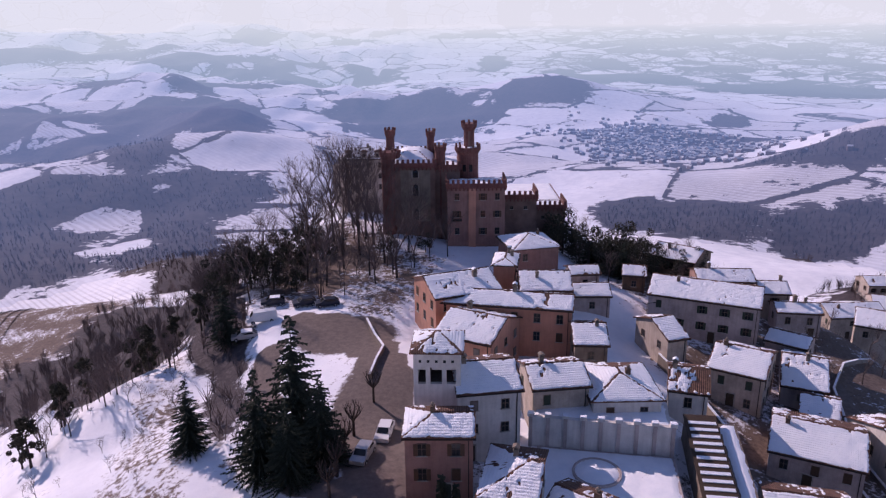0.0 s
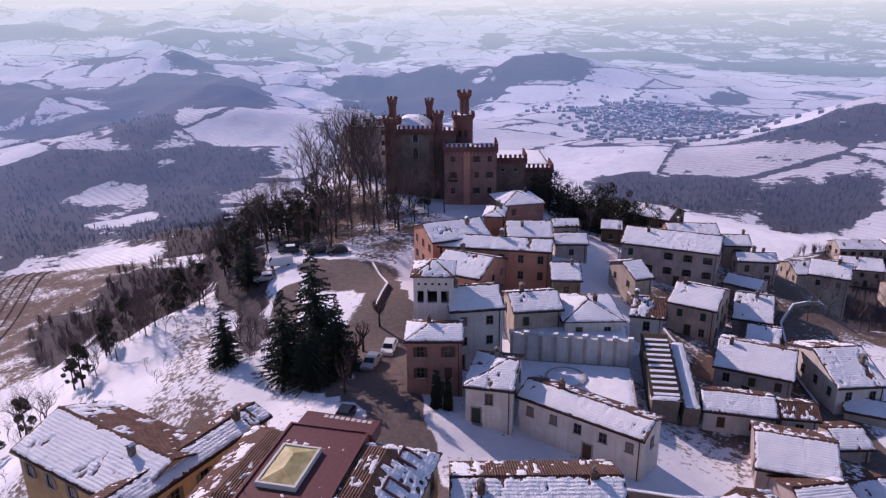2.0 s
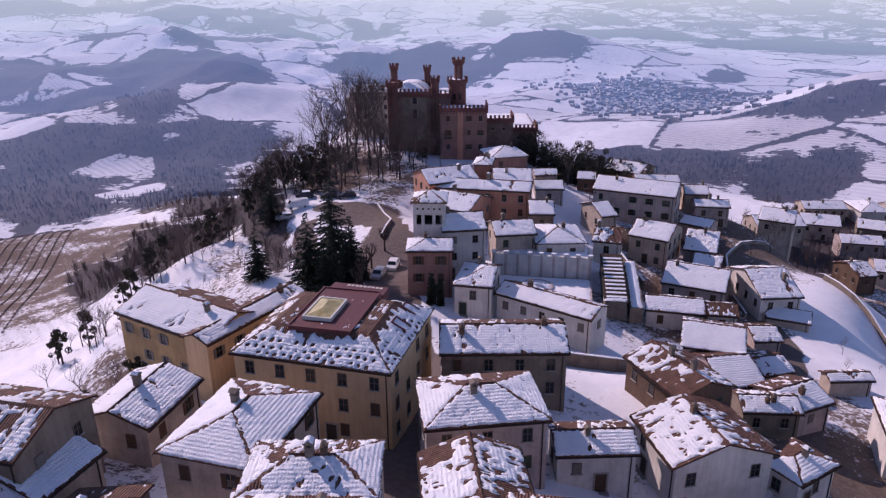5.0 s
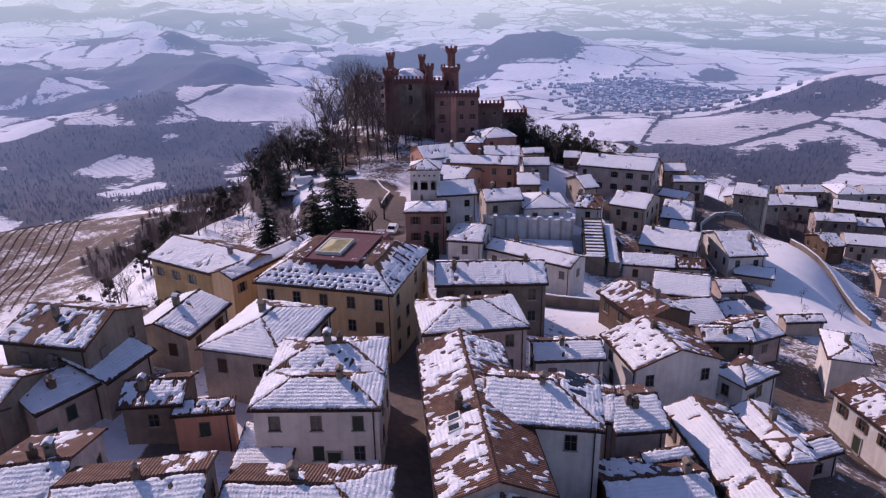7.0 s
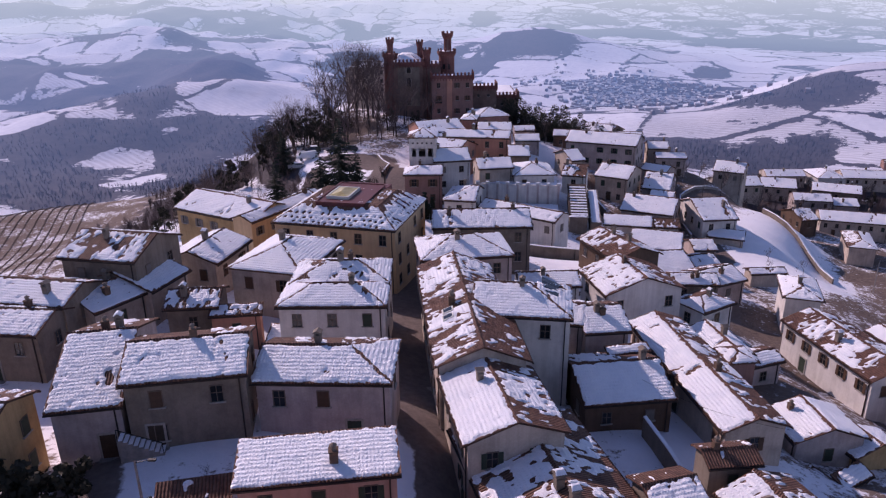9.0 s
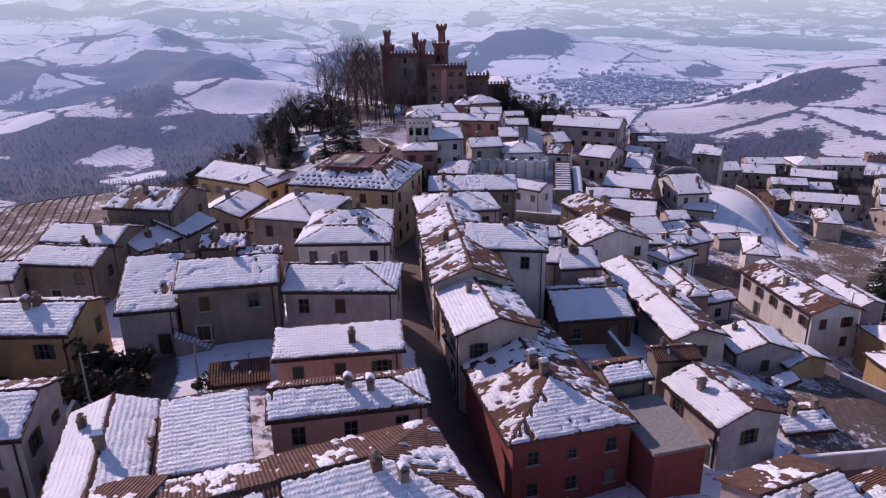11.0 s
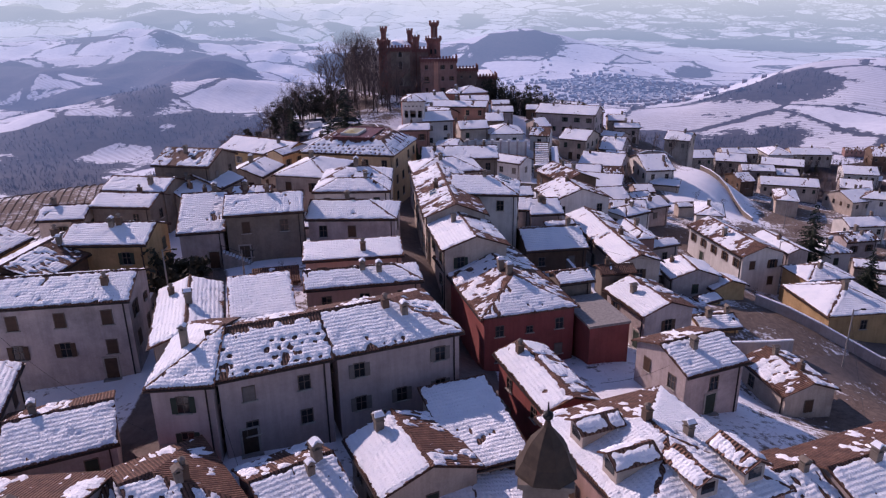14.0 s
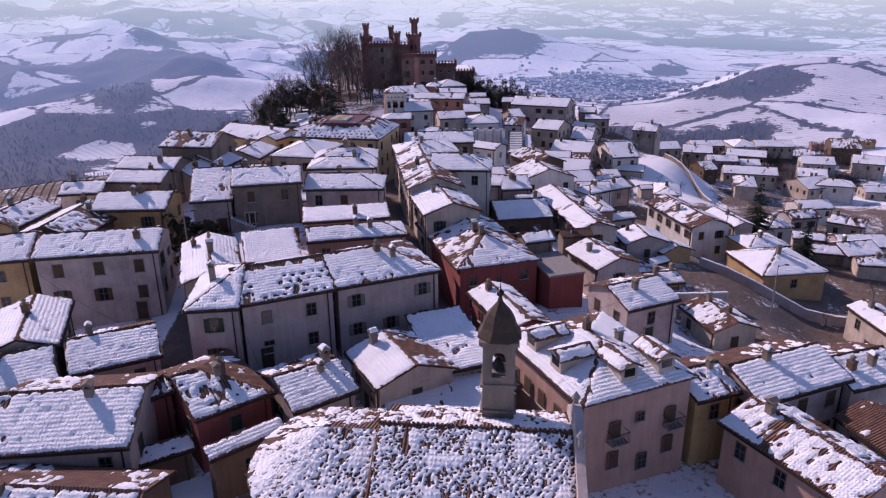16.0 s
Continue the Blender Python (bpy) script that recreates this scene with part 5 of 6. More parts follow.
for q in range(4):
    arch = Shape()
    for i in range(8):  # arch over the bell opening
        a0, a1 = math.pi * i / 8, math.pi * (i + 1) / 8
        v = [(0.45 * math.cos(k), y, 2.4 + 0.45 * math.sin(k)) for y in (-1.03, -0.8) for k in (a0, a1)] + [(0.45 * math.cos(k), y, 3.25) for y in (-1.03, -0.8) for k in (a0, a1)]
        arch.add(v, [(0, 1, 5, 4), (2, 6, 7, 3), (0, 2, 3, 1)])
    part("arch", arch, WALLS["stone"][0], belfry, m=pose(0, 0, 0, 0, 0, 90 * q))
    part("parapet", Shape().box(-0.45, -1.03, 0.7, 0.45, -0.85, 1.15), WALLS["stone"][0], belfry, m=pose(0, 0, 0, 0, 0, 90 * q))
part("bell", Shape().ring(0, 0, [(1.3, 0.42), (1.5, 0.36), (1.9, 0.26), (2.1, 0.1)], 12), iron, belfry)
part("dark_core", Shape().box(-0.5, -0.5, 0.7, 0.5, 0.5, 1.2), stone_mat, belfry)
dome = part("dome", Shape().ring(0, 0, [(3.62, 1.55), (3.75, 1.5), (4.2, 1.2), (4.7, 1.02), (5.1, 0.8), (5.5, 0.45), (5.8, 0.2), (6.1, 0.12)], 8, a0=22.5, a1=382.5), wood_dark, tower, "dark weathered dome")
part("finial", Shape().ring(0, 0, [(6.1, 0.08), (6.25, 0.24), (6.45, 0.24), (6.6, 0.05), (7.0, 0.03)], 10), iron, dome)

# ---------------------------------------------------------------- single buildings with a form of their own
# white loggia tower beside the road
lg = thing("loggia_tower", pose(-0.9, 73.2, -2.4, 0, 0, -3), "white plastered tower with a row of arched loggia openings", "tower")
gl = float(height(-1, 72)) - 1.5 + 2.4
w = Shape().box(-2.6, -2.8, gl, 2.6, 2.8, -3.9).box(-2.6, -2.8, -1.9, 2.6, 2.8, -0.1)
for x in (-2.6, -1.25, 0.55, 2.1):
    w.box(x, -2.8, -3.9, x + 0.5, -2.3, -1.9)
w.box(-2.6, 2.3, -3.9, 2.6, 2.8, -1.9).box(-2.6, -2.3, -3.9, -2.2, 2.3, -1.9).box(2.2, -2.3, -3.9, 2.6, 2.3, -1.9)
part("wall", w, WALLS["white"][0], lg)
part("loggia_floor", Shape().box(-2.2, -2.3, -3.9, 2.2, 2.3, -3.85), asphalt, lg)
for x in (-1.45, 0.1, 1.6):
    part("loggia_arch", Shape().box(x - 0.7, -2.6, -2.25, x + 0.7, -2.4, -1.9), WALLS["white"][0], lg)
for i in range(5):
    part("vent", Shape().box(-2 + i * 0.9, -2.84, -1.3, -1.7 + i * 0.9, -2.78, -1.0), glass_mat, lg)
r, sn = Shape(), Shape()
l_, d_ = 3.0, 3.2
for i, poly in enumerate(([(-l_, -d_, 0), (l_, -d_, 0), (0, 0, 1.4)], [(l_, -d_, 0), (l_, d_, 0), (0, 0, 1.4)], [(l_, d_, 0), (-l_, d_, 0), (0, 0, 1.4)], [(-l_, d_, 0), (-l_, -d_, 0), (0, 0, 1.4)])):
    k = len(r.v)
    r.slab(poly, 0.15)
    uvp = slope_uv(poly)
    r.uv[k:] = uvp + uvp
    snow_slope(sn, poly, (0.55, 0.9, 0.4, 0.5)[i], i + 3.3, 0.25)
rf = part("roof", r, tile_mat, lg)
part("snow_cover", sn, snow_roof, rf, smooth=True)

# walled garden with a round bed, below the white terrace wall
gz = float(height(17, 66))
garden_wall = thing("garden_wall", pose(18.1, 73.3, -12.9, 0, 0, -10), "white garden wall with pilasters and crenels", "wall")
gw = Shape().box(-8.4, -0.3, -6, 8.4, 0.3, 0)
part("wall_body", gw, WALLS["white"][0], garden_wall)
for i in range(9):
    x = -8.2 + i * 2.05
    part("pilaster", Shape().box(x - 0.22, -0.45, -6, x + 0.22, -0.3, 0.05), WALLS["grey"][0], garden_wall)
    part("crenel", Shape().box(x - 0.4, -0.35, 0, x + 0.4, 0.35, 0.4), WALLS["white"][0], garden_wall)
    part("snow_cap", Shape().box(x - 0.36, -0.31, 0.4, x + 0.36, 0.31, 0.5), snow_loose, garden_wall)
terr = thing("roof_terrace", pose(18.6, 76.4, -13.2, 0, 0, -10), "snow-covered terrace behind a white parapet", "terrace")
part("slab", Shape().box(-8.2, -2.7, -5, 8.2, 2.9, -0.2), WALLS["white"][0], terr)
flat_snow(terr, -8.0, -2.6, 8.0, 2.8, -0.2, 6)
lawn = thing("garden_terrace", pose(17.2, 67.4, -16.6, 0, 0, -10), "flat snow-covered garden with a round flower bed", "garden")
part("retaining_wall", Shape().box(-7.5, -5.4, -5, 8.4, 5.6, -0.1), WALLS["grey"][0], lawn)
flat_snow(lawn, -7.4, -5.3, 8.3, 5.5, -0.1, 8)
part("flower_bed", Shape().ring(-0.6, 0.8, [(0.0, 2.75), (0.32, 2.75), (0.34, 2.5), (0.2, 2.45)], 24), WALLS["grey"][0], lawn, "round grey stone kerb")
part("bed_snow", Shape().ring(-0.6, 0.8, [(0.2, 2.48), (0.27, 2.4), (0.36, 0.6), (0.37, 0.05)], 24), snow_loose, lawn, smooth=True)

# dark lean-to with battens, beside the garden
lean = thing("battened_roof", pose(29.6, 69.2, -15.0, 11, 0, -8), "dark felt roof with snowy battens on a long shed", "shed")
part("deck", Shape().box(-1.9, -7.2, -0.15, 1.9, 6.8, 0), wood_dark, lean)
part("wall", Shape().box(-1.7, -7, -4, 1.7, 6.6, -0.15), WALLS["stone"][0], lean)
for i in range(11):
    part("snow_strip", Shape().box(-1.5, -6.4 + i * 1.15, 0, 1.7, -5.95 + i * 1.15, 0.1), snow_loose, lean)
flat_snow(lean, -2.0, -7.3, 1.9, -6.4, 0.02, 2)
walk2 = thing("snowy_passage", pose(32.8, 68.5, -16.0, 11, 0, -8), "long narrow snow-covered lean-to roof", "shed")
part("deck", Shape().box(-1.0, -7, -3, 1.0, 7, -0.1), WALLS["stone"][0], walk2)
flat_snow(walk2, -1.0, -7, 1.0, 7, -0.1, 12)

# terrace box with the golden skylight, set in the yellow house's roof
top = thing("roof_deck", pose(-10.1, 28.8, -1.58, 0, 0, -13), "dark red sheet-metal roof deck with golden skylight", "roof deck")
part("deck", Shape().box(-3.4, -4.9, -3.0, 3.3, 5.0, 0), red_sheet, top)
part("deck_edge", Shape().box(-3.5, -5.0, 0, 3.4, -4.8, 0.12).box(-3.5, 4.9, 0, 3.4, 5.1, 0.12).box(-3.5, -4.8, 0, -3.3, 4.9, 0.12).box(3.2, -4.8, 0, 3.4, 4.9, 0.12), red_sheet, top)
sk = part("skylight_frame", Shape().box(-2.6, -3.2, 0, 0.6, -3.0, 0.4).box(-2.6, 1.6, 0, 0.6, 1.8, 0.4).box(-2.6, -3.0, 0, -2.4, 1.6, 0.4).box(0.4, -3.0, 0, 0.6, 1.6, 0.4), white_metal, top)
part("skylight_glass", Shape().add([(-2.4, -3.0, 0.3), (0.4, -3.0, 0.3), (0.4, 1.6, 0.3), (-2.4, 1.6, 0.3), (-1.0, -1.6, 0.75), (-1.0, 0.2, 0.75)], [(0, 1, 4), (1, 2, 5, 4), (2, 3, 5), (3, 0, 4, 5)]), gold_mat, sk, "golden tinted skylight glass")
mast = part("aerial", Shape().tube((-3, -4, 0), (-3, -4, 2.6), 0.03, 0.02).tube((-3.5, -4, 2.3), (-2.5, -4, 2.3), 0.015, 0.015).tube((-3.4, -4, 2.0), (-2.6, -4, 2.0), 0.015, 0.015), iron, top)

lower = thing("roof_terrace", pose(-8.6, 35.5, -2.25, 0, 0, -15), "dark red sheet-metal flat roof with pale painted bars", "roof deck")
part("deck", Shape().box(-3.4, -1.0, -1.2, 3.4, 1.2, 0), red_sheet, lower)
for i in range(9):
    part("painted_bar", Shape().box(-1.6 + i * 0.5, 0.55, 0.004, -1.25 + i * 0.5, 0.95, 0.02), white_metal, lower)
for x, y, z, turn in ((-3.3, 27.2, -2.75, -15), (-2.4, 31.0, -2.75, -15)):
    hatch = thing("roof_hatch", pose(x, y, z, 0, 28, turn), "red-framed roof hatch half filled with snow", "roof hatch", "roof hatches")
    part("frame", Shape().box(-0.9, -0.8, -0.4, 0.9, -0.6, 0.25).box(-0.9, 0.6, -0.4, 0.9, 0.8, 0.25).box(-0.9, -0.6, -0.4, -0.7, 0.6, 0.25), red_sheet, hatch)
    part("snow_fill", Shape().box(-0.6, -0.58, -0.3, 0.85, 0.58, 0.12), snow_loose, hatch)

# solar panels and roof windows on the street house
sp = thing("solar_panels", pose(12.6, -2.4, -2.55, 0, 22, -9), "row of dark solar panels on a roof", "solar panels")
for i in range(3):
    part("panel", Shape().box(-0.9, -1.6 + i * 1.1, 0, 0.9, -0.6 + i * 1.1, 0.06), solar_mat, sp)

# bare concrete deck beside the red house
deck = thing("flat_roof", pose(18.9, -31.6, -9.2, 0, 0, 14), "bare grey concrete flat roof on red walls", "flat roof")
part("slab", Shape().box(-2.3, -3.7, -0.25, 2.3, 3.7, 0), stone_mat, deck)
part("wall", Shape().box(-2.2, -3.6, -8, 2.2, 3.6, -0.25), WALLS["red"][0], deck)

# ---------------------------------------------------------------- trees
def bare_tree_shape(seed, hgt, spread=0.34, levels=5, low=False):
    rng = random.Random(seed)
    trunk, crown = Shape(), Shape()

    def grow(p, d, ln, r, lev):
        q = p + d * ln
        (trunk if lev == 0 else crown).tube(p, q, r, r * 0.72, 5 if lev < 2 else 3)
        if lev >= levels:
            return
        n = 3 if lev < 2 else rng.choice((2, 3))
        if low:
            n = 2 if lev else 3
        for i in range(n):
            a = rng.uniform(0, 6.283)
            side = Vector((math.cos(a), math.sin(a), rng.uniform(0.0, 0.5)))
            nd = (d * rng.uniform(0.75, 1.1) + side * rng.uniform(0.35, 0.8) * (spread / 0.34) + Vector((0, 0, 0.12))).normalized()
            grow(q - d * ln * rng.uniform(0, 0.25 if lev else 0.1), nd, ln * rng.uniform(0.62, 0.86), r * 0.62, lev + 1)

    grow(Vector((0, 0, -0.4)), Vector((rng.uniform(-0.06, 0.06), rng.uniform(-0.06, 0.06), 1)).normalized(), hgt * 0.3, hgt * 0.013, 0)
    return trunk, crown


def conifer_shape(seed, hgt, radius):
    rng = random.Random(seed)
    trunk = Shape().tube((0, 0, -0.5), (0, 0, hgt * 0.95), hgt * 0.016, 0.03, 6)
    crown = Shape()
    z = hgt * 0.06
    while z < hgt:
        k = 1 - z / hgt
        n = max(4, int(13 * k) + 3)
        for i in range(n):
            a = rng.uniform(0, 6.283)
            ln = radius * (k ** 0.85) * rng.uniform(0.65, 1.1) + 0.15
            droop = rng.uniform(0.1, 0.38)
            d = Vector((math.cos(a), math.sin(a), 0))
            s = Vector((-d.y, d.x, 0))
            m_ = max(3, int(ln / 0.4))
            for j in range(m_):
                u = (j + 0.6) / m_
                c_ = d * (ln * u) + Vector((0, 0, z - ln * u * droop + rng.uniform(-0.12, 0.12)))
                wd = 0.55 * (1.25 - u) * rng.uniform(0.6, 1.2) * min(1.3, 0.4 + ln / 3)
                for sd in (-1, 1):
                    tip = c_ + s * sd * wd + d * 0.25 + Vector((0, 0, -rng.uniform(0.1, 0.4)))
                    crown.add([c_ - d * 0.28, c_ + d * 0.3, tip], [(0, 1, 2)])
        z += hgt * 0.022 + 0.12
    return trunk, crown


def leafy_shape(seed, hgt, rx, n=1500):
    """An evergreen broadleaf or ivy-clad crown: many small leaves in clumps."""
    rng = random.Random(seed)
    trunk = Shape().tube((0, 0, -0.5), (0, 0, hgt * 0.7), hgt * 0.03, hgt * 0.012, 6)
    crown = Shape()
    clumps = [(Vector((rng.gauss(0, rx * 0.5), rng.gauss(0, rx * 0.5), hgt * rng.uniform(0.3, 0.95))), rng.uniform(0.35, 0.8) * rx * 0.6) for _ in range(16)]
    for _ in range(n):
        c_, r = rng.choice(clumps)
        d = Vector((rng.gauss(0, 1), rng.gauss(0, 1), rng.gauss(0, 1))).normalized()
        p = c_ + d * r * rng.uniform(0.7, 1.05)
        a = Vector((rng.gauss(0, 1), rng.gauss(0, 1), rng.gauss(0, 1))).normalized() * 0.22
        b_ = a.cross(d).normalized() * 0.16
        crown.add([p - a, p + b_, p + a, p - b_], [(0, 1, 2, 3)])
    return trunk, crown


def tree(name, shapes, mats, m, label, category="tree", group=""):
    ob = thing(name, m, label, category, group)
    part("trunk", shapes[0], mats[0], ob)
    part("crown", shapes[1], mats[1], ob)
    return ob


def on_ground(x, y, turn=0, s=1.0, dz=0.0):
    return pose(x, y, float(height(x, y)) + dz, 0, 0, turn) @ Matrix.Diagonal((s, s, s, 1))


def plant(first, x, y, turn, s):
    ob = copy_thing(first, pose(x, y, float(height(x, y)), 0, 0, turn))
    ob.scale = (s, s, s)
    return ob


rng = random.Random(4)
# tall bare trees on the castle hill
kinds = [tree("bare_tree", bare_tree_shape(sd, 19, 0.36, 6), (bark, twig_mat), on_ground(x, y, 0, s), "tall leafless tree on the castle hill", group="castle trees")
         for sd, x, y, s in ((1, -17.5, 139, 1.15), (2, -22, 145, 1.2), (3, -12, 134, 1.0), (5, -26.5, 138, 1.0))]
for x, y, s in ((-20, 133, 1.0), (-24.5, 150, 1.25), (-19, 152, 1.2), (-15, 143, 1.05), (-10, 128, 0.7), (-13, 124, 0.65), (-29, 146, 0.95), (-22.5, 126, 0.9), (-6, 131, 0.6),
                (-27, 131, 0.9), (-17, 147, 1.2), (0.5, 136, 0.55), (-7.5, 139, 0.75), (-31, 155, 1.0), (-14.5, 128, 0.85), (22, 190, 0.7), (-3, 134, 0.5)):
    plant(rng.choice(kinds), x, y, rng.uniform(0, 360), s)
# scrub and young trees over the castle hill and the slope
scrub = [tree("young_tree", bare_tree_shape(sd, 7, 0.5, 5), (bark, twig_mat), on_ground(x, y), "leafless young tree and brush on the hill", group="hill scrub") for sd, x, y in ((41, -30, 124), (42, -9, 126))]
for i in range(95):
    a = rng.uniform(0, 1)
    x, y = (rng.uniform(-40, -6), rng.uniform(122, 165)) if a < 0.55 else (rng.uniform(-60, -36), rng.uniform(85, 150)) if a < 0.8 else (rng.uniform(24, 62), rng.uniform(132, 175))
    plant(rng.choice(scrub), x, y, rng.uniform(0, 360), rng.uniform(0.6, 1.3))
for i in range(30):
    plant(rng.choice(kinds), rng.uniform(-46, -7), rng.uniform(118, 168), rng.uniform(0, 360), rng.uniform(0.4, 0.85))
# dark evergreens by the castle and behind the orange house
pine = tree("evergreen_tree", leafy_shape(8, 10, 4.2, 2200), (bark, ivy_mat), on_ground(-31, 136), "dark round evergreen tree beside the castle", group="evergreens")
for x, y, s in ((-28, 125, 0.6), (-38, 130, 0.9), (-34, 145, 0.8), (-42, 122, 0.7), (29, 146, 0.85), (33, 150, 0.8), (37, 143, 0.7), (26, 150, 0.95), (41, 139, 0.8), (30, 141, 0.9), (34, 138, 0.8), (23.5, 146, 0.8), (38, 146, 1.1), (-36, 140, 0.7), (-33, 128, 0.75), (-30, 150, 0.8), (-26, 143, 0.6), (-44, 131, 0.8), (-40, 140, 0.85), (45, 146, 0.75), (49, 140, 0.7), (38, 152, 0.8), (54, 147, 0.7), (44, 155, 0.8), (60, 142, 0.6), (168, 170, 0.62), (163, 184, 0.55), (130, 172, 0.4), (-11, 137, 0.5), (-4, 139, 0.4)):
    plant(pine, x, y, rng.uniform(0, 360), s)
fir = tree("fir_tree", conifer_shape(3, 17.5, 6.0), (bark, needle_mat), on_ground(-17.5, 73), "tall dark fir above the road", group="firs")
plant(fir, -21.0, 69.0, 80, 0.75)
plant(fir, -17, 66.0, 140, 0.6)
plant(fir, -14.0, 69.0, 200, 0.66)
plant(fir, -31.5, 76, 30, 0.55)
plant(fir, 72, 4, 130, 0.5)
plant(fir, 71.5, 21, 20, 0.78)
plant(fir, 31, 143, 50, 0.55)
plant(fir, 36, 136, 50, 0.45)
plant(fir, -36.5, 108, 90, 0.6)
# cypresses before the brick house
cyp = tree("cypress", conifer_shape(6, 5.2, 0.55), (bark, needle_mat), on_ground(-0.6, 59.2), "slim dark cypress against the house wall", group="cypresses")
plant(cyp, 0.8, 59.0, 40, 0.85)
# trees down the left-hand slope
slope_kinds = [tree("bare_tree", bare_tree_shape(sd, 9, 0.4), (bark, twig_mat), on_ground(x, y), "bare deciduous tree on the snowy slope", group="slope trees")
               for sd, x, y in ((11, -40, 112), (12, -44, 104), (13, -52, 96))]
for i in range(70):
    k = rng.random()
    x, y = -38 - 30 * k + rng.gauss(0, 4), 150 - 75 * k + rng.gauss(0, 9)
    plant(rng.choice(slope_kinds), x, y, rng.uniform(0, 360), rng.uniform(0.55, 1.25))
for x, y, s in ((-52, 76, 0.5), (-47, 70, 0.45), (-57, 68, 0.5), (-42, 42, 0.8), (-46, 48, 0.9), (-50, 30, 0.9), (-55, 55, 0.8), (-44, 22, 0.7), (-48, 15, 0.8), (-52, 40, 1.0),
                (60, 100, 0.7), (68, 104, 0.8), (75, 110, 0.9), (64, 112, 0.8), (80, 122, 0.9), (90, 128, 1), (66, 62, 0.4), (70, 56, 0.4), (63, 55, 0.35), (100, 135, 1), (75, -12, 0.5), (60, -24, 0.45), (22, 68, 0.25)):
    plant(rng.choice(slope_kinds), x, y, rng.uniform(0, 360), s)
for i in range(34):  # brush on the slope below the long house, and garden trees on the sunny side
    x, y = (rng.uniform(-62, -43), rng.uniform(0, 62)) if i < 22 else (rng.uniform(62, 120), rng.uniform(-40, 60))
    plant(rng.choice(scrub), x, y, rng.uniform(0, 360), rng.uniform(0.4, 0.95) if i < 22 else rng.uniform(0.3, 0.55))
for i in range(70):  # low brush along the snowy bank under the road and among the gardens
    x, y = (rng.uniform(-60, -36), rng.uniform(62, 106)) if i < 48 else (rng.uniform(50, 105), rng.uniform(-60, 60))
    plant(rng.choice(scrub), x, y, rng.uniform(0, 360), rng.uniform(0.18, 0.5))
for i in range(46):  # leafless trees behind the village, where the hill falls away
    plant(rng.choice(slope_kinds), rng.uniform(45, 165), rng.uniform(135, 195) - 0.1 * i, rng.uniform(0, 360), rng.uniform(0.6, 1.15))
ivy = tree("ivy_clad_tree", leafy_shape(21, 8, 1.7, 1300), (bark, ivy_mat), on_ground(-50, 108), "dark ivy-clad tree on the slope", group="ivy trees")
for i in range(15):
    k = (i + rng.random()) / 15
    plant(ivy, -41 - 31 * k + rng.gauss(0, 2.5), 132 - 58 * k + rng.gauss(0, 4), rng.uniform(0, 360), rng.uniform(0.55, 1.05))
# pollarded street trees
pol = Shape().tube((0, 0, -0.3), (0, 0, 2.2), 0.2, 0.16, 6)
pc = Shape()
for i in range(9):
    a = i * 0.7
    k = Vector((math.cos(a) * 0.9, math.sin(a) * 0.9, 3.2 + 0.2 * (i % 3)))
    pc.tube((0, 0, 2.1), k, 0.12, 0.08, 4)
    for j in range(5):
        pc.tube(k, k + Vector((math.cos(a + j) * 0.4, math.sin(a + j) * 0.4, 0.8 + 0.1 * j)), 0.035, 0.015, 3)
pollard = tree("pollarded_tree", (pol, pc), (bark, bark), on_ground(-11.4, 76), "pollarded leafless street tree by the road", group="street trees")
for x, y in ((-11.8, 71), (-12, 66), (-9.6, 83), (-12.2, 62)):
    plant(pollard, x, y, x * 40, 1.0)
for x, y, s in ((-20.9, -29.1, 0.32), (-14.7, -25.5, 0.2)):  # bare garden trees in the snowy yard
    plant(slope_kinds[0], x, y, x * 20, s)
# shrubs in the courts
bush = tree("evergreen_shrub", leafy_shape(31, 3.2, 1.5, 700), (bark, ivy_mat), on_ground(-23.5, -27), "dark evergreen shrub in a courtyard", "shrub", "shrubs")
for x, y, s in ((-25, -31, 1.3), (-26, -27.5, 1.35), (-17.5, -29.2, 0.45), (-38, 22, 1.2), (-41, 30, 1.1), (-36, 36, 0.9), (60, 20, 0.9), (57, 18, 0.9), (78, 8, 1.0), (70, -30, 0.8), (86, 20, 1.0)):
    plant(bush, x, y, x * 30, s)


# far woods: one joined thicket of leafless trees
def thicket(name, spots, seed, hgt, label, material):
    rng_ = random.Random(seed)
    verts, faces = [], []
    for x, y in spots:
        z = float(height(x, y)) - 0.3
        hh = hgt * rng_.uniform(0.6, 1.25)
        for k in range(22):
            a, lean_ = rng_.uniform(0, 6.283), rng_.uniform(0.05, 0.3)
            zb = z + hh * (0.0 if k < 2 else rng_.uniform(0.15, 0.6))
            bx, by = x + rng_.gauss(0, 0.2), y + rng_.gauss(0, 0.2)
            tx, ty, tz = bx + math.cos(a) * hh * lean_, by + math.sin(a) * hh * lean_, zb + hh * rng_.uniform(0.3, 0.5) if k > 1 else z + hh
            wd = hh * (0.01 if k < 2 else 0.009)
            o = len(verts)
            verts += [(bx - wd, by, zb), (bx + wd, by + wd * 0.4, zb), (tx, ty, tz)]
            faces.append((o, o + 1, o + 2))
    ob = new(name, mesh_of(name, verts, faces, material))
    return tagged(ob, label, "woods", kind="stuff")


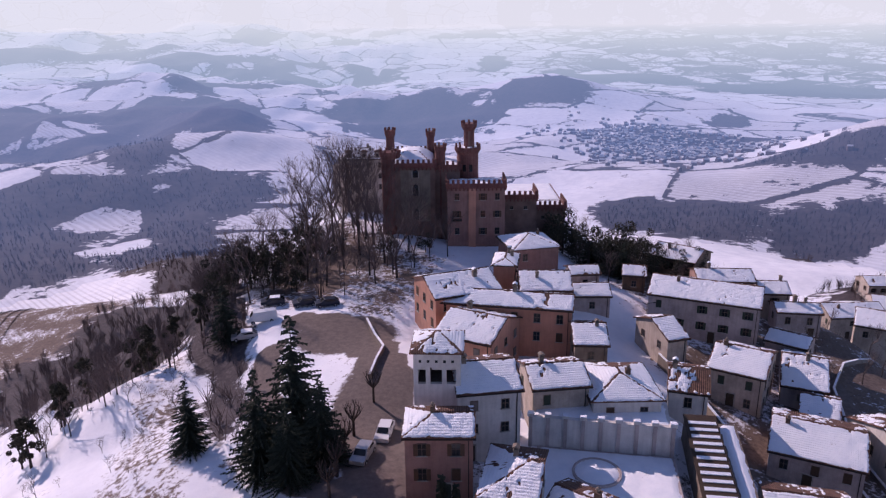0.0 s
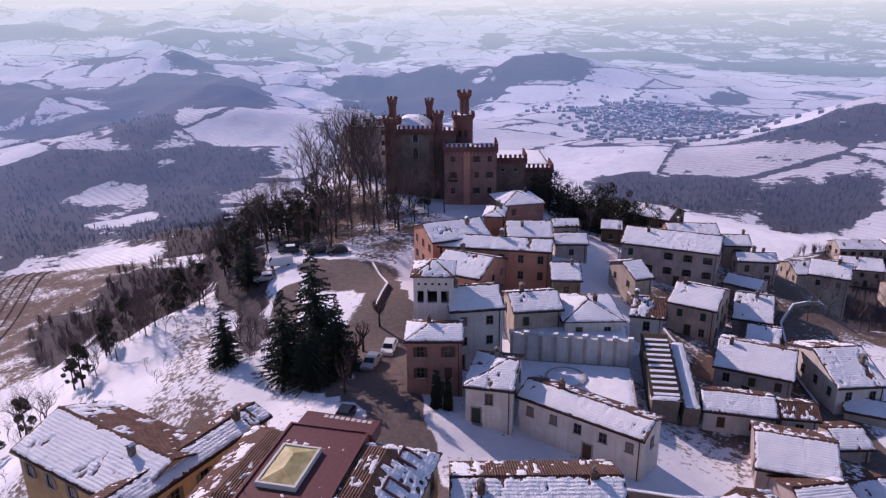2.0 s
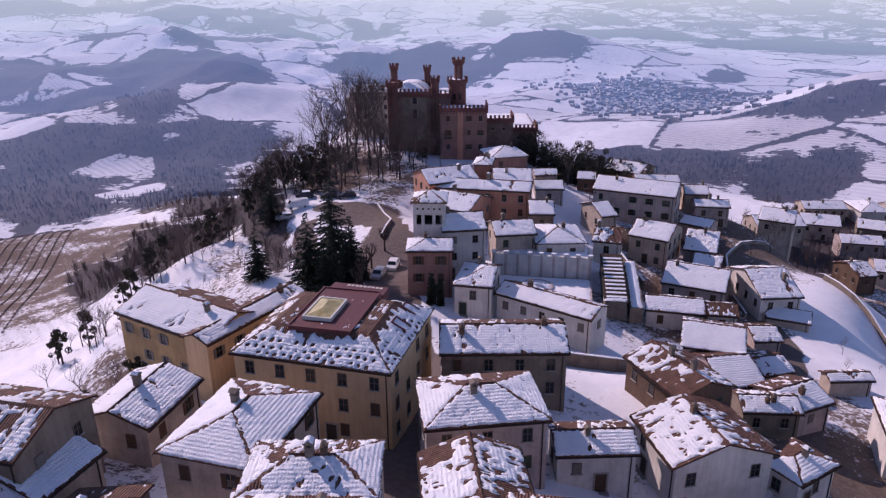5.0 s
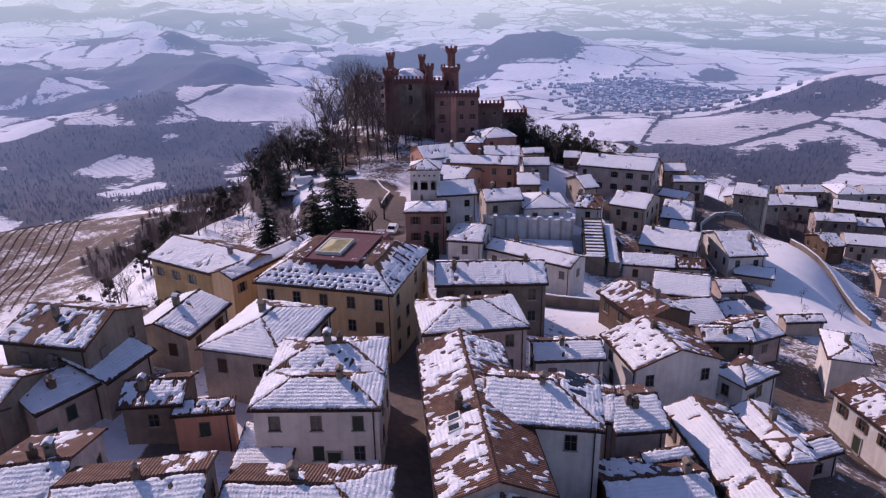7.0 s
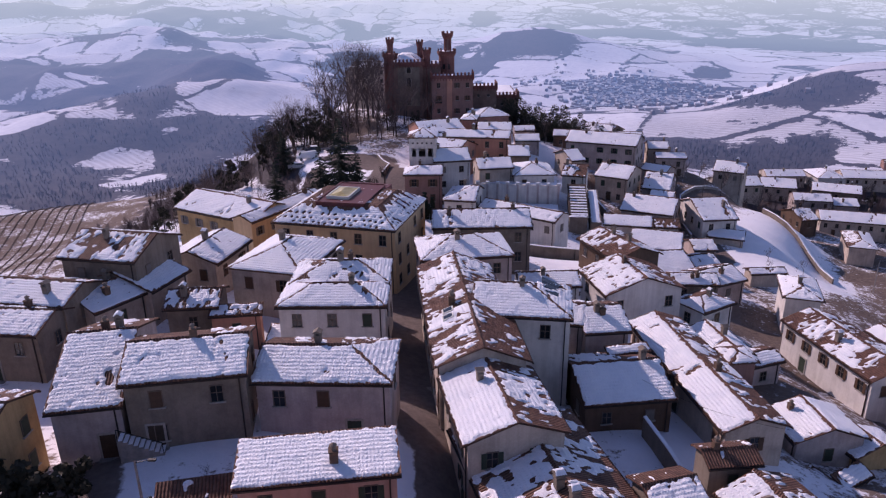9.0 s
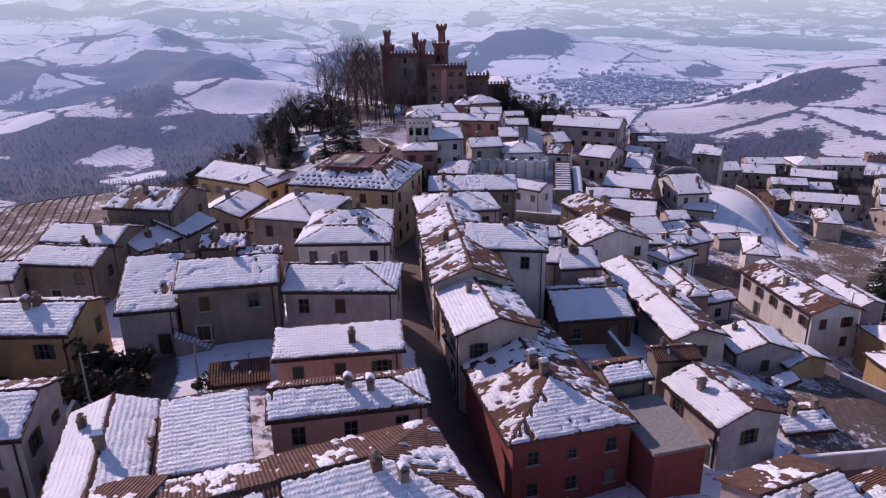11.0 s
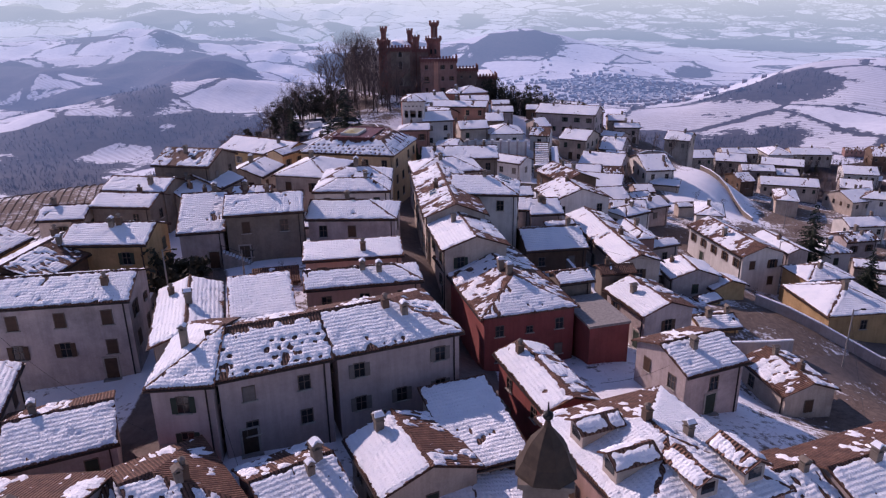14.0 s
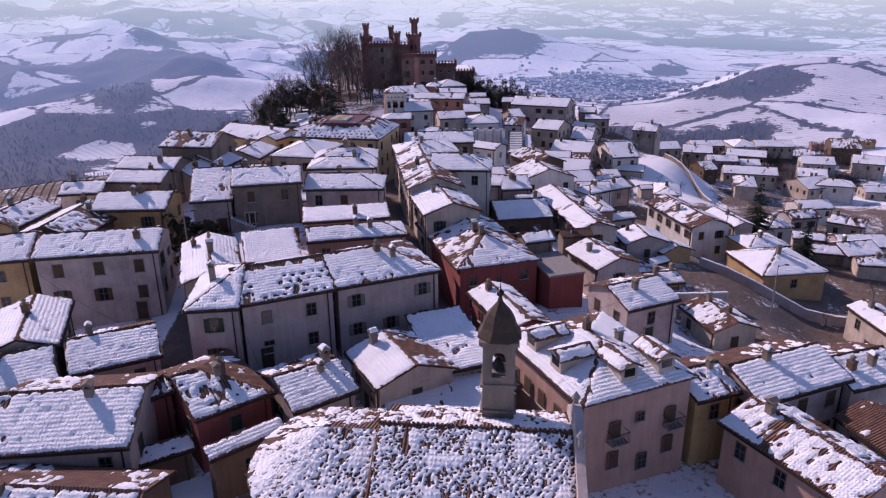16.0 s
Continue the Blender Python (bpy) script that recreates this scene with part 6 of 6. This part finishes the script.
rs = np.random.RandomState(5)
spots = []
xs_, ys_ = rs.uniform(-560, 620, 60000), rs.uniform(60, 1000, 60000)
wd_, _, _, pv_ = cover(xs_, ys_)
rr_ = np.hypot(xs_, ys_)
ok = (wd_ > 0.5) & (np.abs(np.arctan2(xs_, ys_ + 60)) < 0.72) & (rs.uniform(0, 1, 60000) < np.clip(1.2 - rr_ / 1000, 0.25, 1))
spots = list(zip(xs_[ok].tolist(), ys_[ok].tolist()))[:9000]
near_s = [p for p in spots if math.hypot(*p) < 480]
far_s = [p for p in spots if math.hypot(*p) >= 480]
far_twigs = plain("far_woods_hazed", (0.1, 0.08, 0.085), 1.0)
# haze painted over the twig colour as emission
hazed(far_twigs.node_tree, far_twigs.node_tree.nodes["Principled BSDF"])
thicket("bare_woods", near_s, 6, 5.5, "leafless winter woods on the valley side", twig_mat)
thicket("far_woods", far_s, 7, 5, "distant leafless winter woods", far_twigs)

# the small town in the valley, too far to tell its houses apart
town = Shape()
for i in range(900):
    x, y = rng.gauss(325, 62), rng.gauss(1090, 130)
    z = float(height(x, y))
    a, w_, l_ = rng.uniform(0, 3.14), rng.uniform(1.8, 3), rng.uniform(2.2, 4.6)
    c_, s_ = math.cos(a), math.sin(a)
    v = [(x + u * c_ - q * s_, y + u * s_ + q * c_, z + k) for k in (-1, 3.4) for u, q in ((-l_, -w_), (l_, -w_), (l_, w_), (-l_, w_))]
    v += [(x - l_ * c_, y - l_ * s_, z + 4.8), (x + l_ * c_, y + l_ * s_, z + 4.8)]
    town.add(v, [(0, 1, 5, 4), (1, 2, 6, 5), (2, 3, 7, 6), (3, 0, 4, 7), (4, 5, 9, 8), (6, 7, 8, 9), (5, 6, 9), (7, 4, 8)])
town_roof = plain("town_roofs_hazed", (0.5, 0.5, 0.53))
# roofs, and walls below, carry the same painted emission haze
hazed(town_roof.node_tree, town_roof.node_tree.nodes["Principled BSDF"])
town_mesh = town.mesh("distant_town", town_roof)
town_wall = plain("town_walls_hazed", (0.2, 0.14, 0.13))
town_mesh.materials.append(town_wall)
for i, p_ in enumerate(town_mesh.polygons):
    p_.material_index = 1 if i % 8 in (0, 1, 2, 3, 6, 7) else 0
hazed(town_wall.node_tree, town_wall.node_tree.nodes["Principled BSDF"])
tagged(new("distant_town", town_mesh), "hazy valley town of small snow-roofed houses", "town", kind="stuff")

# vineyard posts on the slope to the left
vines = Shape()
for i in range(26):
    for j in range(70):
        x, y = -110 - 3.2 * i - j * 0.9, 120 + j * 2.6 - i * 1.2
        z = float(height(x, y))
        vines.add([(x - 0.06, y, z), (x + 0.06, y, z), (x + 0.12, y + 0.9, z + 0.6), (x - 0.1, y - 0.8, z + 0.55)], [(0, 1, 2, 3)])
tagged(new("vineyard_rows", vines.mesh("vineyard_rows", vine_mat)), "rows of bare vines in a snowy vineyard", "vineyard", kind="stuff")


# ---------------------------------------------------------------- cars
def car(x, y, turn, paint, colour, van=False, snowy=False):
    z = float(height(x, y)) + 0.02
    c_ = thing("van" if van else "car", pose(x, y, z, 0, 0, turn), f"{colour} parked {'van' if van else 'hatchback car'} on the road", "van" if van else "car", "parked cars")
    prof = [(-2.1, 0.35), (-2.1, 0.85), (-1.2, 1.0), (-0.5, 1.5), (1.3, 1.52), (2.0, 1.0), (2.1, 0.9), (2.1, 0.35)]
    if van:
        prof = [(-2.5, 0.4), (-2.5, 1.05), (-1.9, 1.2), (-1.3, 2.0), (2.4, 2.1), (2.5, 1.9), (2.5, 0.4)]
    n = len(prof)
    b_ = Shape()
    ws = [0.88 if zz < 1.2 else 0.72 for _, zz in prof]
    b_.add([(-w_, x_, z_) for (x_, z_), w_ in zip(prof, ws)] + [(w_, x_, z_) for (x_, z_), w_ in zip(prof, ws)],
           [tuple(range(n)), tuple(reversed(range(n, 2 * n)))] + [(i, (i + 1) % n, (i + 1) % n + n, i + n) for i in range(n)])
    body = part("body", b_, paint, c_)
    glass = Shape()
    if van:
        glass.add([(-0.72, -1.86, 1.25), (0.72, -1.86, 1.25), (0.66, -1.34, 1.93), (-0.66, -1.34, 1.93)], [(0, 1, 2, 3)])
        glass.v = [(a, y_ - 0.03, z_ + 0.01) for a, y_, z_ in glass.v]
    else:
        glass.add([(-0.7, -1.16, 1.05), (0.7, -1.16, 1.05), (0.64, -0.54, 1.48), (-0.64, -0.54, 1.48)], [(0, 1, 2, 3)])
        glass.add([(-0.66, 1.36, 1.49), (0.66, 1.36, 1.49), (0.7, 1.95, 1.06), (-0.7, 1.95, 1.06)], [(0, 1, 2, 3)])
        glass.v = [(a, y_ + (-0.03 if y_ < 0 else 0.03), z_ + 0.01) for a, y_, z_ in glass.v]
        for sx in (-1, 1):
            glass.add([(sx * 0.83, -0.9, 1.1), (sx * 0.83, 1.5, 1.1), (sx * 0.76, 1.2, 1.42), (sx * 0.76, -0.5, 1.42)], [(0, 1, 2, 3)])
    for i in range(0, len(glass.v), 4):
        part("window", Shape().add(glass.v[i:i + 4], [(0, 1, 2, 3)]), glass_mat, body)
    for sx in (-1, 1):
        for sy in (-1.35, 1.35):
            wh = Shape().ring(0, 0, [(-0.1, 0.3), (-0.08, 0.32), (0.08, 0.32), (0.1, 0.3)], 14)
            w_ = part("wheel", wh, tyre_mat, c_, m=pose(sx * 0.82, sy * (1.15 if van else 1), 0.32, 0, 90, 0))
            part("rim", Shape().ring(0, 0, [(-0.11, 0.18), (0.11, 0.18)], 10), car_silver, w_)
        part("headlight", Shape().box(sx * 0.65 - 0.15, -2.13 - (0.4 if van else 0), 0.7, sx * 0.65 + 0.15, -2.05 - (0.4 if van else 0), 0.85), white_metal, body)
    if snowy:
        part("snow_cover", Shape().box(-0.7, -0.5, 1.5, 0.7, 1.25, 1.6), snow_loose, body)
    return c_


car(-7.6, 75.6, -8, car_white, "white")
car(-9.6, 70.0, -14, car_silver, "silver grey")
car(-31.3, 111.5, -70, car_white, "white", van=True)
car(-33.2, 107.2, -75, car_silver, "snow-dusted silver", snowy=True)
car(-30.8, 118, -80, car_dark, "dark", snowy=True)
car(-25, 117, -70, car_dark, "dark blue")
car(-20.8, 116, -75, car_dark, "dark")
car(-11.5, 56, -12, car_dark, "dark")

# a flag by the house corner
fl = thing("flag", on_ground(-13.5, 46), "small tricolour flag on a pole", "flag")
part("pole", Shape().tube((0, 0, -2), (0, 0, 5.2), 0.05, 0.03, 6), iron, fl)
for i, (nm, cl) in enumerate((("green", (0.0, 0.16, 0.05)), ("white", (0.7, 0.7, 0.7)), ("red", (0.5, 0.02, 0.02)))):
    part("stripe", Shape().box(0.05 + i * 0.35, -0.02, 4.0 - i * 0.15, 0.4 + i * 0.35, 0.02, 5.0 - i * 0.15), plain("flag_" + nm, cl, 0.8, 0, 0.1), fl)


# ---------------------------------------------------------------- details of single houses
def placed(home, m):
    return home.matrix_basis.inverted() @ m


def dormer(home, x, y, z, turn, depth=2.6):
    """A small gabled dormer; local -y looks out."""
    m = placed(home, pose(x, y, z, 0, 0, turn) @ Matrix.Diagonal((1.35, 1.2, 1.25, 1)))
    ob = part("dormer", Shape().box(-0.55, 0, -0.6, 0.55, depth, 0.55).add([(-0.55, 0, 0.55), (0.55, 0, 0.55), (0, 0, 0.9)], [(0, 1, 2)]), WALLS["cream"][0], home, m=m)
    rf, sn = Shape(), Shape()
    for poly in ([(-0.8, depth, 0.5), (-0.8, -0.25, 0.5), (0, -0.25, 0.98), (0, depth, 0.98)], [(0.8, -0.25, 0.5), (0.8, depth, 0.5), (0, depth, 0.98), (0, -0.25, 0.98)]):
        k = len(rf.v)
        rf.slab(poly, 0.1)
        uvp = slope_uv(poly)
        rf.uv[k:] = uvp + uvp
        snow_slope(sn, poly, 0.85, x + poly[0][0], 0.15)
    part("dormer_roof", rf, tile_mat, ob)
    part("dormer_snow", sn, snow_roof, ob, smooth=True)
    part("pane", Shape().box(-0.35, -0.03, -0.15, 0.35, 0.02, 0.4), glass_mat, ob)


def balcony(home, x, y, z, turn, w=1.5):
    m = placed(home, pose(x, y, z, 0, 0, turn))
    ob = part("balcony", Shape().box(-w / 2, -0.8, -0.1, w / 2, 0.02, 0), stone_mat, home, m=m)
    rl = Shape().box(-w / 2, -0.8, 0.9, w / 2, -0.76, 0.94).box(-w / 2, -0.8, 0.9, -w / 2 + 0.04, 0, 0.94).box(w / 2 - 0.04, -0.8, 0.9, w / 2, 0, 0.94)
    n = int(w / 0.12)
    for i in range(n + 1):
        rl.box(-w / 2 + i * w / n - 0.01, -0.79, 0, -w / 2 + i * w / n + 0.01, -0.77, 0.9)
    part("railing", rl, iron, ob)


for x, y in ((17.6, -65.4), (20.9, -64.2)):
    dormer(pink_house, x, y, -5.0, 20)
for x, y in ((12.4, -63.2), (11.1, -59.6)):
    dormer(pink_house, x, y, -5.0, -70)
pinv = pose(18.45, -66.1, 0, 0, 0, 20)  # middle of the front wall
for u, z, k, sh in ((-2.2, -9.6, 0, 1), (0.1, -8.7, 3, 0), (3.0, -9.6, 0, 1), (-2.2, -12.3, 0, 1), (3.0, -12.3, 0, 1), (0.6, -13.2, 1, 0)):
    q = placed(pink_house, pinv @ pose(u, 0, z))
    e = q.to_euler()
    put_window(pink_house, k, q.translation.x, q.translation.y, q.translation.z, math.degrees(e.z), sh)
for u, z in ((-2.2, -9.7), (3.0, -9.7)):
    q = pinv @ pose(u, -0.05, z)
    balcony(pink_house, q.translation.x, q.translation.y, q.translation.z, 20)
pside = pose(11.2, -62.6, 0, 0, 0, -70)
for u in (-3.5, -1.6, 0.6, 3.0):
    q = placed(pink_house, pside @ pose(u, 0, -8.9))
    put_window(pink_house, 0, q.translation.x, q.translation.y, q.translation.z, math.degrees(q.to_euler().z), 1)

# roof windows on the street house
for y in (-6.2, -7.6):
    rw = thing("roof_window", pose(2.5, y, -3.12, 0, -22, 5), "white-framed roof window in a tiled roof", "roof window", "roof windows")
    part("frame", Shape().box(-0.55, -0.45, -0.1, 0.55, 0.45, 0.12), white_metal, rw)
    part("pane", Shape().box(-0.42, -0.33, 0.12, 0.42, 0.33, 0.14), glass_mat, rw)

# the long house has a wooden gallery over the slope
m = placed(long_house, pose(-34.5, 39.0, -8.4, 0, 0, -31))
gal = part("gallery", Shape().box(-5.5, -1.3, -0.15, 4.5, 0, 0), wood_dark, long_house, m=m)
rail_ = Shape().box(-5.5, -1.3, 0.9, 4.5, -1.22, 1.0)
for i in range(26):
    rail_.box(-5.45 + i * 0.39, -1.28, 0, -5.4 + i * 0.39, -1.24, 0.9)
part("railing", rail_, wood_dark, gal)


# ---------------------------------------------------------------- walls, poles and wires
def wall_run(pts, hgt, label, material, t=0.35, snowy=True):
    ob = thing("garden_wall", pose(0, 0, 0), label, "wall", "garden walls")
    for (xa, ya), (xb, yb) in zip(pts, pts[1:]):
        n = max(1, int(math.hypot(xb - xa, yb - ya) / 4))
        for i in range(n):
            ax, ay = xa + (xb - xa) * i / n, ya + (yb - ya) * i / n
            bx, by = xa + (xb - xa) * (i + 1) / n, ya + (yb - ya) * (i + 1) / n
            za, zb = float(height(ax, ay)), float(height(bx, by))
            ln = math.hypot(bx - ax, by - ay)
            ox, oy = -(by - ay) / ln * t / 2, (bx - ax) / ln * t / 2

            def prism(lo_a, lo_b, hi_a, hi_b, k):
                v = []
                for (px, py, lo, hi) in ((ax, ay, lo_a, hi_a), (bx, by, lo_b, hi_b)):
                    v += [(px - ox * k, py - oy * k, lo), (px + ox * k, py + oy * k, lo), (px + ox * k, py + oy * k, hi), (px - ox * k, py - oy * k, hi)]
                return Shape().add(v, [(0, 1, 2, 3), (7, 6, 5, 4), (0, 4, 5, 1), (1, 5, 6, 2), (2, 6, 7, 3), (3, 7, 4, 0)])

            seg = part("wall_section", prism(za - 1.5, zb - 1.5, za + hgt, zb + hgt, 1), material, ob)
            if snowy:
                part("snow_cap", prism(za + hgt, zb + hgt, za + hgt + 0.12, zb + hgt + 0.12, 0.9), snow_loose, seg)
    return ob


wall_run([(55, 74), (56.5, 86), (61, 100), (68, 110), (76, 115)], 0.7, "curved stone wall along the lane", stone_mat)
wall_run([(51, 72), (52, 86), (57, 102), (64, 113)], 1.0, "low stone wall beside the lane", WALLS["stone"][0])
wall_run([(82, 66), (81, 80), (78, 92)], 1.2, "low stone wall above the snowy slope", WALLS["stone"][0])
wall_run([(-10.6, 88), (-9.4, 97), (-13, 108)], 0.8, "low snow-capped kerb wall by the road", WALLS["stone"][0])
wall_run([(33, 100), (36, 90), (38, 80)], 2.0, "stone wall between village gardens", WALLS["stone"][0])
wall_run([(46, -12), (52, -18), (58, -22), (66, -24)], 1.4, "grey wall with snow beside the road", WALLS["grey"][0])
wall_run([(-27, -30), (-27, -36)], 2.0, "courtyard wall with snow on top", WALLS["grey"][0])
wall_run([(30, -30), (36, -28), (44, -26)], 1.6, "grey courtyard wall between roofs", WALLS["grey"][0])
wall_run([(20, -12), (22, -20), (30, -22)], 2.0, "courtyard wall beside open sheds", WALLS["stone"][0])
wall_run([(14, 44), (24, 42), (34, 46)], 2.0, "stone yard wall between houses", WALLS["stone"][0])


def pole(x, y, top):
    z = float(height(x, y))
    ob = thing("utility_pole", pose(x, y, z), "slim grey utility pole with lamp arm", "utility pole", "poles")
    part("mast", Shape().tube((0, 0, -0.5), (0, 0, top), 0.11, 0.07, 8), stone_mat, ob)
    part("lamp", Shape().tube((0, 0, top - 0.2), (1.0, 0, top), 0.04, 0.03, 6).box(0.9, -0.12, top - 0.06, 1.4, 0.12, top + 0.06), iron, ob)


for x, y, h_ in ((50.5, -26, 7.5), (60, 10, 7), (88, 62, 7), (-24, -34, 8), (-18.1, -27.9, 4), (33, 108, 7)):
    pole(x, y, h_)

# stone stair from the yard up to the stone house
stair = thing("yard_stair", pose(-19.6, -21.7, float(height(-18.7, -21.7)), 0, 0, 10), "snowy open stone stair against the house wall", "stair")
for i in range(9):
    part("step", Shape().box(0.4 - i * 0.34, -0.55, -0.5, 0.74 - i * 0.34, 0.55, 0.18 * (i + 1)), stone_mat, stair)
    part("step_snow", Shape().box(0.42 - i * 0.34, -0.5, 0.18 * (i + 1), 0.72 - i * 0.34, 0.5, 0.18 * (i + 1) + 0.05), snow_loose, stair)
part("rail", Shape().tube((0.7, -0.52, 1.1), (-2.3, -0.52, 2.6), 0.03, 0.03, 6).tube((0.7, -0.52, 0.1), (0.7, -0.52, 1.1), 0.03, 0.03, 6).tube((-2.3, -0.52, 1.5), (-2.3, -0.52, 2.6), 0.03, 0.03, 6), iron, stair)


def wire(a, b_, sag):
    s = Shape()
    a, b_ = Vector(a), Vector(b_)
    last = None
    for i in range(13):
        k = i / 12
        p = a.lerp(b_, k) - Vector((0, 0, sag * 4 * k * (1 - k)))
        if last is not None:
            s.tube(last, p, 0.014, 0.014, 3)
        last = p
    ob = new("overhead_cable", s.mesh("overhead_cable", iron))
    return tagged(ob, "thin dark overhead cable between houses", "cable", "cables")


wire((-37, -42, -4.5), (-18.5, -56, -6.2), 1.0)
wire((-13, -56, -5.5), (-7, -68, -8.5), 0.6)
wire((31, -62, -9), (50.5, -26, -14), 1.2)
wire((15, -50, -7), (27, -40, -9.6), 0.8)
wire((20, -10, -8.5), (31, -16, -10), 0.7)
